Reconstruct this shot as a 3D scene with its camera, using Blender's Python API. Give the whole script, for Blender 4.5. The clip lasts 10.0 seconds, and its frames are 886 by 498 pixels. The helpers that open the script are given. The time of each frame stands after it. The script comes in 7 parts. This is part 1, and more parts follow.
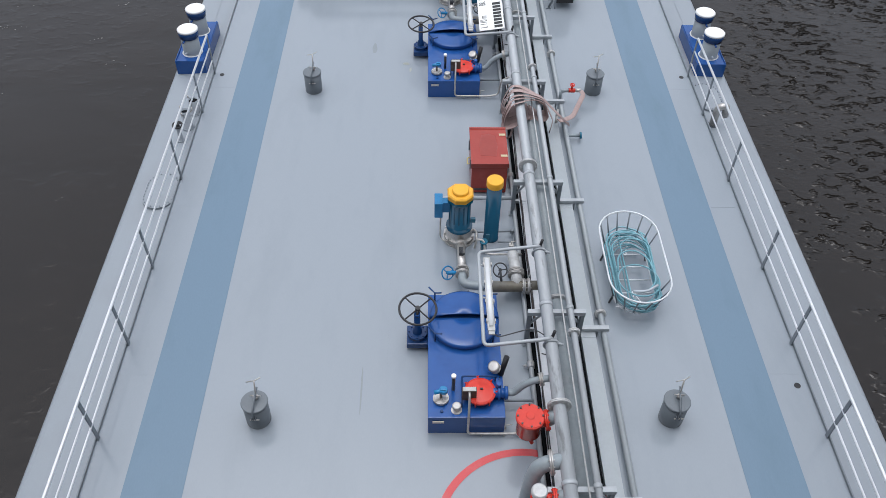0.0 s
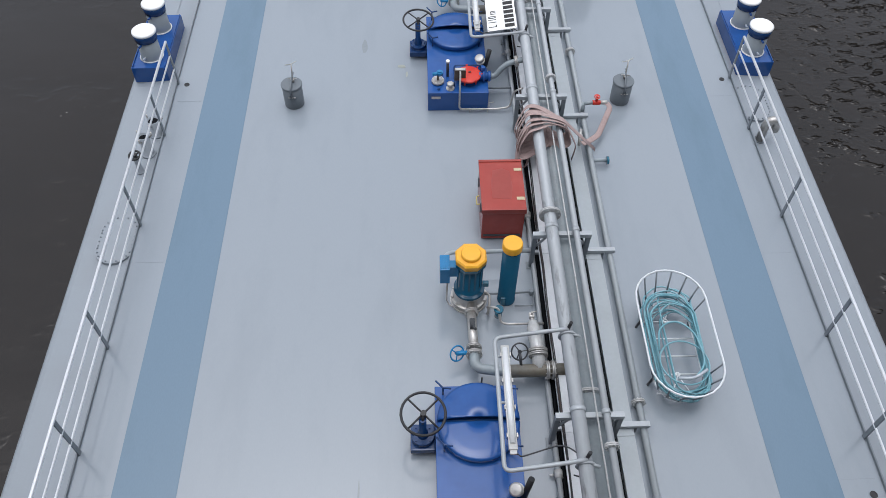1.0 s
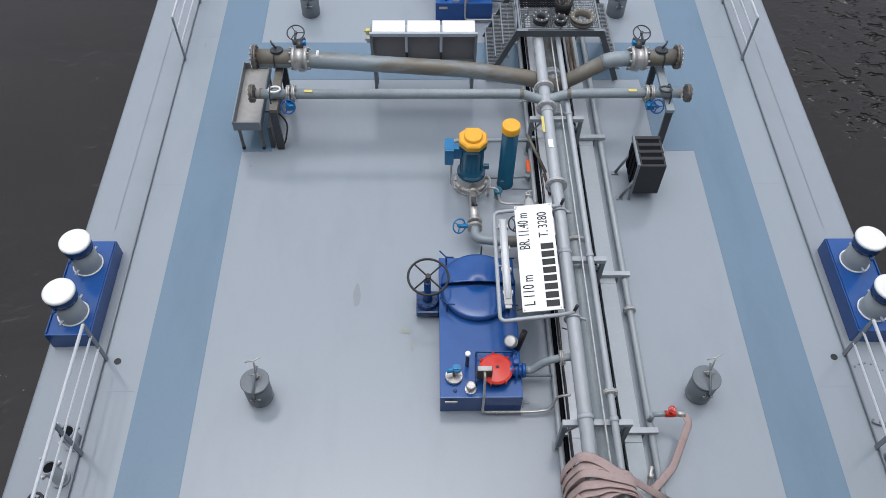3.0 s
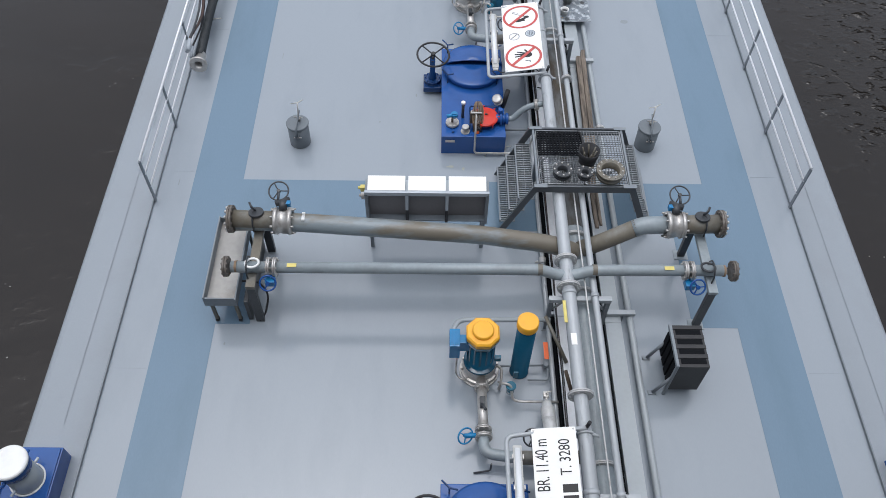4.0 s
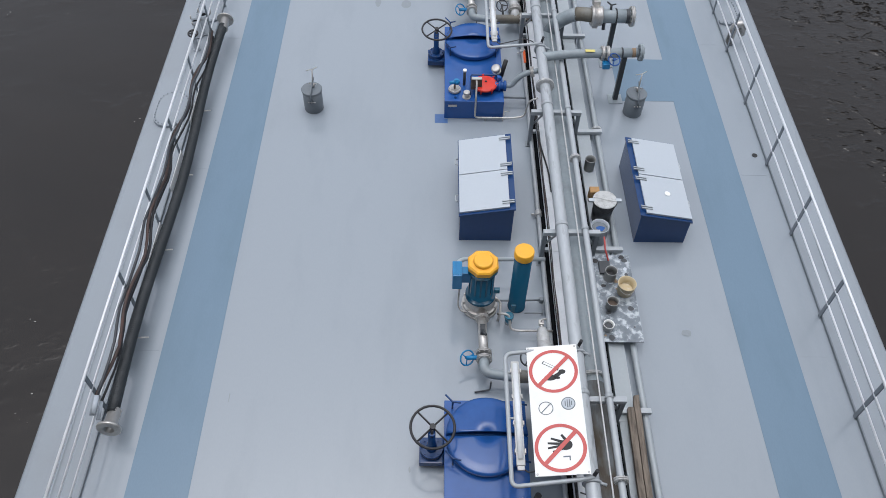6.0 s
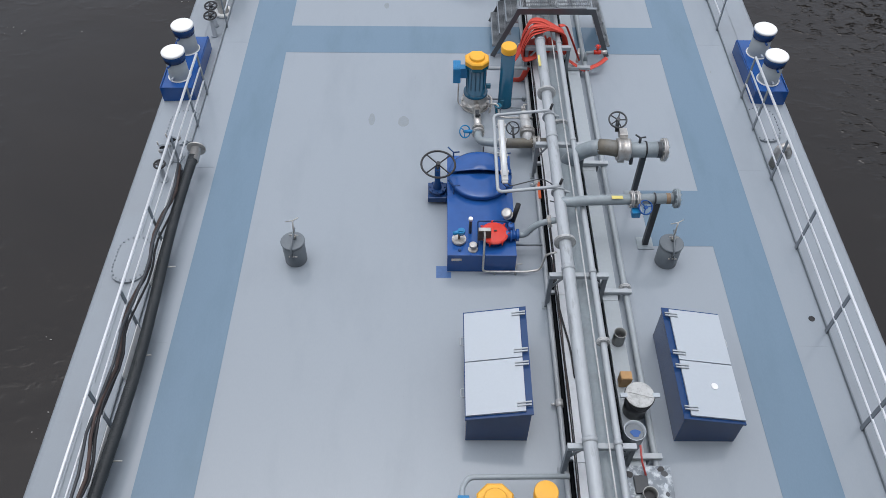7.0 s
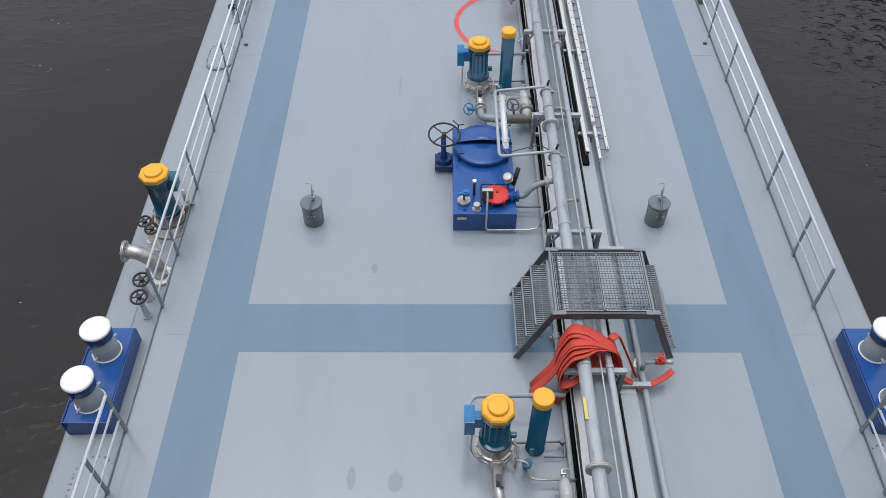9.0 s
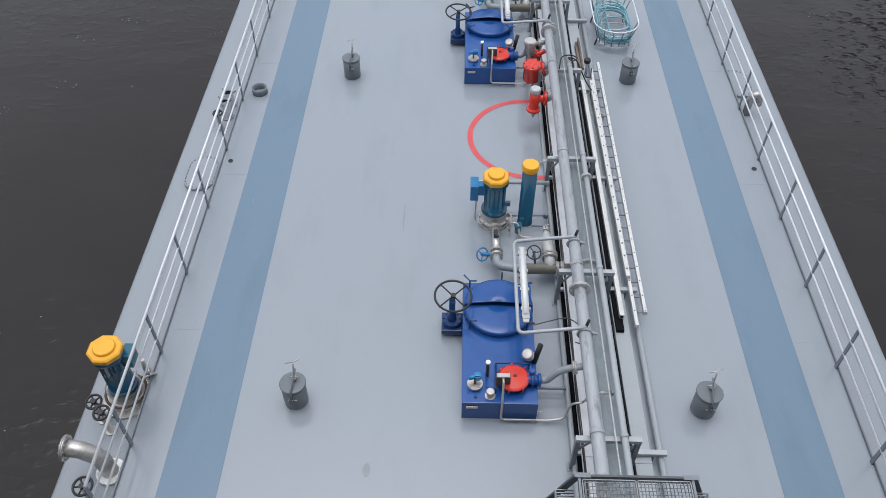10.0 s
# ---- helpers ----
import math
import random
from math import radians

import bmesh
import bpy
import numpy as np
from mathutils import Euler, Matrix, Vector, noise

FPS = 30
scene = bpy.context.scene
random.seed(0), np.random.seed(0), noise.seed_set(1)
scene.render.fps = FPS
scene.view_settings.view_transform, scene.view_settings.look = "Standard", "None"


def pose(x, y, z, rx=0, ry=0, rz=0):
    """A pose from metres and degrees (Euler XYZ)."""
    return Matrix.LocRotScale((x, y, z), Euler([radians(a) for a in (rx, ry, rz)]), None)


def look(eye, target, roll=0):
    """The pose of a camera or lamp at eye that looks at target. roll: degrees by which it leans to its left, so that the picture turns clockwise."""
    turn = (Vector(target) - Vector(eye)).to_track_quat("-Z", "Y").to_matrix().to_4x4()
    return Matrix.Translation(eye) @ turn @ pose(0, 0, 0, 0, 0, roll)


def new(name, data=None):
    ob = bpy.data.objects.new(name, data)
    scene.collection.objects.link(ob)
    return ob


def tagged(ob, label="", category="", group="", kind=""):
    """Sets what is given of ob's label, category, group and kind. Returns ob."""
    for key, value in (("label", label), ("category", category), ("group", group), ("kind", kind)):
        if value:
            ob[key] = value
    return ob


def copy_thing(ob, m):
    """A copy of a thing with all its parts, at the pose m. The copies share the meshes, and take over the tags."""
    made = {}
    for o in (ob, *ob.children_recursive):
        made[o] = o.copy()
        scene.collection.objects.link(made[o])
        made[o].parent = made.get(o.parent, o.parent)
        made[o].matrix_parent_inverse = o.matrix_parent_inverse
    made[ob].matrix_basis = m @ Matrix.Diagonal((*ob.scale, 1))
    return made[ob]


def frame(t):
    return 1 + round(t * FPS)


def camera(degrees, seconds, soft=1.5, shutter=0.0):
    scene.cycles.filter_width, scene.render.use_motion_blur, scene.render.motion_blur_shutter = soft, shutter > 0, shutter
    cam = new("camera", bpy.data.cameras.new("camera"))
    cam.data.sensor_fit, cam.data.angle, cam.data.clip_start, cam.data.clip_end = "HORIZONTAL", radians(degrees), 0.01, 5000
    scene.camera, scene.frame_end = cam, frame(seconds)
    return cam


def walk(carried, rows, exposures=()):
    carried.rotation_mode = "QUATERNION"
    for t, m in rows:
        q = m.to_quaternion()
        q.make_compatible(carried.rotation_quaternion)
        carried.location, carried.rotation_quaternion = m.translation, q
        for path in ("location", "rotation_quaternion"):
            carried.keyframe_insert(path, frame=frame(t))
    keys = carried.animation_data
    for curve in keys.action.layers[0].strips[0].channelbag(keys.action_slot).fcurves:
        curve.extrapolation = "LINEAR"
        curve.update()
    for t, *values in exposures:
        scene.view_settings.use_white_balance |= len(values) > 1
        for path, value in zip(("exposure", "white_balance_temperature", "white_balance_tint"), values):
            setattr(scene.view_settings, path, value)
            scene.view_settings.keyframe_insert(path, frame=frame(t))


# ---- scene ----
# The tanker slides under a camera that is held on a bridge. All ship numbers are in the ship's own space:
# x across the deck (0 is amidships), y along it in the direction of view, z up from the main deck.
SPEED = 2.9975
PATH = [
    (0, (-0.514, 0.092, 9.299), (-0.474, 1.468, 7.848), 1.3),
    (0.5, (-0.577, 1.497, 9.155), (-0.529, 2.806, 7.644), 1.1),
    (1, (-0.605, 2.941, 9.141), (-0.557, 4.169, 7.564), 0.9),
    (1.5, (-0.579, 4.405, 9.159), (-0.541, 5.587, 7.546), 0.3),
    (2, (-0.601, 5.868, 9.17), (-0.566, 7.03, 7.542), 0.6),
    (2.5, (-0.62, 7.336, 9.223), (-0.586, 8.492, 7.591), 1.1),
    (2.7, (-0.615, 7.914, 9.172), (-0.582, 9.08, 7.547), 1.0),
    (3.8, (-0.61, 11.234, 9.325), (-0.585, 12.413, 7.71), 1.4),
    (4, (-0.606, 11.835, 9.319), (-0.582, 13.016, 7.705), 1.5),
    (4.5, (-0.63, 13.326, 9.312), (-0.605, 14.514, 7.703), 1.7),
    (5, (-0.63, 14.819, 9.307), (-0.608, 16.035, 7.719), 1.8),
    (5.5, (-0.651, 16.307, 9.299), (-0.626, 17.542, 7.726), 1.9),
    (5.7, (-0.656, 16.926, 9.293), (-0.63, 18.167, 7.725), 1.7),
    (6.8, (-0.61, 20.32, 9.254), (-0.6, 21.59, 7.709), 0.8),
    (7, (-0.608, 20.916, 9.275), (-0.6, 22.191, 7.734), 0.6),
    (7.5, (-0.64, 22.49, 9.333), (-0.631, 23.775, 7.8), 0.2),
    (8, (-0.628, 24.019, 9.347), (-0.624, 25.31, 7.819), -0.0),
    (8.5, (-0.644, 25.497, 9.328), (-0.639, 26.805, 7.815), -0.0),
    (9, (-0.653, 27.019, 9.354), (-0.654, 28.347, 7.859), -0.0),
    (9.5, (-0.631, 28.516, 9.341), (-0.642, 29.869, 7.869), 0.4),
    (10, (-0.656, 30.067, 9.354), (-0.681, 31.432, 7.893), 0.4),
]


def shift(t):
    return Matrix.Translation((0, -SPEED * t, 0))


cam = camera(58.0, 10.0, soft=0.45)
walk(cam, [(t, shift(t) @ look(eye, target, roll)) for t, eye, target, roll in PATH],
     exposures=[(0.0, 0.31, 5990, 9.5), (1.0, 0.28, 5990, 9.5), (8.0, 0.26, 6020, 9.5), (9.0, 0.26, 6060, 10), (10.0, 0.27, 6060, 10)])

# ---- light: a bright overcast sky ----
world = bpy.data.worlds.new("overcast_sky")
scene.world = world
world.use_nodes = True
wn = world.node_tree
wn.nodes.clear()
sky = wn.nodes.new("ShaderNodeTexSky")
sky.sky_type = "NISHITA"
sky.sun_disc = False
sky.sun_elevation = radians(84)
sky.sun_rotation = radians(321)
sky.air_density, sky.dust_density, sky.ozone_density = 1.0, 6.0, 1.0
grey = wn.nodes.new("ShaderNodeHueSaturation")
grey.inputs["Saturation"].default_value = 0.42
bg = wn.nodes.new("ShaderNodeBackground")
bg.inputs["Strength"].default_value = 0.12
wout = wn.nodes.new("ShaderNodeOutputWorld")
wn.links.new(sky.outputs[0], grey.inputs["Color"])
wn.links.new(grey.outputs[0], bg.inputs["Color"])
wn.links.new(bg.outputs[0], wout.inputs["Surface"])
sun_data = bpy.data.lights.new("sun", "SUN")
sun_data.energy, sun_data.angle, sun_data.color = 0.84, radians(138), (1.0, 0.97, 0.94)
sun = new("sun", sun_data)
sun.matrix_basis = look((-1.6, 2.0, 30), (0, 0, 0))


# ---- materials ----
def material(name, colour, rough=0.5, metal=0.0, vary=0.12, grain=14.0, stain=1.6, stain_colour=None, stain_amount=0.25,
             bump=0.1, coat=0.0, spec=0.5, rough_vary=0.12, stain_from=0.5, stain_to=0.78, slide=0.0, stretch=(1, 1, 1)):
    m = bpy.data.materials.new(name)
    m.use_nodes = True
    nt = m.node_tree
    nt.nodes.clear()
    N, L = nt.nodes.new, nt.links.new
    out, bsdf = N("ShaderNodeOutputMaterial"), N("ShaderNodeBsdfPrincipled")
    L(bsdf.outputs[0], out.inputs[0])
    tc = N("ShaderNodeTexCoord")
    fine, wide = N("ShaderNodeTexNoise"), N("ShaderNodeTexNoise")
    fine.inputs["Scale"].default_value, fine.inputs["Detail"].default_value = grain, 6
    wide.inputs["Scale"].default_value, wide.inputs["Detail"].default_value = stain, 5
    wide.inputs["Roughness"].default_value = 0.62
    drawn = N("ShaderNodeMapping")
    drawn.inputs["Scale"].default_value = stretch
    L(tc.outputs["Object"], drawn.inputs["Vector"])
    for n in (fine, wide):
        L(drawn.outputs[0], n.inputs["Vector"])
    low = [c * (1 - vary) for c in colour] + [1]
    high = [min(1, c * (1 + vary)) for c in colour] + [1]
    a = N("ShaderNodeMix")
    a.data_type = "RGBA"
    L(fine.outputs["Fac"], a.inputs["Factor"])
    a.inputs["A"].default_value, a.inputs["B"].default_value = low, high
    ramp = N("ShaderNodeValToRGB")
    ramp.color_ramp.elements[0].position, ramp.color_ramp.elements[1].position = stain_from, stain_to
    ramp.color_ramp.elements[0].color = (0, 0, 0, 1)
    ramp.color_ramp.elements[1].color = (stain_amount,) * 3 + (1,)
    if slide:
        # the stain gathers towards one end of the thing and on its upper side
        axis, lean = N("ShaderNodeSeparateXYZ"), N("ShaderNodeMath")
        lean.operation = "MULTIPLY_ADD"
        lean.inputs[1].default_value = slide
        rise = N("ShaderNodeMath")
        rise.operation = "MULTIPLY_ADD"
        rise.inputs[1].default_value, rise.inputs[2].default_value = 0.7, -0.61
        L(tc.outputs["Object"], axis.inputs[0])
        L(axis.outputs["X"], lean.inputs[0])
        L(axis.outputs["Z"], rise.inputs[0])
        side = N("ShaderNodeMath")
        side.operation = "ADD"
        L(wide.outputs["Fac"], side.inputs[0])
        L(rise.outputs[0], side.inputs[1])
        L(side.outputs[0], lean.inputs[2])
        L(lean.outputs[0], ramp.inputs[0])
    else:
        L(wide.outputs["Fac"], ramp.inputs[0])
    b = N("ShaderNodeMix")
    b.data_type = "RGBA"
    L(ramp.outputs[0], b.inputs["Factor"])
    L(a.outputs["Result"], b.inputs["A"])
    b.inputs["B"].default_value = list(stain_colour or [c * 0.55 for c in colour]) + [1]
    L(b.outputs["Result"], bsdf.inputs["Base Color"])
    r = N("ShaderNodeMapRange")
    r.inputs["To Min"].default_value, r.inputs["To Max"].default_value = max(0.03, rough - rough_vary), min(1, rough + rough_vary)
    L(wide.outputs["Fac"], r.inputs["Value"])
    L(r.outputs[0], bsdf.inputs["Roughness"])
    bsdf.inputs["Metallic"].default_value = metal
    bsdf.inputs["Coat Weight"].default_value = coat
    bsdf.inputs["Specular IOR Level"].default_value = spec
    if bump:
        bp = N("ShaderNodeBump")
        bp.inputs["Strength"].default_value, bp.inputs["Distance"].default_value = bump, 0.01
        L(fine.outputs["Fac"], bp.inputs["Height"])
        L(bp.outputs[0], bsdf.inputs["Normal"])
    return m


def water_material():
    m = bpy.data.materials.new("river_water")
    m.use_nodes = True
    nt = m.node_tree
    nt.nodes.clear()
    N, L = nt.nodes.new, nt.links.new
    out, bsdf = N("ShaderNodeOutputMaterial"), N("ShaderNodeBsdfPrincipled")
    L(bsdf.outputs[0], out.inputs[0])
    tc = N("ShaderNodeTexCoord")
    turn = N("ShaderNodeMapping")
    turn.inputs["Rotation"].default_value = (0, 0, radians(66))
    turn.inputs["Scale"].default_value = (0.75, 1.35, 1)
    L(tc.outputs["Object"], turn.inputs["Vector"])
    swell, chop, tiny, calm = N("ShaderNodeTexNoise"), N("ShaderNodeTexNoise"), N("ShaderNodeTexNoise"), N("ShaderNodeTexNoise")
    for n, s, d, w in ((swell, 0.55, 3, 0.4), (chop, 3.7, 2, 0.3), (tiny, 8.0, 2, 0.2), (calm, 0.34, 3, 0.8)):
        n.inputs["Scale"].default_value, n.inputs["Detail"].default_value = s, d
        n.inputs["Distortion"].default_value = w
        L(turn.outputs[0], n.inputs["Vector"])
    # wind ripples lie off one side of the ship, in patches; the other side is sheltered
    axis, lee, patch, gain = N("ShaderNodeSeparateXYZ"), N("ShaderNodeMapRange"), N("ShaderNodeMapRange"), N("ShaderNodeMath")
    L(tc.outputs["Object"], axis.inputs[0])
    L(axis.outputs["X"], lee.inputs["Value"])
    lee.interpolation_type = "SMOOTHSTEP"
    lee.inputs["From Min"].default_value, lee.inputs["From Max"].default_value = 5.3, 10.0
    lee.inputs["To Min"].default_value, lee.inputs["To Max"].default_value = 0.045, 1.0
    patch.inputs["From Min"].default_value, patch.inputs["From Max"].default_value = 0.38, 0.60
    patch.inputs["To Min"].default_value, patch.inputs["To Max"].default_value = 0.12, 1.45
    L(calm.outputs["Fac"], patch.inputs["Value"])
    gain.operation = "MULTIPLY"
    L(lee.outputs[0], gain.inputs[0])
    L(patch.outputs[0], gain.inputs[1])
    crest = N("ShaderNodeMapRange")
    crest.interpolation_type = "SMOOTHSTEP"
    crest.inputs["From Min"].default_value, crest.inputs["From Max"].default_value = 0.50, 0.74
    L(chop.outputs["Fac"], crest.inputs["Value"])
    one, two, three = N("ShaderNodeMath"), N("ShaderNodeMath"), N("ShaderNodeMath")
    one.operation, two.operation, three.operation = "MULTIPLY_ADD", "MULTIPLY", "MULTIPLY_ADD"
    one.inputs[1].default_value, three.inputs[1].default_value = 0.22, 0.32
    L(tiny.outputs["Fac"], one.inputs[0])
    L(crest.outputs[0], one.inputs[2])
    L(one.outputs[0], two.inputs[0])
    L(gain.outputs[0], two.inputs[1])
    L(swell.outputs["Fac"], three.inputs[0])
    L(two.outputs[0], three.inputs[2])
    bp = N("ShaderNodeBump")
    bp.inputs["Strength"].default_value, bp.inputs["Distance"].default_value = 1.0, 0.13
    L(three.outputs[0], bp.inputs["Height"])
    L(bp.outputs[0], bsdf.inputs["Normal"])
    mud = N("ShaderNodeMix")
    mud.data_type = "RGBA"
    L(swell.outputs["Fac"], mud.inputs["Factor"])
    mud.inputs["A"].default_value, mud.inputs["B"].default_value = (0.0075, 0.0054, 0.0039, 1), (0.0150, 0.0110, 0.0081, 1)
    L(mud.outputs["Result"], bsdf.inputs["Base Color"])
    bsdf.inputs["Roughness"].default_value = 0.09
    bsdf.inputs["IOR"].default_value = 1.34
    bsdf.inputs["Specular IOR Level"].default_value = 0.70
    return m


DECK = material("grey_deck_paint", (0.278, 0.312, 0.345), 0.13, vary=0.03, grain=40, stain=0.9, stain_colour=(0.241, 0.272, 0.302), stain_amount=0.6, bump=0.0, rough_vary=0.03, spec=0.75, stretch=(1.6, 0.45, 1))
SIDE = material("side_deck_paint", (0.278, 0.308, 0.338), 0.36, vary=0.04, grain=45, stain=0.8, stain_colour=(0.235, 0.25, 0.265), stain_amount=0.5, bump=0.03, rough_vary=0.06)
STRIPE = material("blue_walkway_paint", (0.145, 0.216, 0.288), 0.14, vary=0.05, grain=50, stain=0.9, stain_colour=(0.115, 0.18, 0.235), stain_amount=0.7, bump=0.0, rough_vary=0.03, stretch=(1.6, 0.45, 1))
HULL = material("hull_paint", (0.03, 0.032, 0.036), 0.5)
BLUE = material("gloss_blue_paint", (0.02, 0.085, 0.295), 0.17, vary=0.10, grain=10, stain=2.2, stain_colour=(0.012, 0.055, 0.21), stain_amount=0.5, bump=0.02, spec=0.5, rough_vary=0.06)
NAVY = material("dark_blue_paint", (0.011, 0.045, 0.145), 0.2, vary=0.1, grain=12, stain=2.5, bump=0.02, spec=0.45, rough_vary=0.05)
GALV = material("galvanised_steel", (0.405, 0.432, 0.452), 0.46, metal=0.12, vary=0.10, grain=9, stain=2.2, stain_colour=(0.30, 0.315, 0.32), stain_amount=0.55, bump=0.04, rough_vary=0.08, stretch=(1.5, 0.5, 1.5))
PIPE = material("grey_painted_pipe", (0.275, 0.315, 0.335), 0.36, vary=0.12, grain=22, stain=2.6, stain_colour=(0.2, 0.22, 0.225), stain_amount=0.75, bump=0.06)
OLIVE = material("worn_olive_pipe", (0.15, 0.135, 0.105), 0.5, vary=0.18, grain=18, stain=3.0, stain_colour=(0.24, 0.26, 0.26), stain_amount=0.7)
STEEL = material("stainless_steel", (0.54, 0.525, 0.50), 0.34, metal=0.55, vary=0.18, grain=34, stain=7, stain_colour=(0.22, 0.18, 0.14), stain_amount=0.8, bump=0.06)
RAILM = material("bright_rail_steel", (0.74, 0.76, 0.78), 0.38, metal=0.2, vary=0.08, grain=30, stain=4, stain_amount=0.3)
POSTM = material("grey_post_paint", (0.20, 0.225, 0.245), 0.5, vary=0.1, grain=30, stain=4)
DRUM = material("mid_grey_paint", (0.150, 0.170, 0.186), 0.23, vary=0.06, grain=30, stain=4, stain_amount=0.4, bump=0.02, rough_vary=0.03)
TEAL = material("teal_machine_paint", (0.010, 0.118, 0.19), 0.16, vary=0.08, grain=12, stain=4, bump=0.02, rough_vary=0.06, coat=0.3)
SLATE = material("slate_blue_paint", (0.012, 0.078, 0.14), 0.16, vary=0.08, grain=12, stain=4, bump=0.02, rough_vary=0.06, coat=0.3)
AZURE = material("light_blue_paint", (0.022, 0.20, 0.43), 0.2, vary=0.1, grain=12, stain=4, bump=0.02, rough_vary=0.08)
YELLOW = material("yellow_cap_paint", (0.85, 0.425, 0.025), 0.4, vary=0.05, grain=30, stain=6, stain_colour=(0.6, 0.3, 0.05), stain_amount=0.5)
RED = material("red_valve_paint", (0.62, 0.040, 0.022), 0.2, vary=0.07, grain=12, stain=5, stain_colour=(0.40, 0.03, 0.018), stain_amount=0.6, bump=0.03, rough_vary=0.08)
MAROON = material("faded_red_box_paint", (0.33, 0.045, 0.032), 0.22, vary=0.1, grain=10, stain=2.4, stain_colour=(0.40, 0.085, 0.062), stain_amount=0.6, bump=0.03, rough_vary=0.04)
CIRCLE = material("red_floor_paint", (0.60, 0.078, 0.083), 0.5, vary=0.07, grain=40, stain=4, stain_colour=(0.5, 0.2, 0.2), stain_amount=0.5)
WHITE = material("white_paint", (0.84, 0.84, 0.82), 0.4, vary=0.03, grain=30, stain=4, stain_colour=(0.6, 0.58, 0.54), stain_amount=0.3)
PALE = material("pale_grey_lid", (0.455, 0.495, 0.535), 0.24, vary=0.03, grain=30, stain=2, stain_colour=(0.46, 0.49, 0.51), stain_amount=0.4, bump=0.02, rough_vary=0.03)
BLACK = material("black_rubber", (0.018, 0.018, 0.02), 0.5, vary=0.2, grain=30, stain=5, stain_colour=(0.05, 0.05, 0.05), stain_amount=0.5)
# Near-black: painted shade for rack gaps and hollows, also the black mat.
DARK = material("black_and_gap_shade", (0.007, 0.008, 0.010), 0.8, spec=0.1)
GRATE = material("galvanised_grating", (0.27, 0.285, 0.295), 0.5, metal=0.3, vary=0.15, grain=30, stain=4, stain_amount=0.6)
BACKM = material("grey_brown_panel", (0.19, 0.176, 0.176), 0.32, vary=0.08, grain=20, stain=3, stain_colour=(0.15, 0.14, 0.14), stain_amount=0.5, bump=0.02, rough_vary=0.0)
CHAR = material("charcoal_paint", (0.042, 0.046, 0.051), 0.4, vary=0.15, grain=25, stain=4)
HOSE = material("faded_pink_hose", (0.40, 0.30, 0.28), 0.85, vary=0.15, grain=50, stain=7, stain_colour=(0.3, 0.22, 0.2), stain_amount=0.7, bump=0.25)
REDHOSE = material("red_layflat_hose", (0.56, 0.06, 0.036), 0.6, vary=0.12, grain=50, stain=6, bump=0.2)
TEALHOSE = material("teal_hose", (0.17, 0.37, 0.43), 0.4, vary=0.2, grain=20, stain=6, stain_colour=(0.36, 0.46, 0.48), stain_amount=0.6)
WOOD = material("grey_weathered_wood", (0.20, 0.165, 0.13), 0.8, vary=0.35, grain=16, stain=5, stain_colour=(0.07, 0.058, 0.047), stain_amount=0.9, bump=0.5, stretch=(3, 0.35, 3), stain_from=0.45, stain_to=0.65)
TIN = material("paint_spattered_tin", (0.30, 0.305, 0.295), 0.4, metal=0.5, vary=0.3, grain=12, stain=9, stain_colour=(0.12, 0.13, 0.13), stain_amount=0.9)
FRAMEM = material("dark_grey_frame_paint", (0.088, 0.098, 0.108), 0.35, vary=0.1, grain=20, stain=4)
LIDM = material("scuffed_tin_lid", (0.47, 0.475, 0.465), 0.4, vary=0.15, grain=20, stain=14, stain_colour=(0.16, 0.155, 0.145), stain_amount=0.8)
FADED = material("faded_blue_mark", (0.06, 0.13, 0.30), 0.3, vary=0.2, grain=20, stain=6, rough_vary=0.02)
CREAM = material("cream_plastic", (0.52, 0.43, 0.27), 0.5, vary=0.1, grain=14, stain=8, stain_colour=(0.7, 0.7, 0.66), stain_amount=0.8)
ORANGE = material("orange_marker", (0.72, 0.13, 0.03), 0.5)
TAPE = material("yellow_label", (0.66, 0.56, 0.16), 0.5)
INK = material("black_lettering", (0.02, 0.02, 0.02), 0.6)
SIGNRED = material("sign_red", (0.52, 0.085, 0.075), 0.4)
GLASS = material("lamp_diffuser", (0.72, 0.74, 0.75), 0.2, vary=0.05, grain=30, stain=5, stain_amount=0.3, coat=0.4)
RUST = material("rusty_brown_steel", (0.085, 0.06, 0.042), 0.6, vary=0.25, grain=20, stain=6, stain_colour=(0.16, 0.15, 0.14), stain_amount=0.6)
STRAW = material("brown_mop_yarn", (0.24, 0.17, 0.11), 0.9, vary=0.25, grain=30, stain=8)
ALU = material("worn_aluminium", (0.66, 0.66, 0.64), 0.4, metal=0.35, vary=0.1, grain=30, stain=6, stain_colour=(0.4, 0.4, 0.39), stain_amount=0.5)
SPLAT = material("paint_splashed_board", (0.20, 0.225, 0.25), 0.22, metal=0.2, vary=0.5, grain=9, stain=9, stain_colour=(0.52, 0.56, 0.58), stain_amount=0.9, rough_vary=0.04, stain_from=0.5, stain_to=0.62)
MAINM = material("scuffed_galvanised_pipe", (0.415, 0.442, 0.462), 0.44, metal=0.12, vary=0.12, grain=16, stain=4.5, stain_colour=(0.17, 0.175, 0.178), stain_amount=0.75, bump=0.06, rough_vary=0.08, stain_from=0.56, stain_to=0.70, stretch=(2.2, 0.45, 2.2))
SHEET = material("galvanised_sheet", (0.36, 0.395, 0.415), 0.42, vary=0.06, grain=24, stain=1.4, stain_colour=(0.29, 0.31, 0.32), stain_amount=0.6, bump=0.04)
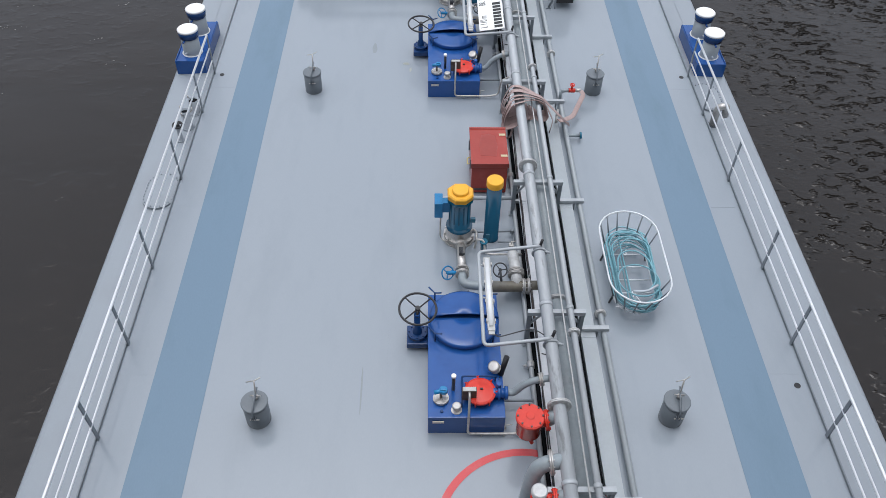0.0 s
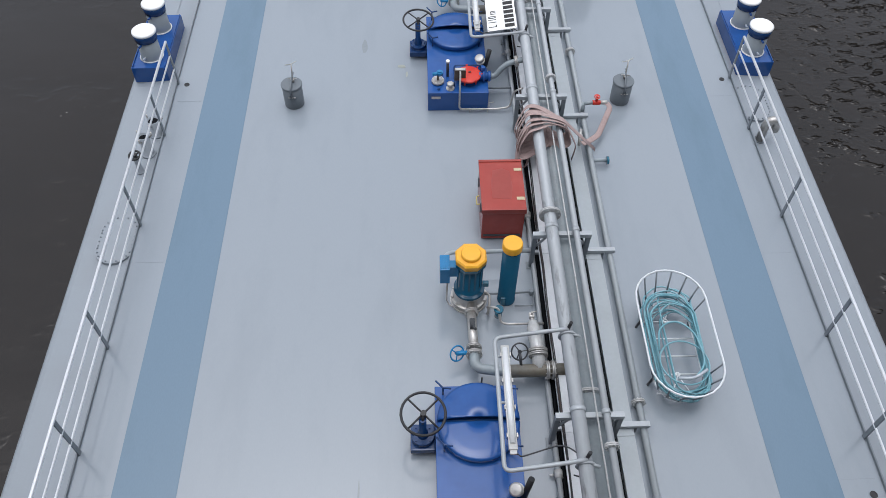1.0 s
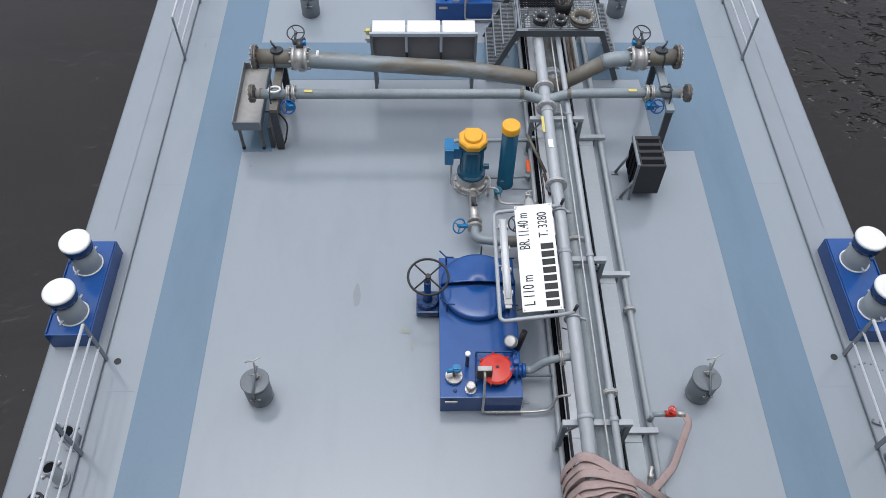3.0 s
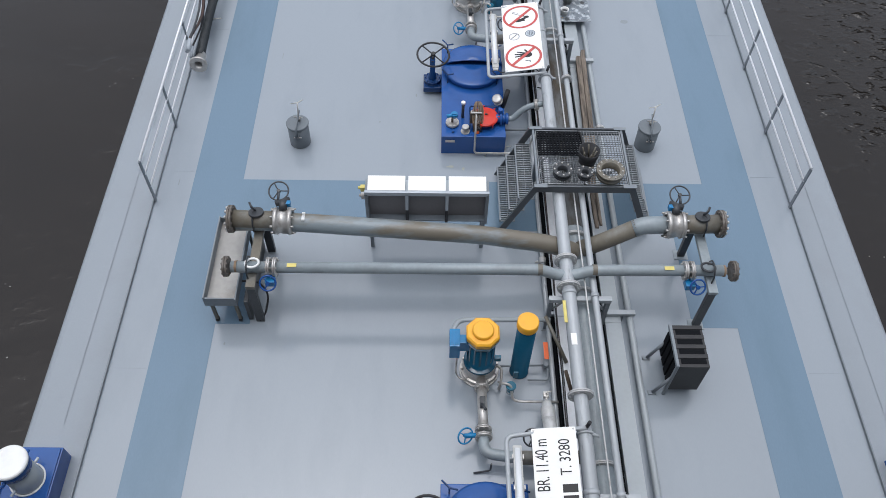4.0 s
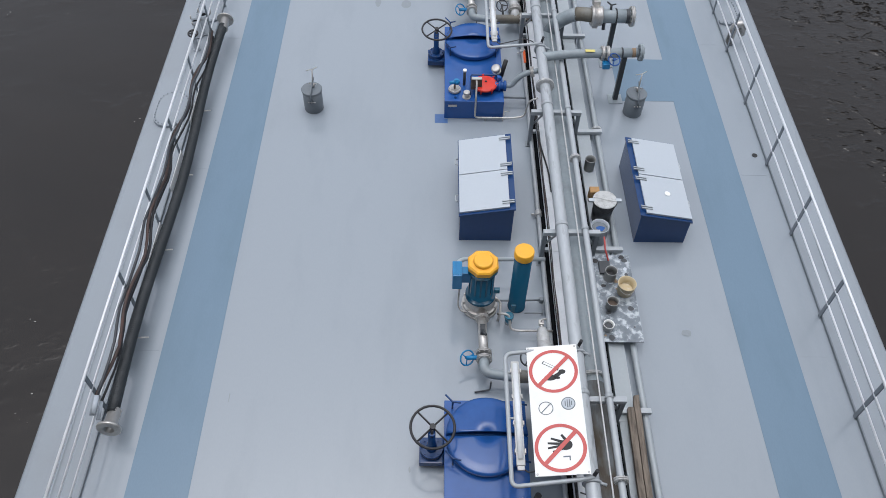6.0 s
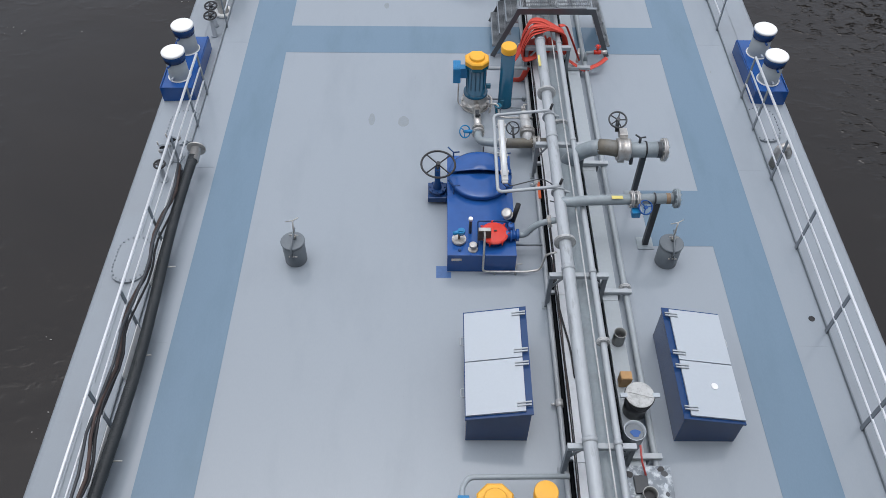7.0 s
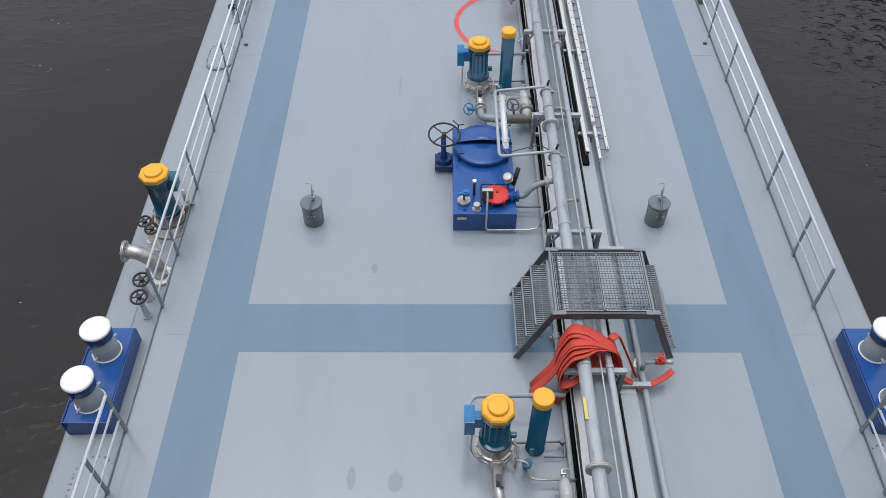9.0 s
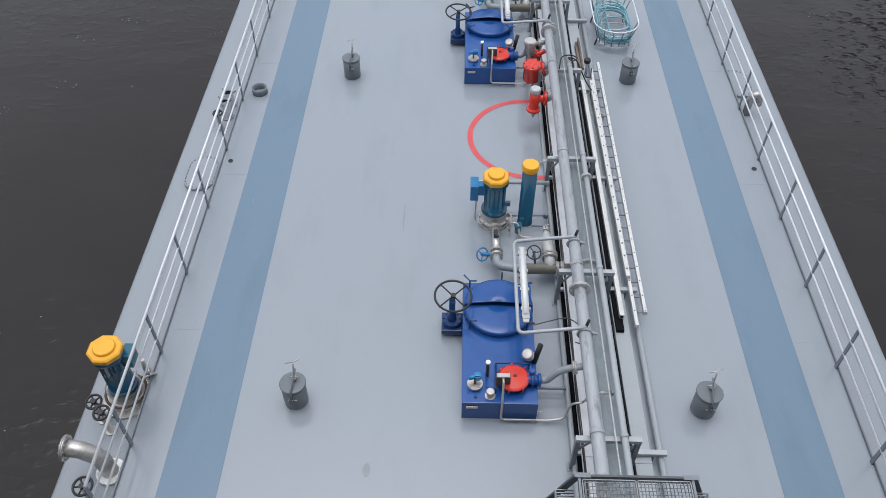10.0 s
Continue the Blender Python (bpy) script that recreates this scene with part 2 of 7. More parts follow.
CARGO = material("grimy_cargo_pipe", (0.19, 0.205, 0.21), 0.5, vary=0.15, grain=18, stain=1.6, stain_colour=(0.085, 0.066, 0.045), stain_amount=0.95, bump=0.08, stain_from=0.40, stain_to=0.56, stretch=(2, 0.6, 2))
MANIP = material("brown_stained_pipe", (0.235, 0.275, 0.295), 0.4, vary=0.1, grain=20, stain=1.4, stain_colour=(0.165, 0.14, 0.10), stain_amount=0.9, bump=0.05, stain_from=0.43, stain_to=0.56, slide=0.09, stretch=(0.5, 1.6, 1.6))
BLINDM = material("rust_brown_flange", (0.15, 0.13, 0.11), 0.5, metal=0.25, vary=0.25, grain=20, stain=9, stain_colour=(0.36, 0.35, 0.33), stain_amount=0.7)
TRAYM = material("dirty_tray_steel", (0.36, 0.35, 0.33), 0.45, metal=0.2, vary=0.15, grain=14, stain=2.5, stain_colour=(0.2, 0.17, 0.13), stain_amount=0.8)
LAMPM = material("white_lamp_housing", (0.46, 0.46, 0.44), 0.3, vary=0.2, grain=14, stain=6, stain_colour=(0.25, 0.25, 0.24), stain_amount=0.8)
FLANGEM = material("bright_flange_steel", (0.52, 0.525, 0.52), 0.42, metal=0.15, vary=0.2, grain=26, stain=8, stain_colour=(0.25, 0.23, 0.2), stain_amount=0.7, bump=0.08)
RIBHOSE = material("grey_black_rubber", (0.026, 0.031, 0.034), 0.55, vary=0.15, grain=30, stain=3, stain_colour=(0.07, 0.075, 0.078), stain_amount=0.6)
SCUFF = material("deck_scuff", (0.235, 0.258, 0.277), 0.14, vary=0.1, grain=30, stain=3, bump=0.0, rough_vary=0.03, spec=0.6)
WORN = material("worn_red_paint", (0.29, 0.042, 0.03), 0.36, vary=0.12, grain=14, stain=4, stain_colour=(0.33, 0.06, 0.045), stain_amount=0.7)
CONCRETE = material("bridge_concrete", (0.13, 0.125, 0.115), 0.8, vary=0.1, grain=10, stain=0.6)
BRASS = material("dirty_brass", (0.42, 0.24, 0.09), 0.45, metal=0.2, vary=0.25, grain=12, stain=7, stain_amount=0.8)
FOAM = material("pale_foam", (0.24, 0.235, 0.22), 0.6)
BROWNHOSE = material("dark_brown_hose", (0.075, 0.05, 0.042), 0.6, vary=0.25, grain=20, stain=3, stain_colour=(0.14, 0.06, 0.045), stain_amount=0.7)
SMUDGE = material("faded_yellow_smudge", (0.30, 0.315, 0.275), 0.5, vary=0.2, grain=14, stain=6)
WATER = water_material()


# ---- mesh helpers ----
def ring_frame(d):
    d = d.normalized()
    u = d.orthogonal().normalized() if abs(d.z) > 0.95 else Vector((0, 0, 1)).cross(d).normalized()
    return u, d.cross(u)


def add_box(bm, x0, x1, y0, y1, z0, z1, bevel=0.0):
    part_bm = bmesh.new()
    v = [part_bm.verts.new(p) for p in ((x0, y0, z0), (x1, y0, z0), (x1, y1, z0), (x0, y1, z0), (x0, y0, z1), (x1, y0, z1), (x1, y1, z1), (x0, y1, z1))]
    for f in ((3, 2, 1, 0), (4, 5, 6, 7), (0, 1, 5, 4), (1, 2, 6, 5), (2, 3, 7, 6), (3, 0, 4, 7)):
        part_bm.faces.new([v[i] for i in f])
    if bevel:
        bmesh.ops.bevel(part_bm, geom=part_bm.edges[:], offset=bevel, segments=2, affect="EDGES", profile=0.7)
    join(bm, part_bm)


def join(bm, other):
    table = {}
    for v in other.verts:
        table[v] = bm.verts.new(v.co)
    for f in other.faces:
        nf = bm.faces.new([table[v] for v in f.verts])
        nf.smooth = f.smooth
    other.free()


def add_lathe(bm, base, axis, profile, seg=20, smooth=True):
    """Turn a profile of (distance along axis, radius) round the axis."""
    base, axis = Vector(base), Vector(axis).normalized()
    u, w = ring_frame(axis)
    rows = []
    for d, r in profile:
        c = base + axis * d
        if r < 1e-6:
            rows.append([bm.verts.new(c)])
        else:
            rows.append([bm.verts.new(c + (u * math.cos(2 * math.pi * i / seg) + w * math.sin(2 * math.pi * i / seg)) * r) for i in range(seg)])
    for (a, pa), (b, pb) in zip(zip(rows, profile), zip(rows[1:], profile[1:])):
        for i in range(seg):
            j = (i + 1) % seg
            if len(a) == 1 and len(b) == 1:
                continue
            if len(a) == 1:
                f = bm.faces.new((a[0], b[j], b[i]))
            elif len(b) == 1:
                f = bm.faces.new((a[i], a[j], b[0]))
            else:
                f = bm.faces.new((a[i], a[j], b[j], b[i]))
            f.smooth = smooth and abs(pa[1] - pb[1]) < 1.5 * abs(pa[0] - pb[0])


def add_rod(bm, p0, p1, r, seg=12):
    p0, p1 = Vector(p0), Vector(p1)
    n = (p1 - p0).length
    add_lathe(bm, p0, p1 - p0, [(0, 0), (0, r), (n, r), (n, 0)], seg)


def add_disc(bm, base, axis, r, thick, seg=24, edge=0.004):
    add_lathe(bm, base, axis, [(0, 0), (0, r), (thick - edge, r), (thick, r - edge), (thick, 0)], seg)


def rounded(points, radius, steps=6):
    pts = [Vector(p) for p in points]
    out = [pts[0]]
    for a, b, c in zip(pts, pts[1:], pts[2:]):
        u, w = (a - b), (c - b)
        r = min(radius, u.length * 0.49, w.length * 0.49)
        s, e = b + u.normalized() * r, b + w.normalized() * r
        for i in range(steps + 1):
            k = i / steps
            out.append(s.lerp(b, k).lerp(b.lerp(e, k), k))
    out.append(pts[-1])
    return out


def add_tube(bm, points, r, radius=0.0, seg=10, closed=False, caps=True, flat=1.0):
    """Sweep a circle (or, with flat below 1, an oval band) along points, with corners rounded to radius."""
    pts = rounded(points, radius) if radius else [Vector(p) for p in points]
    clean = [pts[0]]
    for p in pts[1:]:
        if (p - clean[-1]).length > 1e-5:
            clean.append(p)
    pts = clean
    n = len(pts)
    rings, u = [], None
    for i, p in enumerate(pts):
        if closed:
            d = (pts[(i + 1) % n] - pts[i - 1]).normalized()
        else:
            d = (pts[min(i + 1, n - 1)] - pts[max(i - 1, 0)]).normalized()
        if u is None:
            u, w = ring_frame(d)
        else:
            u = (u - d * u.dot(d)).normalized()
            w = d.cross(u)
        rings.append([bm.verts.new(p + u * (math.cos(2 * math.pi * k / seg) * r) + w * (math.sin(2 * math.pi * k / seg) * r * flat)) for k in range(seg)])
    pairs = list(zip(rings, rings[1:])) + ([(rings[-1], rings[0])] if closed else [])
    for a, b in pairs:
        for k in range(seg):
            f = bm.faces.new((a[k], a[(k + 1) % seg], b[(k + 1) % seg], b[k]))
            f.smooth = True
    if caps and not closed:
        bm.faces.new(rings[0][::-1])
        bm.faces.new(rings[-1])


def circle_points(c, axis, r, n=28):
    u, w = ring_frame(Vector(axis))
    return [Vector(c) + (u * math.cos(2 * math.pi * i / n) + w * math.sin(2 * math.pi * i / n)) * r for i in range(n)]


def add_plate(bm, outline, z0, z1):
    """An upright prism over a flat outline of (x, y)."""
    lo = [bm.verts.new((x, y, z0)) for x, y in outline]
    hi = [bm.verts.new((x, y, z1)) for x, y in outline]
    n = len(outline)
    bm.faces.new(lo[::-1])
    bm.faces.new(hi)
    for i in range(n):
        bm.faces.new((lo[i], lo[(i + 1) % n], hi[(i + 1) % n], hi[i]))


def add_flange(bm, c, axis, r, thick=0.035, bolts=10, bolt=0.009, gap=0.0):
    """A bolted pipe flange: two discs with a ring of bolts through them."""
    c, axis = Vector(c), Vector(axis).normalized()
    a = c - axis * thick
    add_lathe(bm, a, axis, [(0, 0), (0, r), (thick * 0.92, r), (thick * 0.95, r - 0.01), (thick * 1.05, r - 0.01), (thick * 1.08, r), (2 * thick, r), (2 * thick, 0)], 24)
    for p in circle_points(c, axis, r * 0.84, bolts):
        add_rod(bm, p - axis * (thick + 0.014), p + axis * (thick + 0.014), bolt, 6)


ABOARD = []


def mesh_of(name, bm, mat):
    bmesh.ops.recalc_face_normals(bm, faces=bm.faces[:])
    me = bpy.data.meshes.new(name)
    bm.to_mesh(me)
    bm.free()
    me.materials.append(mat)
    return me


def part(name, bm, mat, parent, label=""):
    ob = new(name, mesh_of(name, bm, mat))
    ob.parent = parent
    return tagged(ob, label)


def thing(name, x, y, z, label, category, group="", rz=0):
    ob = new(name)
    ob.empty_display_size = 0.2
    ob.matrix_basis = pose(x, y, z, 0, 0, rz)
    tagged(ob, label, category, group)
    ABOARD.append(ob)
    return ob


def solid(name, bm, mat, label, category, group="", kind="", at=(0, 0, 0)):
    ob = new(name, mesh_of(name, bm, mat))
    ob.location = at
    tagged(ob, label, category, group, kind)
    ABOARD.append(ob)
    return ob


def repeat(ob, x, y, z, label="", rz=0):
    c = copy_thing(ob, pose(x, y, z, 0, 0, rz))
    tagged(c, label)
    ABOARD.append(c)
    return c


def handwheel(bm, c, axis, r, tube=0.012, spokes=3):
    c, axis = Vector(c), Vector(axis).normalized()
    add_tube(bm, circle_points(c, axis, r, 26), tube, seg=8, closed=True)
    for p in circle_points(c, axis, r, spokes):
        add_rod(bm, c, p, tube * 0.75, 6)
    add_rod(bm, c - axis * tube * 2, c + axis * tube * 2, tube * 2.2, 10)


# ---- water, hull and decks ----
FRONT, BACK = -22.0, 84.0
SIDE_Z = -0.19
LIP = 4.79


def river():
    bm = bmesh.new()
    n = 1600.0
    v = [bm.verts.new(p) for p in ((-n, -n, 0), (n, -n, 0), (n, n, 0), (-n, n, 0))]
    bm.faces.new(v)
    ob = new("water", mesh_of("water", bm, WATER))
    ob.location = (0, 0, -1.5)
    return tagged(ob, "dark brown rippled river water under an overcast sky", "water", kind="structure")


WATER_SHEET = river()


def foam():
    bm = bmesh.new()
    rnd = random.Random(21)
    for k in range(150):
        s = rnd.choice((-1, 1))
        x, y = s * rnd.uniform(6.2, 17), rnd.uniform(2, 40)
        for j in range(rnd.randint(1, 5)):
            cx, cy, r = x + rnd.uniform(-0.3, 0.3), y + rnd.uniform(-0.15, 0.15), rnd.uniform(0.006, 0.02)
            n = 7
            bm.faces.new([bm.verts.new((cx + r * rnd.uniform(0.6, 1.6) * math.cos(6.2832 * i / n), cy + r * rnd.uniform(0.4, 1) * math.sin(6.2832 * i / n), 0.006)) for i in range(n)])
    ob = new("foam_specks", mesh_of("foam_specks", bm, FOAM))
    ob.location = (0, 0, -1.5)
    return tagged(ob, "tiny pale foam specks drifting on the dark river", "foam", kind="stuff")


FOAM_SPECKS = foam()


def hull():
    bm = bmesh.new()
    bow = [(5.7 * math.cos(radians(a)) ** 0.7, BACK + 9 * math.sin(radians(a))) for a in range(15, 90, 15)]
    outline = [(5.7, FRONT), (5.7, BACK)] + bow + [(0, BACK + 9.2)] + [(-x, y) for x, y in bow[::-1]] + [(-5.7, BACK), (-5.7, FRONT)]
    add_plate(bm, outline, -2.6, SIDE_Z - 0.1)
    solid("hull", bm, HULL, "long dark tanker hull sliding over the river", "hull", kind="structure")
    for s in (-1, 1):
        bm = bmesh.new()
        a, b = sorted((s * (LIP - 0.1), s * 5.72))
        z_in, z_out = SIDE_Z + 0.03, SIDE_Z - 0.05
        section = [(s * (LIP - 0.1), z_in), (s * 5.62, z_out + 0.005), (s * 5.68, z_out - 0.008), (s * 5.715, z_out - 0.04), (s * 5.72, z_out - 0.12), (s * (LIP - 0.1), z_out - 0.12)]
        near = [bm.verts.new((x, FRONT, z)) for x, z in section]
        far = [bm.verts.new((x, BACK, z)) for x, z in section]
        for i in range(6):
            bm.faces.new((near[i], near[(i + 1) % 6], far[(i + 1) % 6], far[i]))
        bm.faces.new(near)
        bm.faces.new(far[::-1])
        solid("side_deck", bm, SIDE, "pale grey side deck strip along the ship's edge", "deck", "side decks", "structure")
        # The lip's darker grey also paints in the shadow line along the deck edge.
        bm = bmesh.new()
        a, b = sorted((s * LIP, s * (LIP + 0.02)))
        add_box(bm, a, b, FRONT, BACK, SIDE_Z, 0.045, 0.006)
        solid("deck_lip", bm, POSTM, "narrow grey steel lip along the edge of the main deck", "deck edge", "deck lips", "structure")
    bm = bmesh.new()
    add_box(bm, -LIP, LIP, FRONT, BACK + 1, SIDE_Z - 0.04, 0.0)
    solid("main_deck", bm, DECK, "light grey painted steel main deck with faint weld seams", "deck", kind="structure")


def stripes():
    bm = bmesh.new()
    top = 0.004
    for s in (-1, 1):
        a, b = sorted((s * 3.53, s * 4.285))
        add_box(bm, a, b, FRONT, BACK, 0.0005, top)
    add_box(bm, -3.53, 3.53, 33.39, 34.235, 0.0005, top)
    add_box(bm, -3.53, -3.07, 17.37, 19.94, 0.0005, top)
    add_box(bm, 2.92, 3.53, 17.37, 19.94, 0.0005, top)
    add_box(bm, -3.07, 2.92, 19.0, 19.94, 0.0005, top)
    add_box(bm, 2.57, 3.53, 28.67, 29.83, 0.0005, top)
    solid("walkway_stripe", bm, STRIPE, "dull blue painted walkway lines on the grey deck", "floor paint", kind="structure")
    bm = bmesh.new()
    for x in (-1.08,):
        add_box(bm, x - 0.008, x + 0.008, FRONT, BACK, 0.0, 0.0025)
    for k in range(14):
        y = 3.1 + 3.4 * k
        for s in (-1, 1):
            add_box(bm, s * 4.52 - 0.2, s * 4.52 + 0.2, y - 0.006, y + 0.006, 0.0, 0.0025)
    solid("weld_seam", bm, DECK, "faint painted weld seams between the deck plates", "weld seam", kind="structure")
    bm = bmesh.new()
    for s in (-1, 1):
        for k in range(8):
            y = 16 + k * 5.2
            add_box(bm, s * 5.25 - 0.004, s * 5.25 + 0.004, y, y + 4.6, SIDE_Z, SIDE_Z + 0.002)
    solid("side_weld_seam", bm, SIDE, "faint weld seams along the side deck", "weld seam", kind="structure")
    # scuffs and dirt on the plates
    rnd = random.Random(12)
    bm = bmesh.new()
    spots = [(rnd.uniform(-4.6, 4.6), rnd.uniform(3, 48), rnd.uniform(0.006, 0.02), rnd.uniform(0.015, 0.09)) for k in range(14)]
    for x, y, a, c in spots:
        if abs(x) < 4.7 and not 0.6 < x < 2.2:
            n = 10
            ring = [bm.verts.new((x + a * (0.6 + 0.5 * rnd.random()) * math.cos(6.2832 * i / n), y + c * (0.6 + 0.5 * rnd.random()) * math.sin(6.2832 * i / n), 0.0047)) for i in range(n)]
            bm.faces.new(ring)
    for name, mat, spots, lab in (("yellow_smudge", SMUDGE, [(-0.95, 14.15, 0.08, 0.05), (-0.86, 13.95, 0.03, 0.09), (-0.35, 20.25, 0.07, 0.03), (-0.15, 20.2, 0.03, 0.04)], "faded yellow paint smudges on the deck"),):
        other = bmesh.new()
        for x, y, a, c in spots:
            other.faces.new([other.verts.new((x + a * rnd.uniform(0.5, 1.2) * math.cos(0.6283 * i), y + c * rnd.uniform(0.5, 1.2) * math.sin(0.6283 * i), 0.0052)) for i in range(10)])
        solid(name, other, mat, lab, "stain", kind="stuff")
    for x, y, a, c in ((-1.8, 31.5, 0.055, 0.17), (-1.25, 31.45, 0.10, 0.14), (2.85, 23.85, 0.07, 0.06), (-1.48, 39.5, 0.012, 0.35), (-1.7, 34.93, 0.05, 0.10), (-1.41, 6.25, 0.014, 0.4), (-1.61, 14.7, 0.05, 0.2)):
        bm.faces.new([bm.verts.new((x + a * rnd.uniform(0.85, 1.1) * math.cos(6.2832 * i / 14), y + c * rnd.uniform(0.85, 1.1) * math.sin(6.2832 * i / 14), 0.0047)) for i in range(14)])
    solid("deck_scuffs", bm, SCUFF, "faint dark scuffs and drips on the deck plates", "stain", kind="stuff")
    for y, r in ((4.18, 1.105), (41.66, 1.105)):
        bm = bmesh.new()
        n = 56
        inner = [bm.verts.new((0.72 + (r - 0.05) * math.cos(2 * math.pi * i / n), y + (r - 0.05) * math.sin(2 * math.pi * i / n), 0.0055)) for i in range(n)]
        outer = [bm.verts.new((0.72 + (r + 0.05) * math.cos(2 * math.pi * i / n), y + (r + 0.05) * math.sin(2 * math.pi * i / n), 0.0055)) for i in range(n)]
        for i in range(n):
            bm.faces.new((inner[i], outer[i], outer[(i + 1) % n], inner[(i + 1) % n]))
        solid("painted_ring", bm, CIRCLE, "red warning ring painted on the grey deck below the valves", "floor paint", "painted rings", "structure")


def bridge():
    """The road bridge from whose parapet the ship is watched."""
    # Out of view; its depth, low soffit and dark concrete shade the near deck.
    bm = bmesh.new()
    add_box(bm, -60, 60, -27.0, -0.55, 4.0, 7.7, 0.05)
    solid_bridge = new("bridge_deck", mesh_of("bridge_deck", bm, CONCRETE))
    tagged(solid_bridge, "plain concrete road bridge crossing over the river", "bridge", kind="structure")
    for y in (-26.9, -0.7):
        bm = bmesh.new()
        add_box(bm, -60, 60, y, y + 0.2, 7.7, 8.7, 0.02)
        ob = new("parapet", mesh_of("parapet", bm, CONCRETE))
        ob.parent = solid_bridge


hull()
stripes()
bridge()

HATCH_Y = (5.57, 13.0, 20.53, 28.16, 35.72, 43.30)
PUMP_Y = (9.17, 16.7, 24.28, 31.92, 39.47, 47.05)
BEAM_Y = (4.4, 7.04, 9.73, 12.52, 14.79, 17.36, 19.9, 22.44, 25.05, 27.55, 30.14, 32.62, 35.04, 37.75, 40.25, 42.8, 45.3, 47.8)


# ---- tank hatch ----
def tank_hatch(y):
    t = thing("tank_hatch", 0, y, 0, "glossy blue steel tank hatch with round lid, valves and gauges", "hatch", "tank hatches")
    bm = bmesh.new()
    add_box(bm, -0.5, 0.5, 0, 2.06, 0, 0.38, 0.012)
    part("trunk", bm, BLUE, t)
    bm = bmesh.new()
    add_disc(bm, (0.01, 1.55, 0.37), (0, 0, 1), 0.425, 0.08, 40)
    part("coaming", bm, NAVY, t, "dark blue round coaming under the lid")
    # the lid: a flat front leaf, and a back leaf whose front edge bows up and leaves a dark gap
    LY, R = 1.55, 0.49
    for side, name in ((-1, "front_leaf"), (1, "back_leaf")):
        bm = bmesh.new()
        n, rings = 24, (0.0, 0.35, 0.7, 0.93, 1.0)
        tops, lows = [], []
        for f in rings:
            top, low = [], []
            for i in range(n + 1):
                a = math.pi * i / n
                x, y = R * f * math.cos(a), side * R * f * math.sin(a)
                z = 0.475 + 0.018 * (1 - f * f) - (0.012 if f == 1.0 else 0)
                if side > 0:
                    z += 0.012 + 0.06 * (1 - (x / R) ** 2) * (1 - abs(y) / R) ** 1.5
                top.append(bm.verts.new((0.01 + x, LY + y + 0.012 * side, z)))
                low.append(bm.verts.new((0.01 + x * 0.985, LY + y * 0.985 + 0.012 * side, z - (0.014 if f < 0.9 else 0.055))))
                if f == 0.0:
                    break
            tops.append(top)
            lows.append(low)
        for grid in (tops, lows):
            for i in range(n):
                bm.faces.new((grid[0][0], grid[1][i], grid[1][i + 1])).smooth = True
                for p, q in zip(grid[1:], grid[2:]):
                    bm.faces.new((p[i], q[i], q[i + 1], p[i + 1])).smooth = True
        for i in range(n):
            bm.faces.new((tops[-1][i], lows[-1][i], lows[-1][i + 1], tops[-1][i + 1]))
        for k in (0, -1):
            edge_t = [tops[0][0]] + [r[k] for r in tops[1:]]
            edge_l = [lows[0][0]] + [r[k] for r in lows[1:]]
            for p, q, r, s in zip(edge_t, edge_t[1:], edge_l[1:], edge_l):
                bm.faces.new((p, q, r, s))
        part(name, bm, BLUE, t, "blue half of the round lid")
    bm = bmesh.new()
    add_rod(bm, (-0.40, LY + 0.01, 0.462), (0.42, LY + 0.01, 0.462), 0.012, 8)
    part("lid_hinge", bm, NAVY, t)
    for sx, sy in ((-1, 1.22), (1, 1.20), (-1, 1.95), (1, 1.93)):
        bm = bmesh.new()
        x = sx * 0.40
        add_rod(bm, (x, sy, 0.38), (x, sy, 0.56), 0.012, 8)
        add_tube(bm, [(x - 0.09, sy + 0.07, 0.60), (x, sy, 0.55), (x + 0.09, sy - 0.04, 0.60)], 0.012, seg=6)
        part("clamp", bm, NAVY, t, "dark wing clamp")
    # the side valve with its handwheel
    bm = bmesh.new()
    add_box(bm, -0.80, -0.50, 1.33, 1.67, 0.06, 0.16, 0.02)
    add_disc(bm, (-0.65, 1.5, 0.14), (0, 0, 1), 0.14, 0.04)
    add_disc(bm, (-0.65, 1.5, 0.19), (0, 0, 1), 0.14, 0.04)
    for p in circle_points((-0.65, 1.5, 0.22), (0, 0, 1), 0.115, 8):
        add_rod(bm, p, p + Vector((0, 0, 0.03)), 0.012, 6)
    add_lathe(bm, (-0.65, 1.5, 0.22), (0, 0, 1), [(0, 0.07), (0.1, 0.06), (0.12, 0.045), (0.42, 0.045), (0.42, 0)], 14)
    add_tube(bm, [(-0.65, 1.5, 0.06), (-0.62, 1.5, 0.03), (-0.5, 1.5, 0.03)], 0.07, seg=12)
    valve = part("side_valve", bm, NAVY, t)
    bm = bmesh.new()
    handwheel(bm, (-0.64, 1.55, 0.68), (0.05, -0.12, 1), 0.26, 0.0165, 4)
    add_rod(bm, (-0.65, 1.46, 0.6), (-0.64, 1.55, 0.69), 0.02, 8)
    part("handwheel", bm, BLACK, valve, "dark three-spoke handwheel")
    # round red cover with its gauge box
    CX, CY = 0.18, 0.32
    bm = bmesh.new()
    add_lathe(bm, (CX, CY, 0.38), (0, 0, 1), [(0, 0.17), (0.08, 0.17), (0.08, 0.2), (0.10, 0.2)], 24)
    part("cover_neck", bm, NAVY, t)
    bm = bmesh.new()
    add_lathe(bm, (CX, CY, 0.475), (0, 0, 1), [(0, 0), (0, 0.205), (0.03, 0.205), (0.045, 0.18), (0.058, 0.05), (0.059, 0)], 36)
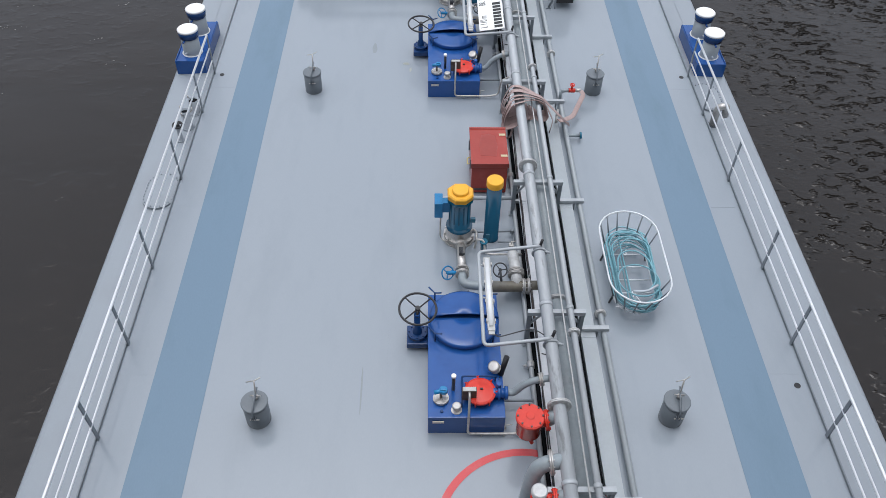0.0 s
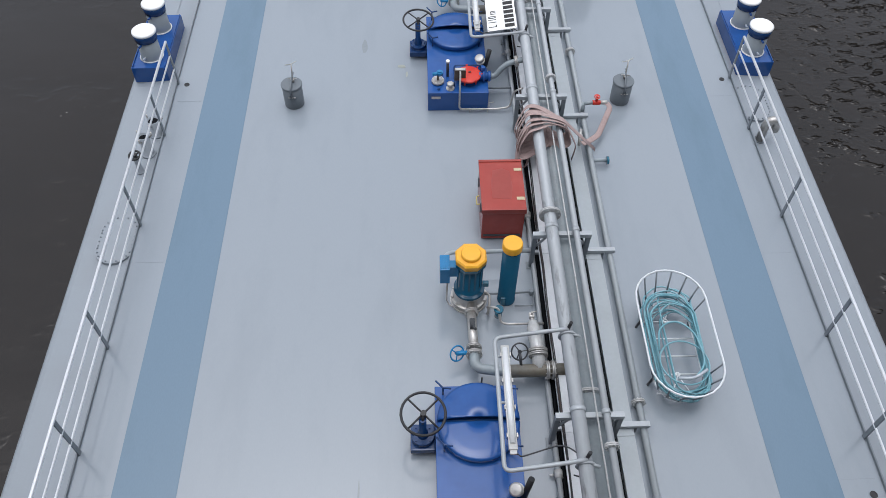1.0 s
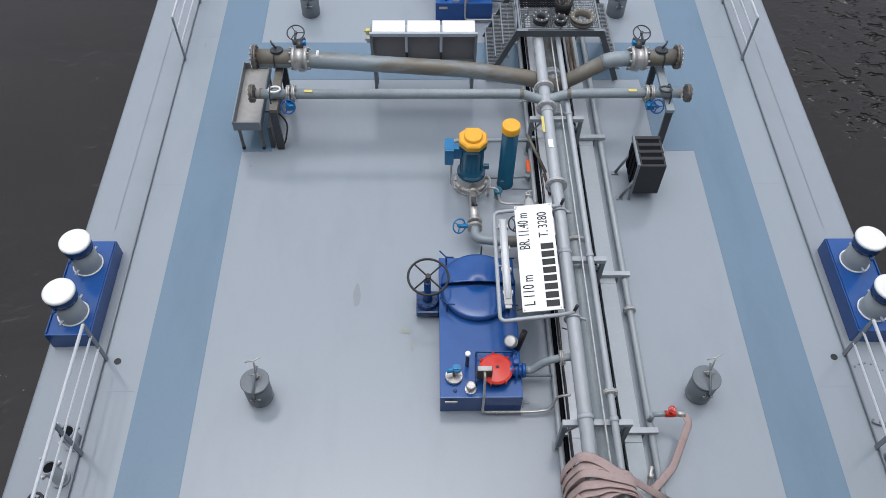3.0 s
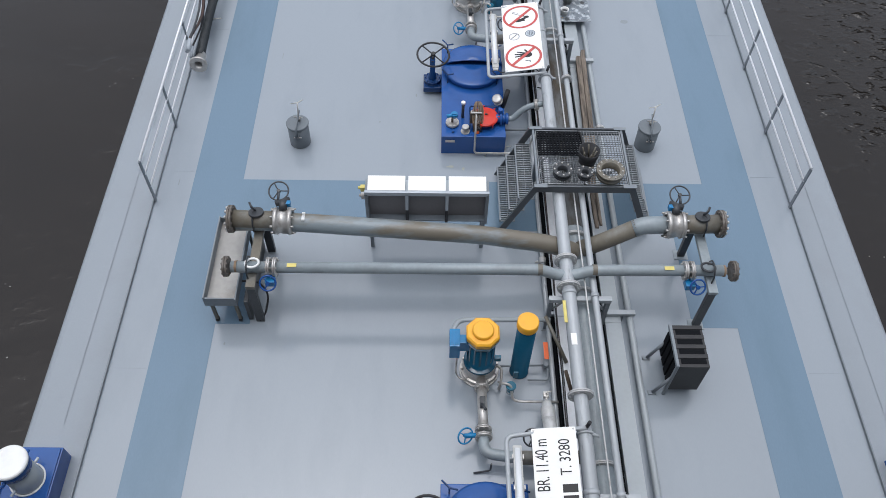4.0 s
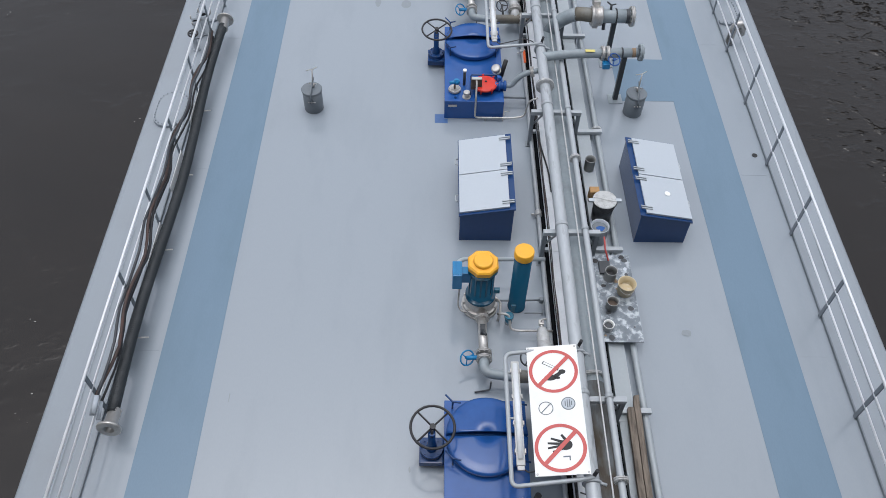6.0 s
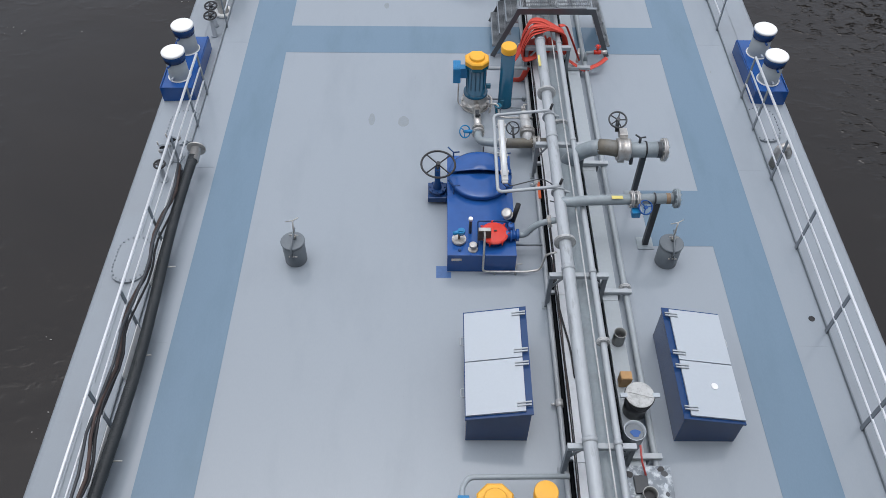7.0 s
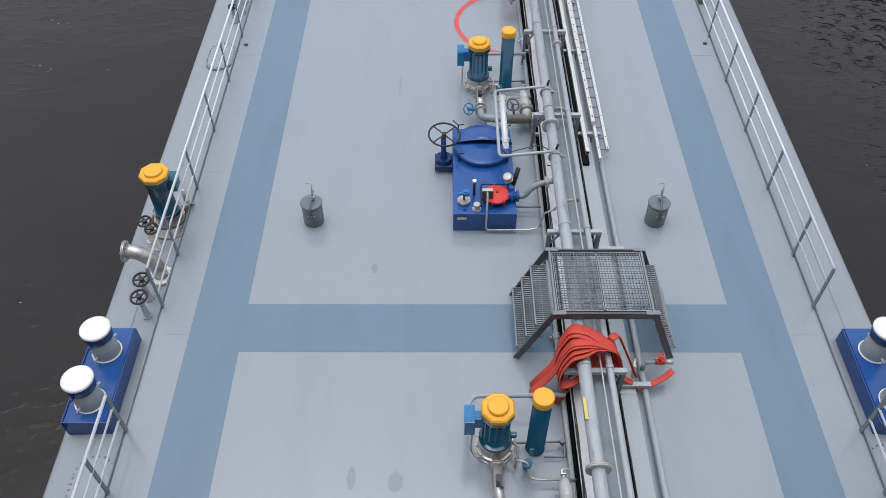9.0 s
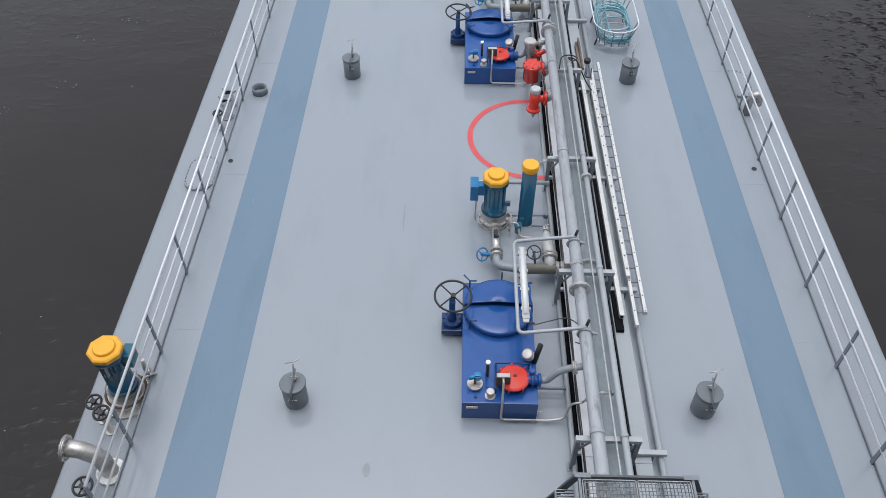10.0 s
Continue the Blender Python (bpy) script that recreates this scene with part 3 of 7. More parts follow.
    for p in circle_points((CX, CY, 0.46), (0, 0, 1), 0.212, 7):
        add_rod(bm, (p.x, p.y, 0.44), (p.x, p.y, 0.525), 0.011, 8)
        add_rod(bm, (p.x - 0.02, p.y, 0.522), (p.x + 0.02, p.y + 0.01, 0.53), 0.006, 6)
    cover = part("red_cover", bm, RED, t, "round orange-red cover with lugs")
    bm = bmesh.new()
    add_box(bm, CX - 0.005, CX + 0.035, CY + 0.0, CY + 0.025, 0.535, 0.55, 0.003)
    part("vent_slot", bm, BLACK, cover)
    bm = bmesh.new()
    add_tube(bm, [(-0.05, 0.56, 0.38), (-0.05, 0.56, 0.49), (0.40, 0.56, 0.49), (0.40, 0.56, 0.38)], 0.013, 0.04, 8)
    add_tube(bm, [(-0.06, 0.16, 0.38), (-0.06, 0.16, 0.46), (-0.05, 0.54, 0.49)], 0.011, 0.04, 8)
    part("guard_bar", bm, NAVY, t)
    bm = bmesh.new()
    add_lathe(bm, (0.35, CY, 0.46), (1, 0, 0), [(0, 0.07), (0.06, 0.07), (0.06, 0.1), (0.09, 0.1), (0.09, 0.065), (0.15, 0.065), (0.15, 0.09), (0.19, 0.09), (0.19, 0)], 18)
    add_disc(bm, (0.42, CY + 0.04, 0.50), (0, 0, 1), 0.035, 0.12, 12)
    add_tube(bm, [(0.40, CY + 0.06, 0.5), (0.40, CY + 0.15, 0.56), (0.44, CY + 0.2, 0.5)], 0.016, 0.04, 8)
    part("side_outlet", bm, BLUE, t)
    bm = bmesh.new()
    add_box(bm, -0.06, 0.125, 0.20, 0.27, 0.47, 0.675, 0.006)
    box = part("gauge_box", bm, RUST, t, "dark brown gauge box on a pole")
    bm = bmesh.new()
    add_box(bm, -0.05, 0.115, 0.205, 0.265, 0.676, 0.684, 0.003)
    part("label_plate", bm, LAMPM, box, "pale label on the box top")
    bm = bmesh.new()
    add_tube(bm, [(0.03, 0.20, 0.66), (0.032, 0.14, 0.67), (0.02, -0.05, 0.45), (0.02, -0.05, 0.07), (0.66, -0.05, 0.07), (0.86, -0.03, 0.09), (0.91, 0.0, 0.4), (1.05, -0.03, 0.5)], 0.016, 0.07, 8)
    for x in (0.2, 0.5):
        add_rod(bm, (x, -0.05, 0), (x, -0.05, 0.07), 0.008, 6)
    add_tube(bm, [(0.52, 0.0, 0.09), (0.52, 0.04, 0.13), (0.6, 0.05, 0.13)], 0.007, seg=6)
    part("sample_pipe", bm, STEEL, t, "thin bent stainless pipe")
    # round gauge flange, posts and dome
    GX, GY = -0.33, 0.27
    bm = bmesh.new()
    add_flange(bm, (GX, GY, 0.415), (0, 0, 1), 0.104, 0.018, 8, 0.009)
    flange = part("gauge_flange", bm, STEEL, t, "pale bolted gauge flange")
    bm = bmesh.new()
    add_rod(bm, (GX, GY, 0.43), (GX, GY, 0.53), 0.018, 10)
    part("neck", bm, RUST, flange)
    bm = bmesh.new()
    add_rod(bm, (GX - 0.09, GY + 0.0, 0.545), (GX + 0.02, GY + 0.02, 0.56), 0.03, 12)
    add_disc(bm, (GX + 0.03, GY + 0.03, 0.52), (0, 0, 1), 0.055, 0.06, 16)
    add_box(bm, GX - 0.01, GX + 0.06, GY + 0.0, GY + 0.05, 0.57, 0.60, 0.01)
    part("sensor_head", bm, AZURE, flange, "bright blue sensor head")
    bm = bmesh.new()
    add_rod(bm, (-0.165, 0.43, 0.38), (-0.165, 0.43, 0.66), 0.024, 10)
    part("post", bm, CHAR, t)
    bm = bmesh.new()
    add_rod(bm, (-0.165, 0.43, 0.66), (-0.165, 0.43, 0.70), 0.032, 14)
    part("post_cap", bm, WHITE, t)
    bm = bmesh.new()
    add_lathe(bm, (-0.13, 0.11, 0.38), (0, 0, 1), [(0, 0.07), (0.02, 0.07), (0.025, 0.03), (0.08, 0.03), (0.08, 0.058), (0.11, 0.058), (0.12, 0.045), (0.12, 0)], 18)
    part("dip_cap", bm, STEEL, t)
    bm = bmesh.new()
    add_disc(bm, (-0.32, 0.09, 0.38), (0, 0, 1), 0.022, 0.02, 10)
    part("plug", bm, NAVY, t)
    bm = bmesh.new()
    add_lathe(bm, (0.43, 0.74, 0.38), (-0.35, -0.38, 1), [(0, 0.05), (0.08, 0.05), (0.08, 0.078), (0.11, 0.078), (0.115, 0.066), (0.16, 0.066), (0.16, 0.08), (0.19, 0.08), (0.205, 0.06), (0.21, 0)], 20)
    part("vent_dome", bm, STEEL, t, "polished steel vent dome")
    bm = bmesh.new()
    add_rod(bm, (0.475, 0.66, 0.38), (0.545, 0.75, 0.66), 0.038, 14)
    part("black_post", bm, BLACK, t)
    bm = bmesh.new()
    add_box(bm, -0.44, -0.29, -0.018, -0.010, 0.27, 0.315, 0.002)
    part("name_plate", bm, STEEL, t)
    bm = bmesh.new()
    add_tube(bm, [(0.53, 0.32, 0.46), (0.62, 0.315, 0.47), (0.74, 0.33, 0.64), (0.86, 0.33, 0.73), (1.05, 0.33, 0.78)], 0.046, 0.12, 12)
    part("vapour_pipe", bm, PIPE, t, "bent grey vapour pipe to the main line")
    bm = bmesh.new()
    add_flange(bm, (0.95, 0.33, 0.755), (1, 0, 0.2), 0.09, 0.022, 8)
    part("vapour_flange", bm, STEEL, t)
    bm = bmesh.new()
    add_tube(bm, [(0.5, 0.42, 0.12), (0.92, 0.42, 0.12)], 0.018, seg=8)
    part("drain_pipe", bm, POSTM, t)
    return t


HATCH = tank_hatch(HATCH_Y[0])
for yy in HATCH_Y[1:]:
    repeat(HATCH, 0, yy, 0)


def crossover_pipe(y):
    """A thin line that goes on from the hatch's bent pipe, under the main, to the return pipe."""
    t = thing("crossover_pipe", 1.05, y, 0.5, "thin stainless line passing under the main pipe", "pipe")
    bm = bmesh.new()
    add_tube(bm, [(0, -0.03, 0), (0.05, -0.02, 0.06), (0.12, -0.02, 0.20), (0.36, -0.02, 0.215)], 0.016, 0.05, 8)
    part("pipe", bm, STEEL, t)
    bm = bmesh.new()
    add_lathe(bm, (0.20, -0.02, 0.208), (1, 0, 0), [(0, 0.016), (0, 0.026), (0.05, 0.026), (0.05, 0.016)], 12)
    part("union", bm, FLANGEM, t)
    bm = bmesh.new()
    add_box(bm, 0.335, 0.365, -0.05, 0.01, 0.20, 0.26, 0.004)
    part("clip", bm, POSTM, t)


crossover_pipe(HATCH_Y[4])


# ---- tank ullage drums on the open deck ----
def deck_drum(x, y):
    t = thing("deck_drum", x, y, 0, "mid-grey steel drum with clamped lid standing on deck", "tank opening", "deck drums")
    bm = bmesh.new()
    add_lathe(bm, (0, 0, 0), (0, 0, 1), [(0, 0), (0, 0.158), (0.008, 0.162), (0.40, 0.164), (0.40, 0)], 36)
    part("body", bm, DRUM, t)
    bm = bmesh.new()
    add_lathe(bm, (0, 0, 0.40), (0, 0, 1), [(0, 0), (-0.012, 0.172), (0.02, 0.176), (0.03, 0.168), (0.034, 0.10), (0.036, 0)], 36)
    part("lid", bm, DRUM, t)
    bm = bmesh.new()
    add_tube(bm, [(0.0, -0.182, 0.27), (0.0, -0.188, 0.44), (0.012, -0.06, 0.50), (0.03, 0.13, 0.56)], 0.019, 0.05, 8, flat=0.5)
    part("clamp_bar", bm, DRUM, t)
    bm = bmesh.new()
    add_rod(bm, (0.02, 0.03, 0.43), (0.033, 0.09, 0.75), 0.011, 10)
    add_disc(bm, (0.021, 0.035, 0.455), (0, 0, 1), 0.034, 0.045, 12)
    part("screw_spindle", bm, STEEL, t)
    bm = bmesh.new()
    add_tube(bm, [(-0.07, 0.085, 0.74), (0.035, 0.10, 0.75), (0.11, 0.13, 0.78)], 0.008, seg=8)
    part("screw_handle", bm, STEEL, t)
    bm = bmesh.new()
    add_rod(bm, (-0.05, 0.04, 0.505), (0.09, 0.03, 0.505), 0.009, 8)
    part("cross_pin", bm, STEEL, t)
    for sx in (-0.032, 0.022):
        bm = bmesh.new()
        add_box(bm, sx, sx + 0.012, -0.20, -0.155, 0.24, 0.32, 0.003)
        part("hinge_lug", bm, DRUM, t)
    bm = bmesh.new()
    add_rod(bm, (-0.05, -0.184, 0.28), (0.07, -0.184, 0.28), 0.010, 8)
    part("hinge_pin", bm, STEEL, t)
    return t


first = None
for yy in HATCH_Y:
    for xx in (-2.74, 2.755):
        if first is None:
            first = deck_drum(xx, yy + 0.22)
        else:
            repeat(first, xx, yy + 0.22, 0)


# ---- cargo pump ----
def pump(x, y):
    t = thing("cargo_pump", x, y, 0, "teal electric cargo pump with yellow eight-sided cap, steel base", "pump", "cargo pumps")
    bm = bmesh.new()
    add_lathe(bm, (0, 0, 0), (0, 0, 1), [(0, 0), (0, 0.255), (0.03, 0.255), (0.035, 0.22), (0.07, 0.22), (0.07, 0.245), (0.11, 0.245), (0.115, 0.22), (0.17, 0.2), (0.24, 0.19), (0.26, 0.19)], 32)
    base = part("base", bm, STEEL, t, "round stained stainless base")
    for p in circle_points((0, 0, 0.11), (0, 0, 1), 0.23, 10):
        bm = bmesh.new()
        add_rod(bm, p, p + Vector((0, 0, 0.03)), 0.014, 6)
        part("bolt", bm, STEEL, base)
    bm = bmesh.new()
    # Body and fins get a darker slate than the teal housing, as painted shade.
    add_lathe(bm, (0, 0, 0.26), (0, 0, 1), [(0, 0.21), (0.04, 0.21), (0.05, 0.17), (0.56, 0.17), (0.56, 0.0)], 32)
    motor = part("motor_body", bm, SLATE, t, "ribbed teal motor body")
    bm = bmesh.new()
    add_box(bm, 0.165, 0.175, -0.01, 0.01, 0.42, 0.80)
    fin_mesh = mesh_of("fin", bm, SLATE)
    for k in range(14):
        fin = new("fin", fin_mesh)
        fin.parent = motor
        fin.rotation_euler = (0, 0, radians(25.714 * k + 7))
    bm = bmesh.new()
    add_box(bm, -0.40, -0.27, -0.13, 0.12, 0.55, 0.84, 0.015)
    add_box(bm, -0.28, -0.15, -0.06, 0.06, 0.6, 0.8, 0.01)
    part("terminal_box", bm, AZURE, motor)
    bm = bmesh.new()
    for k in range(4):
        add_box(bm, -0.39 + 0.03 * k, -0.378 + 0.03 * k, -0.11, 0.10, 0.835, 0.85, 0.003)
    part("terminal_rib", bm, AZURE, motor)
    bm = bmesh.new()
    add_lathe(bm, (0, 0, 0.82), (0, 0, 1), [(0, 0.205), (0.06, 0.215), (0.06, 0)], 8, smooth=False)
    part("fan_housing", bm, TEAL, motor).rotation_euler = (0, 0, radians(22.5))
    bm = bmesh.new()
    add_lathe(bm, (0, 0, 0.885), (0, 0, 1), [(0, 0), (0, 0.21), (0.075, 0.216), (0.095, 0.194), (0.095, 0)], 8, smooth=False)
    add_lathe(bm, (0, 0, 0.98), (0, 0, 1), [(0, 0.13), (0.03, 0.13), (0.045, 0.116), (0.05, 0)], 32)
    part("cap", bm, YELLOW, t, "yellow eight-sided rain cap").rotation_euler = (0, 0, radians(22.5))
    bm = bmesh.new()
    add_tube(bm, [(-0.30, -0.1, 0.6), (-0.31, -0.12, 0.16), (-0.26, -0.17, 0.10), (-0.18, -0.2, 0.12)], 0.012, 0.05, 8)
    part("cable", bm, STEEL, t)
    bm = bmesh.new()
    add_tube(bm, [(0.22, -0.06, 0.25), (0.28, -0.1, 0.22), (0.27, -0.24, 0.14), (0.24, -0.30, 0.06)], 0.018, 0.05, 8)
    part("drain_cock", bm, STEEL, t)
    bm = bmesh.new()
    add_box(bm, 0.17, 0.25, -0.10, -0.05, 0.42, 0.50, 0.01)
    part("junction", bm, TEAL, motor)
    # outlet pipe towards the hatch, then across to the lines
    bm = bmesh.new()
    add_tube(bm, [(0.02, -0.2, 0.14), (0.02, -0.92, 0.24)], 0.062, seg=16)
    part("outlet_pipe", bm, STEEL, t)
    for fy, fz, fr in ((-0.33, 0.16, 0.095), (-0.93, 0.24, 0.105), (-1.02, 0.24, 0.105)):
        bm = bmesh.new()
        add_flange(bm, (0.02, fy, fz), (0, 1, -0.12), fr, 0.02, 8)
        part("flange", bm, STEEL, t)
    bm = bmesh.new()
    add_tube(bm, [(0.02, -1.0, 0.25), (0.02, -1.22, 0.24), (0.42, -1.28, 0.24), (0.62, -1.28, 0.25)], 0.066, 0.17, 16)
    part("elbow", bm, PIPE, t)
    bm = bmesh.new()
    add_tube(bm, [(0.45, -1.28, 0.25), (1.3, -1.28, 0.27)], 0.082, seg=16)
    part("cross_pipe", bm, OLIVE, t, "stained olive-brown cross pipe")
    for fx in (0.93, 1.0):
        bm = bmesh.new()
        add_flange(bm, (fx, -1.28, 0.26), (1, 0, 0), 0.12, 0.02, 10)
        part("flange", bm, STEEL, t)
    bm = bmesh.new()
    handwheel(bm, (-0.20, -1.02, 0.27), (0.5, -0.7, 0.6), 0.10, 0.011)
    add_rod(bm, (-0.20, -1.02, 0.27), (-0.05, -1.0, 0.25), 0.03, 10)
    part("handwheel", bm, AZURE, t, "small bright blue handwheel")
    bm = bmesh.new()
    add_tube(bm, [(0.0, -0.63, 0.25), (0.0, -0.63, 0.33), (0.05, -0.72, 0.36)], 0.018, seg=8)
    add_box(bm, -0.02, 0.05, -0.66, -0.52, 0.26, 0.32, 0.01)
    part("lever", bm, CHAR, t)
    bm = bmesh.new()
    add_tube(bm, [(0.10, -1.36, 0.25), (0.10, -1.36, 0.05), (-0.1, -1.38, 0.02)], 0.012, 0.04, 6)
    part("drain", bm, CHAR, t)
    # stub that leaves the cross pipe, narrows and ends in a small cock
    bm = bmesh.new()
    add_tube(bm, [(0.83, -1.28, 0.26), (0.83, -1.0, 0.30), (0.81, -0.80, 0.315)], 0.084, 0.05, 18)
    add_lathe(bm, (0.812, -0.81, 0.314), (-0.06, 1, 0.07), [(0, 0.084), (0.13, 0.084), (0.155, 0.068), (0.21, 0.06), (0.225, 0.03), (0.225, 0)], 20)
    add_rod(bm, (0.80, -0.66, 0.0), (0.80, -0.66, 0.26), 0.03, 10)
    branch = part("stub_branch", bm, FLANGEM, t, "bright stub branch with a reducer")
    bm = bmesh.new()
    add_rod(bm, (0.80, -0.60, 0.325), (0.795, -0.50, 0.33), 0.02, 10)
    add_box(bm, 0.76, 0.83, -0.545, -0.475, 0.30, 0.37, 0.012)
    add_rod(bm, (0.795, -0.51, 0.36), (0.795, -0.51, 0.42), 0.012, 8)
    add_rod(bm, (0.795, -0.51, 0.415), (0.86, -0.50, 0.42), 0.01, 8)
    part("stub_cock", bm, STEEL, branch, "small steel cock")
    for d in (0.0, 0.06):
        bm = bmesh.new()
        add_flange(bm, (0.83, -1.08 + d, 0.295), (0, 1, 0.2), 0.125, 0.02, 10)
        part("flange", bm, STEEL, branch)
    bm = bmesh.new()
    handwheel(bm, (0.58, -1.10, 0.42), (0.1, -0.6, 0.8), 0.105, 0.011)
    add_rod(bm, (0.58, -1.10, 0.42), (0.60, -1.25, 0.3), 0.02, 8)
    part("handwheel", bm, CHAR, t)
    bm = bmesh.new()
    add_tube(bm, [(0.24, -0.25, 0.16), (0.26, -0.33, 0.29), (0.38, -0.35, 0.29), (0.40, -0.48, 0.14), (0.5, -0.50, 0.13), (0.98, -0.50, 0.13)], 0.017, 0.06, 8)
    part("drain_line", bm, STEEL, t)
    bm = bmesh.new()
    add_rod(bm, (0.38, -0.35, 0.10), (0.38, -0.35, 0.24), 0.05, 12)
    add_disc(bm, (0.38, -0.35, 0.24), (0, 0, 1), 0.065, 0.03, 14)
    part("level_switch", bm, TEAL, t)
    bm = bmesh.new()
    add_tube(bm, [(-0.32, -0.02, 0.55), (-0.34, 0.38, 0.40), (-0.26, 0.54, 0.36), (0.93, 0.56, 0.35)], 0.032, 0.12, 10)
    part("cable_conduit", bm, SHEET, t, "grey cable conduit bent round the pump")
    bm = bmesh.new()
    add_tube(bm, [(0.2, 0.0, 0.12), (0.86, 0.02, 0.12)], 0.014, seg=8)
    add_tube(bm, [(0.62, -0.16, 0.06), (0.88, -0.16, 0.06), (0.89, 0.02, 0.1)], 0.012, 0.04, 8)
    add_disc(bm, (0.86, 0.02, 0.08), (0, 0, 1), 0.035, 0.08, 10)
    part("service_line", bm, POSTM, t)
    return t


def tall_cylinder(x, y):
    t = thing("filter_cylinder", x, y, 0, "tall slate-blue cylinder with a yellow cap beside the pump", "cylinder", "filter cylinders")
    bm = bmesh.new()
    add_lathe(bm, (0, 0, 0), (0, 0, 1), [(0, 0), (0, 0.125), (0.02, 0.125), (0.025, 0.118), (1.17, 0.118), (1.17, 0)], 28)
    part("body", bm, SLATE, t)
    bm = bmesh.new()
    add_lathe(bm, (0, 0, 1.17), (0, 0, 1), [(-0.03, 0.13), (0.07, 0.13), (0.085, 0.12), (0.09, 0)], 28)
    part("cap", bm, YELLOW, t, "round yellow cap")
    bm = bmesh.new()
    add_box(bm, -0.09, -0.03, -0.135, -0.112, 0.05, 0.2, 0.005)
    part("bracket", bm, TEAL, t)
    return t


PUMP = pump(0.0, PUMP_Y[0])
PUMP.scale = (1, 1, 1.03)
CYL = tall_cylinder(0.52, PUMP_Y[0])
for yy in PUMP_Y[1:]:
    repeat(PUMP, 0.0, yy, 0)
    repeat(CYL, 0.52, yy, 0)


# ---- pipe rack along the deck ----
Y0, Y1 = -6.0, 56.0


def pipe_run(name, x, z, r, mat, label, flanges=(), fr=0.0, fmat=None, straps=(), seg=16):
    t = thing(name, x, 0, z, label, "pipe", "deck pipelines")
    bm = bmesh.new()
    add_tube(bm, [(0, Y0, 0), (0, Y1, 0)], r, seg=seg)
    part("pipe", bm, mat, t)
    for y in flanges:
        bm = bmesh.new()
        add_flange(bm, (0, y, 0), (0, 1, 0), fr, 0.02, 10)
        part("flange", bm, fmat or FLANGEM, t)
    for y in straps:
        bm = bmesh.new()
        add_lathe(bm, (0, y - 0.03, 0), (0, 1, 0), [(0, r), (0, r + 0.008), (0.06, r + 0.008), (0.06, r)], 20)
        part("strap", bm, mat, t)
    return t


pipe_run("vapour_main", 1.12, 0.845, 0.085, MAINM, "thick galvanised main pipe strapped to the support frames",
         (4.0, 5.45, 9.97, 15.95, 17.45, 17.87, 28.03, 31.21, 37.3, 43.9), 0.15, straps=[y for y in BEAM_Y])
pipe_run("return_line", 1.455, 0.795, 0.042, GALV, "slim galvanised return pipe on the support frames",
         (6.62, 12.85, 21.4, 26.43, 33.9, 39.7), 0.085, straps=[y for y in BEAM_Y])
CARGO_LINE = pipe_run("cargo_line", 1.36, 0.392, 0.155, PIPE, "big dull grey cargo line with one grimy stretch", (7.45, 15.25, 17.62, 18.55, 22.9, 30.85, 38.1), 0.205)
bm = bmesh.new()
add_tube(bm, [(0, 18.7, 0), (0, 22.8, 0)], 0.1575, seg=20)
part("grimy_stretch", bm, CARGO, CARGO_LINE, "brown-black grime along the pipe")
pipe_run("conduit", 1.345, 0.80, 0.011, FLANGEM, "thin bright conduit along the pipe rack", seg=8)
pipe_run("fire_main", 2.05, 0.10, 0.042, SHEET, "grey fire main running low along the rack", (7.5, 14.39, 21.0, 27.8, 42.2), 0.085)


def tray(name, x0, x1, z0, z1, mat, label):
    t = thing(name, (x0 + x1) / 2, 0, z0, label, "cable tray")
    w = (x1 - x0) / 2
    for a, b in zip((Y0,) + BEAM_Y, BEAM_Y + (Y1,)):
        bm = bmesh.new()
        add_box(bm, -w, w, a + 0.002, b - 0.002, 0, z1 - z0, 0.006)
        part("cover", bm, mat, t)
    return t


tray("cable_tray", 1.702, 1.918, 0.08, 0.135, SHEET, "flat grey covered cable tray along the pipe rack")
tray("narrow_tray", 1.012, 1.15, 0.23, 0.28, RAILM, "narrow galvanised cable tray beside the main pipe")


DECK_CONDUIT = pipe_run("deck_conduit", 0.945, 0.078, 0.034, GALV, "slim galvanised conduit low along the pipe rack")
for y in (6.6, 10.6, 14.4, 18.4, 25.95, 29.9, 33.6, 40.9):
    bm = bmesh.new()
    add_lathe(bm, (0, y - 0.05, 0), (0, 1, 0), [(0, 0.034), (0, 0.05), (0.10, 0.05), (0.10, 0.034)], 14)
    add_rod(bm, (-0.06, y, -0.012), (-0.10, y, -0.03), 0.018, 8)
    part("union", bm, FLANGEM, DECK_CONDUIT)
for y in BEAM_Y:
    bm = bmesh.new()
    add_box(bm, -0.03, 0.03, y - 0.02, y + 0.02, -0.078, -0.03, 0.003)
    part("saddle", bm, POSTM, DECK_CONDUIT)



def rack_gap_shade():
    # Near-black strips and a floor sheet paint in the shade between the pipes.
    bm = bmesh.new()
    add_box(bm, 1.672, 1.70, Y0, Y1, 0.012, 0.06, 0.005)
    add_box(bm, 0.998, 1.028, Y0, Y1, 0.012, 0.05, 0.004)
    solid("gap_shade_strip", bm, DARK, "near-black strips painted as shade in the pipe rack's gaps", "channel")
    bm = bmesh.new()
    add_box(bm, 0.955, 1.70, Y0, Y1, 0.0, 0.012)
    solid("rack_floor_shade", bm, DARK, "near-black sheet painted as shade under the pipe rack", "drip pan", kind="structure")


rack_gap_shade()


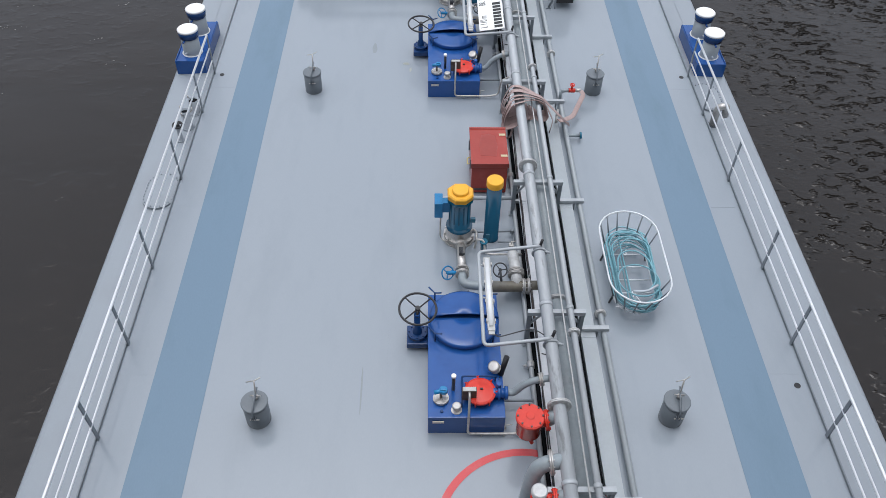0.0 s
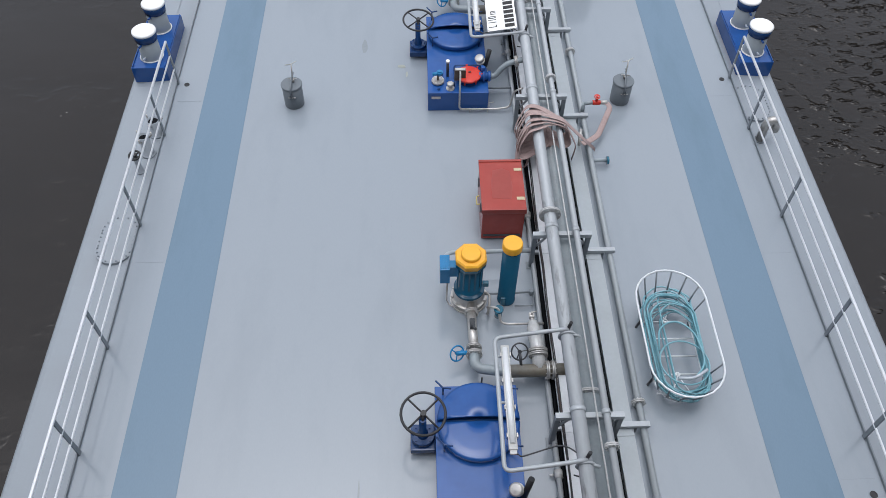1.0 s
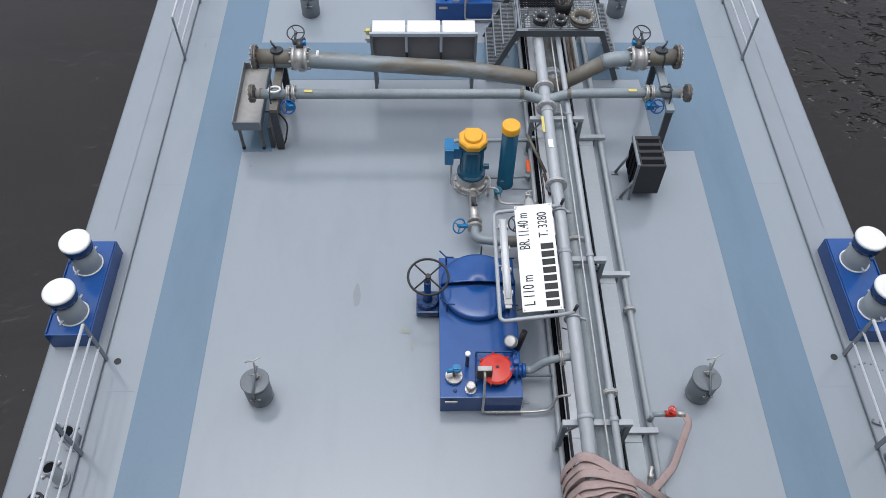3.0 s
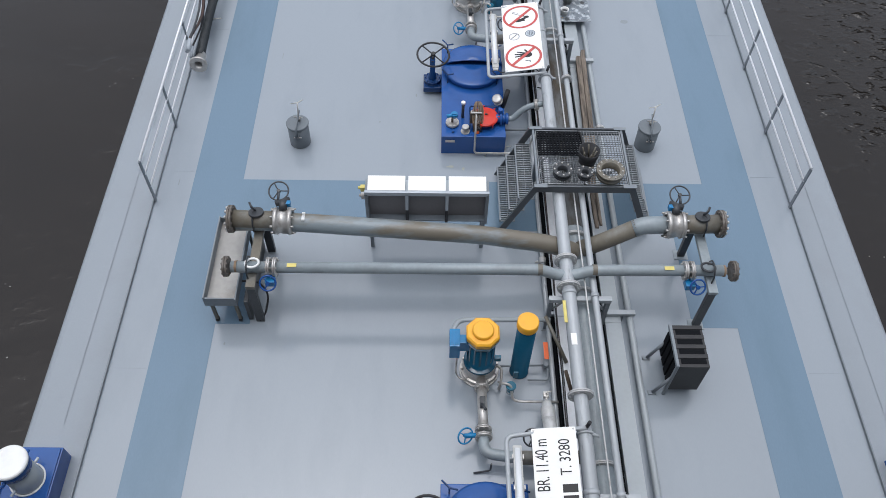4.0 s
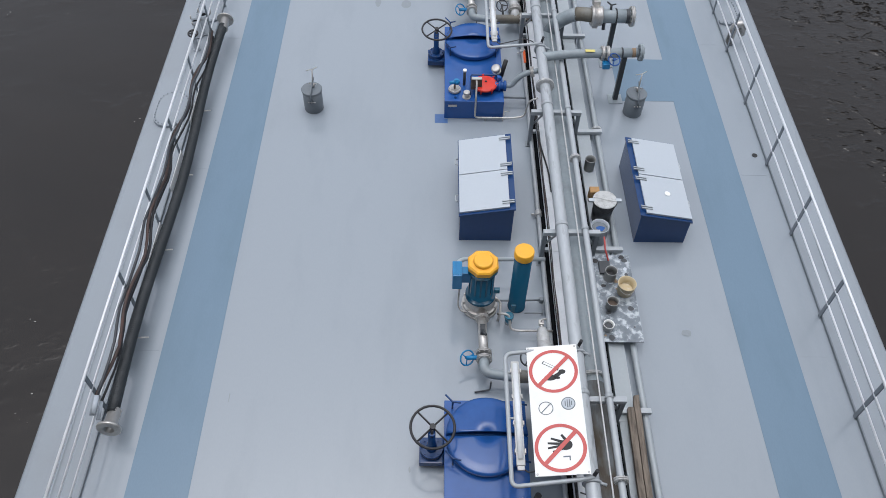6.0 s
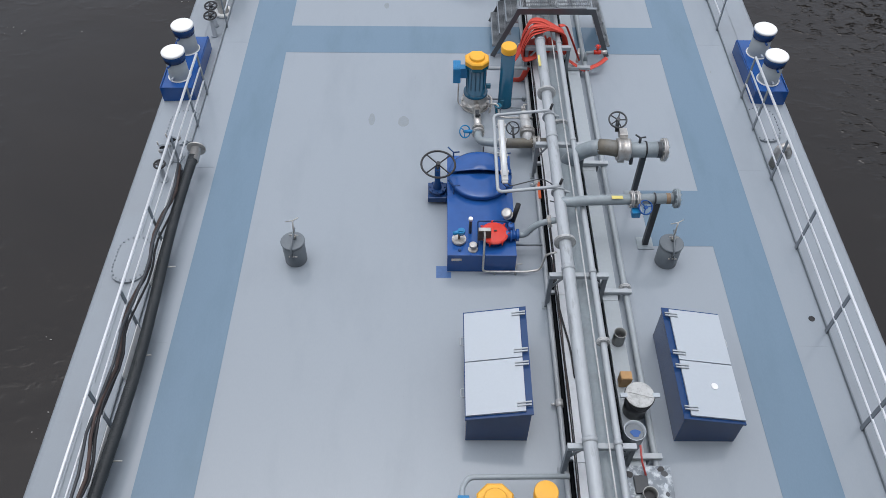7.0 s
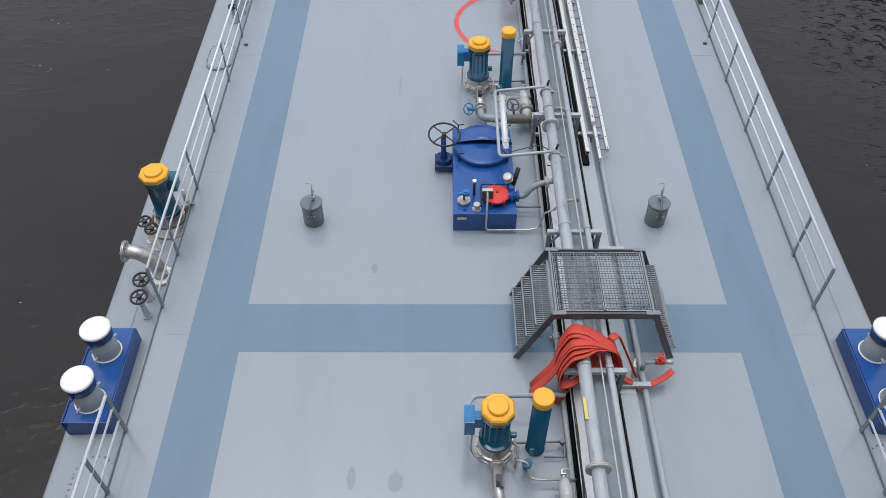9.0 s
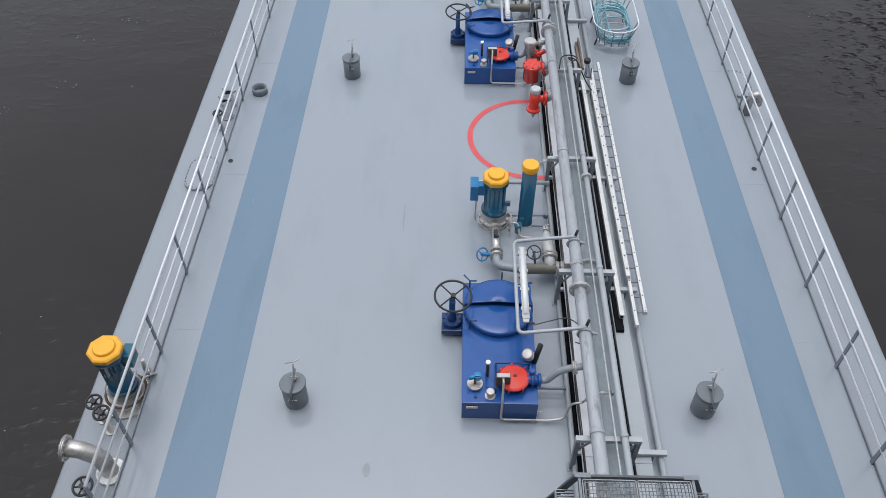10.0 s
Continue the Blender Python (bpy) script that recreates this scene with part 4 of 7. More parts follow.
def rack_frame(y):
    t = thing("pipe_support", 0, y, 0, "galvanised steel portal frame carrying the deck pipes", "pipe support", "pipe supports")
    bm = bmesh.new()
    add_box(bm, 0.88, 1.68, -0.035, 0.035, 0.665, 0.735, 0.006)
    part("top_beam", bm, GALV, t)
    for x in (0.91, 1.645):
        bm = bmesh.new()
        add_box(bm, x - 0.03, x + 0.03, -0.032, 0.032, 0.012, 0.665, 0.005)
        leg = part("leg", bm, POSTM, t)
        bm = bmesh.new()
        add_box(bm, x - 0.06, x + 0.06, -0.06, 0.06, 0, 0.012, 0.003)
        part("foot_plate", bm, POSTM, leg)
        bm = bmesh.new()
        s = 1 if x < 1.2 else -1
        add_tube(bm, [(x, 0, 0.42), (x + s * 0.17, 0, 0.665)], 0.018, seg=6)
        part("brace", bm, GALV, leg)
    bm = bmesh.new()
    add_box(bm, 0.94, 1.60, 0.06, 0.11, 0.18, 0.235, 0.005)
    part("low_beam", bm, GALV, t)
    bm = bmesh.new()
    add_box(bm, 1.70, 2.11, 0.09, 0.16, 0.15, 0.21, 0.006)
    part("side_beam", bm, GALV, t)
    bm = bmesh.new()
    add_box(bm, 1.94, 1.965, 0.10, 0.15, 0.0, 0.15, 0.004)
    part("side_leg", bm, POSTM, t)
    return t


FRAME = rack_frame(BEAM_Y[0])
for yy in BEAM_Y[1:]:
    repeat(FRAME, 0, yy, 0)


# ---- railings ----
def railing(x, ys, label):
    t = thing("railing", x, ys[0], 0, label, "railing", "side railings")
    s = 1 if x > 0 else -1
    n = ys[-1] - ys[0]
    for z, r in ((0.88, 0.0215), (0.60, 0.015), (0.32, 0.015)):
        bm = bmesh.new()
        add_tube(bm, [(0, 0, z), (0, n, z)], r, seg=8)
        part("rail", bm, RAILM, t)
    for y in ys:
        bm = bmesh.new()
        add_box(bm, -0.008, 0.008, y - ys[0] - 0.03, y - ys[0] + 0.03, 0.0, 0.88, 0.003)
        part("post", bm, POSTM, t)
    return t


SEG1 = (-1.0, 0.8, 2.4, 3.95, 5.5, 7.02, 8.49, 10.58, 12.48, 13.75)
SEG2 = (19.49, 21.05, 22.6, 24.15, 25.65, 27.13, 28.64, 30.1, 31.3, 32.15)
SEG3 = (34.18, 35.2, 36.67, 38.17, 39.65, 41.15, 42.65, 44.15, 45.65, 47.2, 48.7, 50.2)
for xx in (-4.772, 4.772):
    for seg in (SEG1, SEG2, SEG3):
        railing(xx, seg, "three-bar bright steel railing with flat grey posts on the deck edge")


# ---- bollards ----
def bollards(s, y):
    t = thing("double_bollard", s * 5.33, y, SIDE_Z - 0.03, "pair of white-topped bollards on a blue plinth", "bollard", "mooring bollards")
    bm = bmesh.new()
    add_box(bm, -0.30, 0.30, 0, 1.52, 0, 0.31, 0.012)
    part("plinth", bm, BLUE, t)
    bm = bmesh.new()
    for x in (-0.285, 0.27):
        add_box(bm, x, x + 0.015, 0.02, 1.5, 0.305, 0.335, 0.003)
    part("plinth_rim", bm, BLUE, t)
    for yb in (0.33, 1.12):
        bm = bmesh.new()
        add_lathe(bm, (0, yb, 0.31), (0, 0, 1), [(0, 0.182), (0.05, 0.178), (0.46, 0.172), (0.46, 0)], 36)
        post = part("post", bm, SHEET, t, "pale grey bollard post")
        bm = bmesh.new()
        add_lathe(bm, (0, yb, 0.68), (0, 0, 1), [(0, 0.17), (0.0, 0.188), (0.15, 0.203), (0.15, 0.19)], 36)
        part("band", bm, NAVY, post, "dark blue band")
        bm = bmesh.new()
        add_lathe(bm, (0, yb, 0.825), (0, 0, 1), [(0, 0.19), (0.0, 0.206), (0.025, 0.206), (0.042, 0.185), (0.05, 0)], 40)
        part("top", bm, WHITE, post, "white bollard top")
        bm = bmesh.new()
        add_tube(bm, circle_points((0, yb, 0.318), (0, 0, 1), 0.195, 32), 0.012, seg=6, closed=True)
        part("weld_ring", bm, WHITE, post)
        for z, d, mat in ((0.40, 0.06, PALE), (0.66, 0.05, BLUE)):
            for a in (262, 82):
                bm = bmesh.new()
                w = Vector((math.cos(radians(a + s * 12)), math.sin(radians(a + s * 12)), 0))
                add_rod(bm, Vector((0, yb, z)) + w * 0.15, Vector((0, yb, z)) + w * (0.19 + d), 0.019, 8)
                part("pin", bm, mat, post)
    return t


for yy in (14.06, 32.22):
    for s in (-1, 1):
        bollards(s, yy)


# ---- lamp frames over the main pipe ----
def lamp_frame(y):
    t = thing("lamp_frame", 0, y, 0, "bent galvanised tube frame holding a long lamp over the hatch", "lamp", "lamp frames")
    bm = bmesh.new()
    add_tube(bm, [(1.13, 2.50, 0.955), (0.95, 2.48, 0.95), (0.225, 2.40, 0.93), (0.225, 0.73, 0.93), (0.95, 0.81, 0.95), (1.13, 0.84, 0.955)], 0.0255, 0.09, 10)
    part("tube", bm, GALV, t)
    for yb in (0.85, 2.50):
        bm = bmesh.new()
        add_tube(bm, circle_points((1.12, yb - 0.04, 0.845), (0, 1, 0), 0.1, 20), 0.016, seg=6, closed=True)
        add_rod(bm, (1.17, yb - 0.04, 0.9), (1.27, yb - 0.07, 0.88), 0.018, 8)
        clamp = part("pipe_clamp", bm, GALV, t)
        bm = bmesh.new()
        add_rod(bm, (1.12, yb, 0.93), (1.15, yb + 0.02, 1.06), 0.022, 8)
        part("clamp_grip", bm, BLACK, clamp)
    bm = bmesh.new()
    add_box(bm, 0.29, 0.39, 0.98, 2.30, 0.885, 0.93, 0.014)
    add_box(bm, 0.30, 0.38, 0.93, 0.98, 0.89, 0.92, 0.01)
    lamp = part("lamp_body", bm, LAMPM, t, "long white lamp housing")
    bm = bmesh.new()
    add_tube(bm, [(0.34, 1.05, 0.93), (0.34, 2.26, 0.93)], 0.034, seg=14, flat=0.7)
    part("diffuser", bm, GLASS, lamp, "clear grey lamp cover")
    for k in range(4):
        yy = 1.12 + 0.34 * k
        for x in (0.278, 0.392):
            bm = bmesh.new()
            add_box(bm, x, x + 0.012, yy, yy + 0.05, 0.895, 0.948, 0.003)
            part("clip", bm, STEEL, lamp)
    for yy in (1.55, 2.15):
        bm = bmesh.new()
        add_rod(bm, (0.215, yy, 0.93), (0.30, yy, 0.915), 0.014, 8)
        part("lamp_arm", bm, GALV, t)
    bm = bmesh.new()
    add_tube(bm, [(0.36, 0.97, 0.90), (0.42, 0.92, 0.86), (0.9, 1.05, 0.9), (1.2, 0.86, 0.8), (1.12, 0.72, 0.72), (1.0, 0.76, 0.72)], 0.009, 0.12, 6)
    part("cable", bm, CHAR, t)
    return t


LAMP = lamp_frame(HATCH_Y[0])
for yy in HATCH_Y[1:]:
    repeat(LAMP, 0, yy, 0)


# ---- sign boards on two of the frames ----
def sign_board(y, hw, x, label):
    t = thing("sign_board", x, y + 1.66, 0.985, label, "sign", "sign boards")
    t.matrix_basis = Matrix.Translation((x, y + 1.66, 0.985)) @ pose(0, 0, 0, 0, -9, 0)
    bm = bmesh.new()
    add_box(bm, -hw, hw, -0.82, 0.82, 0, 0.012, 0.004)
    part("board", bm, WHITE, t)
    for sx in (0.025 - hw, hw - 0.025):
        for yy in (-0.795, 0.795):
            bm = bmesh.new()
            add_disc(bm, (sx, yy, 0.012), (0, 0, 1), 0.012, 0.005, 10)
            part("screw", bm, STEEL, t)
    return t


def lettering(body, x, y, size, parent, wide=1.0):
    c = bpy.data.curves.new("lettering", "FONT")
    c.body, c.size, c.extrude, c.align_x, c.align_y = body, size, 0.0015, "LEFT", "BOTTOM"
    c.materials.append(INK)
    ob = new("lettering", c)
    ob.parent = parent
    ob.matrix_basis = Matrix.Translation((x, y, 0.0145)) @ pose(0, 0, 0, 0, 0, 90) @ Matrix.Diagonal((wide, 1, 1, 1))
    return ob


BOARD = sign_board(HATCH_Y[1], 0.245, 0.745, "white size board with black lettering on the lamp frame")
lettering("L 110 m", -0.045, -0.74, 0.195, BOARD, 0.70)
lettering("BR. 11.40 m", -0.045, 0.10, 0.195, BOARD, 0.62)
lettering("T. 3280", 0.195, 0.27, 0.175, BOARD, 0.76)
for k in range(8):
    bm = bmesh.new()
    add_box(bm, 0.05, 0.21, -0.77 + 0.122 * k, -0.68 + 0.122 * k, 0.0125, 0.0155, 0.001)
    part("plain_bar", bm, INK, BOARD)

WARN = sign_board(HATCH_Y[2], 0.302, 0.785, "white prohibition board with red rings on the lamp frame")


def flat_shape(outline, z, mat, parent, name):
    bm = bmesh.new()
    add_plate(bm, outline, z, z + 0.002)
    return part(name, bm, mat, parent)


def ban_ring(cx, cy, r, parent, mat, width):
    bm = bmesh.new()
    n = 48
    a = [bm.verts.new((cx + r * math.cos(2 * math.pi * i / n), cy + r * math.sin(2 * math.pi * i / n), 0.0155)) for i in range(n)]
    b = [bm.verts.new((cx + (r - width) * math.cos(2 * math.pi * i / n), cy + (r - width) * math.sin(2 * math.pi * i / n), 0.0155)) for i in range(n)]
    for i in range(n):
        bm.faces.new((a[i], a[(i + 1) % n], b[(i + 1) % n], b[i]))
    part("ring", bm, mat, parent)
    bm = bmesh.new()
    d, w = (r - width * 0.6) * 0.707, width * 0.42
    v = [(cx - d - w, cy - d + w), (cx - d + w, cy - d - w), (cx + d + w, cy + d - w), (cx + d - w, cy + d + w)]
    add_plate(bm, v, 0.0165, 0.018)
    part("cross_bar", bm, mat, parent)


for cy in (0.47, -0.50):
    ban_ring(0.0, cy, 0.288, WARN, SIGNRED, 0.040)
ban_ring(-0.125, -0.01, 0.085, WARN, DRUM, 0.010)


def round_outline(cx, cy, rx, ry, n=32):
    return [(cx + rx * math.cos(2 * math.pi * i / n), cy + ry * math.sin(2 * math.pi * i / n)) for i in range(n)]


def bar(x0, y0, x1, y1, w):
    """A slim bar outline from one point to another, tapering a little."""
    d = Vector((x1 - x0, y1 - y0)).normalized()
    u = Vector((-d.y, d.x)) * w
    return [(x0 - u.x, y0 - u.y), (x1 - u.x * 0.7, y1 - u.y * 0.7), (x1 + u.x * 0.7, y1 + u.y * 0.7), (x0 + u.x, y0 + u.y)]


flat_shape(round_outline(0.135, 0.035, 0.082, 0.082), 0.0125, DRUM, WARN, "round_mark")
flat_shape(round_outline(0.135, 0.035, 0.070, 0.070), 0.0146, PALE, WARN, "mark_face")
for x, y0, y1 in ((0.10, 0.005, 0.07), (0.125, -0.015, 0.085), (0.15, -0.01, 0.085), (0.172, 0.01, 0.065)):
    flat_shape(bar(x, y0, x, y1, 0.007), 0.0167, DRUM, WARN, "mark_bar")
# dark plain marks inside the rings
flat_shape(round_outline(0.06, -0.47, 0.075, 0.062, 20), 0.0125, INK, WARN, "dark_mark")
for x0, y0, x1, y1, w in ((0.02, -0.43, -0.10, -0.385, 0.016), (0.0, -0.455, -0.14, -0.44, 0.016), (0.0, -0.48, -0.14, -0.50, 0.016), (0.03, -0.51, -0.09, -0.545, 0.015), (0.07, -0.42, 0.02, -0.345, 0.018)):
    flat_shape(bar(x0, y0, x1, y1, w), 0.0126, INK, WARN, "dark_mark")
flat_shape([(0.02, -0.60), (0.10, -0.60), (0.10, -0.655), (0.085, -0.655), (0.085, -0.615), (0.02, -0.615)], 0.0125, DRUM, WARN, "faint_mark")
flat_shape(round_outline(-0.04, 0.385, 0.075, 0.040, 18), 0.0125, INK, WARN, "dark_mark")
for x0, y0, x1, y1, w in ((0.0, 0.385, 0.10, 0.455, 0.028), (-0.06, 0.40, -0.01, 0.47, 0.02), (-0.09, 0.385, -0.14, 0.36, 0.012), (0.0, 0.38, 0.07, 0.375, 0.02)):
    flat_shape(bar(x0, y0, x1, y1, w), 0.0126, INK, WARN, "dark_mark")
flat_shape(bar(-0.12, 0.60, 0.06, 0.485, 0.020), 0.0125, CHAR, WARN, "dark_mark")
flat_shape(bar(-0.108, 0.592, 0.045, 0.494, 0.013), 0.0147, WHITE, WARN, "pale_mark")
flat_shape(round_outline(0.10, 0.455, 0.042, 0.030, 16), 0.0125, INK, WARN, "dark_mark")


# ---- loading manifold across the deck ----
def manifold():
    t = thing("loading_manifold", 0, 17.66, 0, "two grey pipes crossing the deck with valves and blind flanges", "manifold")
    bm = bmesh.new()
    add_tube(bm, [(-3.18, 0, 0.93), (0.78, 0, 0.93), (0.98, -0.02, 0.845), (1.22, -0.02, 0.845), (1.45, 0, 0.93), (3.1, 0, 0.95)], 0.074, 0.1, 18)
    thin = part("slim_pipe", bm, PIPE, t)
    bm = bmesh.new()
    add_tube(bm, [(-3.2, 0.68, 1.0), (-2.5, 0.68, 1.0), (0.0, 0.60, 0.87), (1.0, 0.56, 0.72), (1.33, 0.56, 0.55), (1.33, 0.56, 0.36)], 0.125, 0.25, 20)
    part("thick_pipe", bm, MANIP, t, "thick grey pipe with rusty top")
    bm = bmesh.new()
    add_tube(bm, [(1.33, 0.62, 0.40), (1.40, 0.62, 0.55), (1.6, 0.62, 0.66), (2.10, 0.675, 0.968)], 0.115, 0.3, 20)
    part("thick_branch", bm, OLIVE, t, "olive-brown thick branch pipe")
    bm = bmesh.new()
    add_tube(bm, [(2.06, 0.67, 0.944), (2.17, 0.68, 1.0), (2.56, 0.68, 1.025)], 0.117, 0.08, 20)
    part("branch_end", bm, PIPE, t, "grey end of the branch")
    for s in (-1, 1):
        end = -3.26 if s < 0 else 3.18
        bm = bmesh.new()
        add_tube(bm, [(s * 2.55, 0.68, 1.02), (end, 0.68, 1.05)], 0.125, seg=20)
        part("end_pipe", bm, OLIVE, t)
        bm = bmesh.new()
        add_flange(bm, (end, 0.68, 1.05), (1, 0, 0), 0.185, 0.03, 12, 0.016)
        blind = part("blind_flange", bm, BLINDM, t)
        for p in circle_points((end + s * 0.045, 0.68, 1.05), (1, 0, 0), 0.155, 12):
            bm = bmesh.new()
            add_rod(bm, p - Vector((0.012, 0, 0)), p + Vector((0.012, 0, 0)), 0.022, 6)
            part("nut", bm, FLANGEM, blind)
        bm = bmesh.new()
        add_flange(bm, (s * 3.24, 0, 0.94), (1, 0, 0), 0.135, 0.028, 10, 0.014)
        part("blind_flange", bm, BLINDM, t)
        # valve on the thick pipe
        bm = bmesh.new()
        add_lathe(bm, (s * 2.46, 0.68, 1.02), (s, 0, 0), [(0, 0.13), (0.0, 0.175), (0.05, 0.185), (0.05, 0.165), (0.19, 0.165), (0.19, 0.185), (0.24, 0.175), (0.24, 0.12)], 24)
        add_box(bm, s * 2.58 - 0.05, s * 2.58 + 0.05, 0.63, 0.73, 0.8, 0.9, 0.01)
        valve = part("valve", bm, STEEL, t, "bulky stainless valve body")
        bm = bmesh.new()
        add_rod(bm, (s * 2.58, 0.74, 1.15), (s * 2.58, 0.86, 1.22), 0.055, 12)
        add_rod(bm, (s * 2.68, 0.82, 1.2), (s * 2.5, 0.9, 1.2), 0.04, 10)
        part("gearbox", bm, CHAR, valve)
        bm = bmesh.new()
        handwheel(bm, (s * 2.65, 1.0, 1.25), (0, -0.35, 1), 0.13, 0.011, 3)
        add_rod(bm, (s * 2.65, 0.86, 1.2), (s * 2.65, 1.0, 1.25), 0.018, 8)
        part("handwheel", bm, CHAR, valve)
        for k, a in enumerate((20, 65, 110, 155, 200, 245, 290, 335)):
            for d in (2.445, 2.715):
                bm = bmesh.new()
                w = Vector((0, math.cos(radians(a)), math.sin(radians(a)))) * 0.165
                add_rod(bm, Vector((s * d - 0.018, 0.68, 1.02)) + w, Vector((s * d + 0.018, 0.68, 1.02)) + w, 0.016, 6)
                part("bolt", bm, STEEL, valve)
        bm = bmesh.new()
        add_box(bm, s * 2.52 - 0.04, s * 2.52 + 0.04, 0.80, 0.86, 1.16, 1.23, 0.012)
        part("gear_cover", bm, AZURE, valve, "small light blue gear cover")
        if s < 0:
            for k in range(7):
                bm = bmesh.new()
                y = 0.615 + 0.02 * k
                add_box(bm, -2.33, -2.29, y, y + 0.012, 1.115 if 0.64 < y < 0.72 else 1.109, 1.122, 0.001)
                part("plain_bar", bm, WHITE, t)
        bm = bmesh.new()
        add_disc(bm, (s * 2.92, 0.70, 1.15), (0, 0.2, 1), 0.1, 0.03, 20)
        add_tube(bm, [(s * 2.92, 0.70, 1.2), (s * 2.97, 0.72, 1.26), (s * 3.0, 0.78, 1.27)], 0.016, seg=8)
        part("sample_tap", bm, CHAR, t)
        # valve on the slim pipe
        for d in (2.62, 2.70):
            bm = bmesh.new()
            add_flange(bm, (s * d, 0, 0.94), (1, 0, 0), 0.125, 0.022, 8, 0.014)
            part("flange", bm, STEEL, t)
        bm = bmesh.new()
        add_box(bm, s * 2.68 - 0.06, s * 2.68 + 0.06, -0.20, -0.08, 0.78, 0.88, 0.012)
        part("valve_gear", bm, AZURE, t, "bright blue valve gear")
        bm = bmesh.new()
        handwheel(bm, (s * 2.70 + (0.07 if s > 0 else 0.0), -0.2, 0.86), (0.1, -0.75, 0.6), 0.1, 0.012, 3)
        part("handwheel", bm, BLUE, t)
        bm = bmesh.new()
        add_tube(bm, circle_points((s * 2.9, 0, 1.02), (0, 0.25, 1), 0.085, 24), 0.016, seg=8, closed=True)
        part("rope_ring" if s < 0 else "pipe_hoop", bm, WHITE if s < 0 else CHAR, t)
        bm = bmesh.new()
        add_box(bm, s * 2.40 - 0.06, s * 2.40 + 0.06, -0.045, 0.01, 1.0 + (0.012 if s > 0 else 0.001), 1.006 + (0.012 if s > 0 else 0.001), 0.001)
        part("yellow_label", bm, TAPE, t)
        bm = bmesh.new()
        add_lathe(bm, (s * 3.10, 0, 0.94), (s, 0, 0), [(0, 0.0765), (0.03, 0.0765)], 18)
        part("rust_band", bm, STRAW, t)
    for x in (0.76, 1.46):
        bm = bmesh.new()
        add_lathe(bm, (x - 0.03, 0, 0.93), (1, 0, 0), [(0, 0.0765), (0.06, 0.0765)], 18)
        part("rust_band", bm, OLIVE, t)
    # right-hand stand
    bm = bmesh.new()
    add_box(bm, 2.90, 3.02, -0.28, 0.98, 0.80, 0.86, 0.006)
    part("stand_beam", bm, PIPE, t)
    for yy in (-0.24, 0.92):
        bm = bmesh.new()
        add_box(bm, 2.91, 3.01, yy - 0.03, yy + 0.03, 0.0, 0.80, 0.006)
        leg = part("stand_leg", bm, CHAR, t)
        bm = bmesh.new()
        add_box(bm, 2.86, 3.06, yy - 0.08, yy + 0.08, 0.0, 0.012, 0.003)
        part("foot_plate", bm, PIPE, leg)
    for yy, z in ((0, 0.94), (0.68, 1.05)):
        for s in (-1, 1):
            bm = bmesh.new()
            add_tube(bm, [(s * 2.96, yy - 0.135, z - 0.1)] + [(s * 2.96, yy + 0.135 * math.sin(a), z + 0.135 * math.cos(a)) for a in (-1.3, -0.65, 0, 0.65, 1.3)] + [(s * 2.96, yy + 0.135, z - 0.1)], 0.011, seg=6)
            part("u_bolt", bm, CHAR, t)
    # left stand
    bm = bmesh.new()
    add_box(bm, -2.98, -2.86, -0.26, 0.98, 0.80, 0.86, 0.006)
    part("stand_beam", bm, OLIVE, t)
    for yy in (-0.22, 0.94):
        bm = bmesh.new()
        add_box(bm, -2.98, -2.87, yy - 0.03, yy + 0.03, 0.0, 0.80, 0.006)
        part("stand_leg", bm, CHAR, t)
    return t


manifold()


def drip_tray():
    t = thing("drip_tray", -3.35, 18.03, 0, "stained stainless drip tray on legs below the manifold", "drip tray")
    bm = bmesh.new()
    add_box(bm, -0.19, 0.19, -0.65, 0.65, 0.50, 0.52)
    part("tray_floor", bm, TRAYM, t)
    for x0, x1, y0, y1, h in ((-0.21, -0.19, -0.67, 0.67, 0.66), (0.19, 0.21, -0.67, 0.67, 0.62), (-0.19, 0.19, -0.67, -0.65, 0.64), (-0.19, 0.19, 0.65, 0.67, 0.64)):
        bm = bmesh.new()
        add_box(bm, x0, x1, y0, y1, 0.47, h, 0.004)
        part("tray_wall", bm, POSTM, t)
    for x in (-0.15, 0.16):
        for y in (-0.6, 0.6):
            bm = bmesh.new()
            add_box(bm, x - 0.02, x + 0.02, y - 0.02, y + 0.02, 0.04, 0.47, 0.003)
            leg = part("leg", bm, OLIVE, t)
            bm = bmesh.new()
            add_rod(bm, (x - 0.02, y, 0.035), (x + 0.02, y, 0.035), 0.035, 10)
            part("castor", bm, BLACK, leg)
    bm = bmesh.new()
    add_tube(bm, [(0.22, -0.3, 0.5), (0.4, -0.25, 0.45), (0.55, -0.35, 0.3), (0.5, -0.55, 0.1), (0.42, -0.62, 0.02)], 0.014, 0.12, 8)
    part("drain_hose", bm, BLACK, t)
    bm = bmesh.new()
    add_box(bm, 0.27, 0.33, -0.60, 0.62, 0.02, 0.46, 0.01)
    part("back_plate", bm, CHAR, t)
    return t


drip_tray()


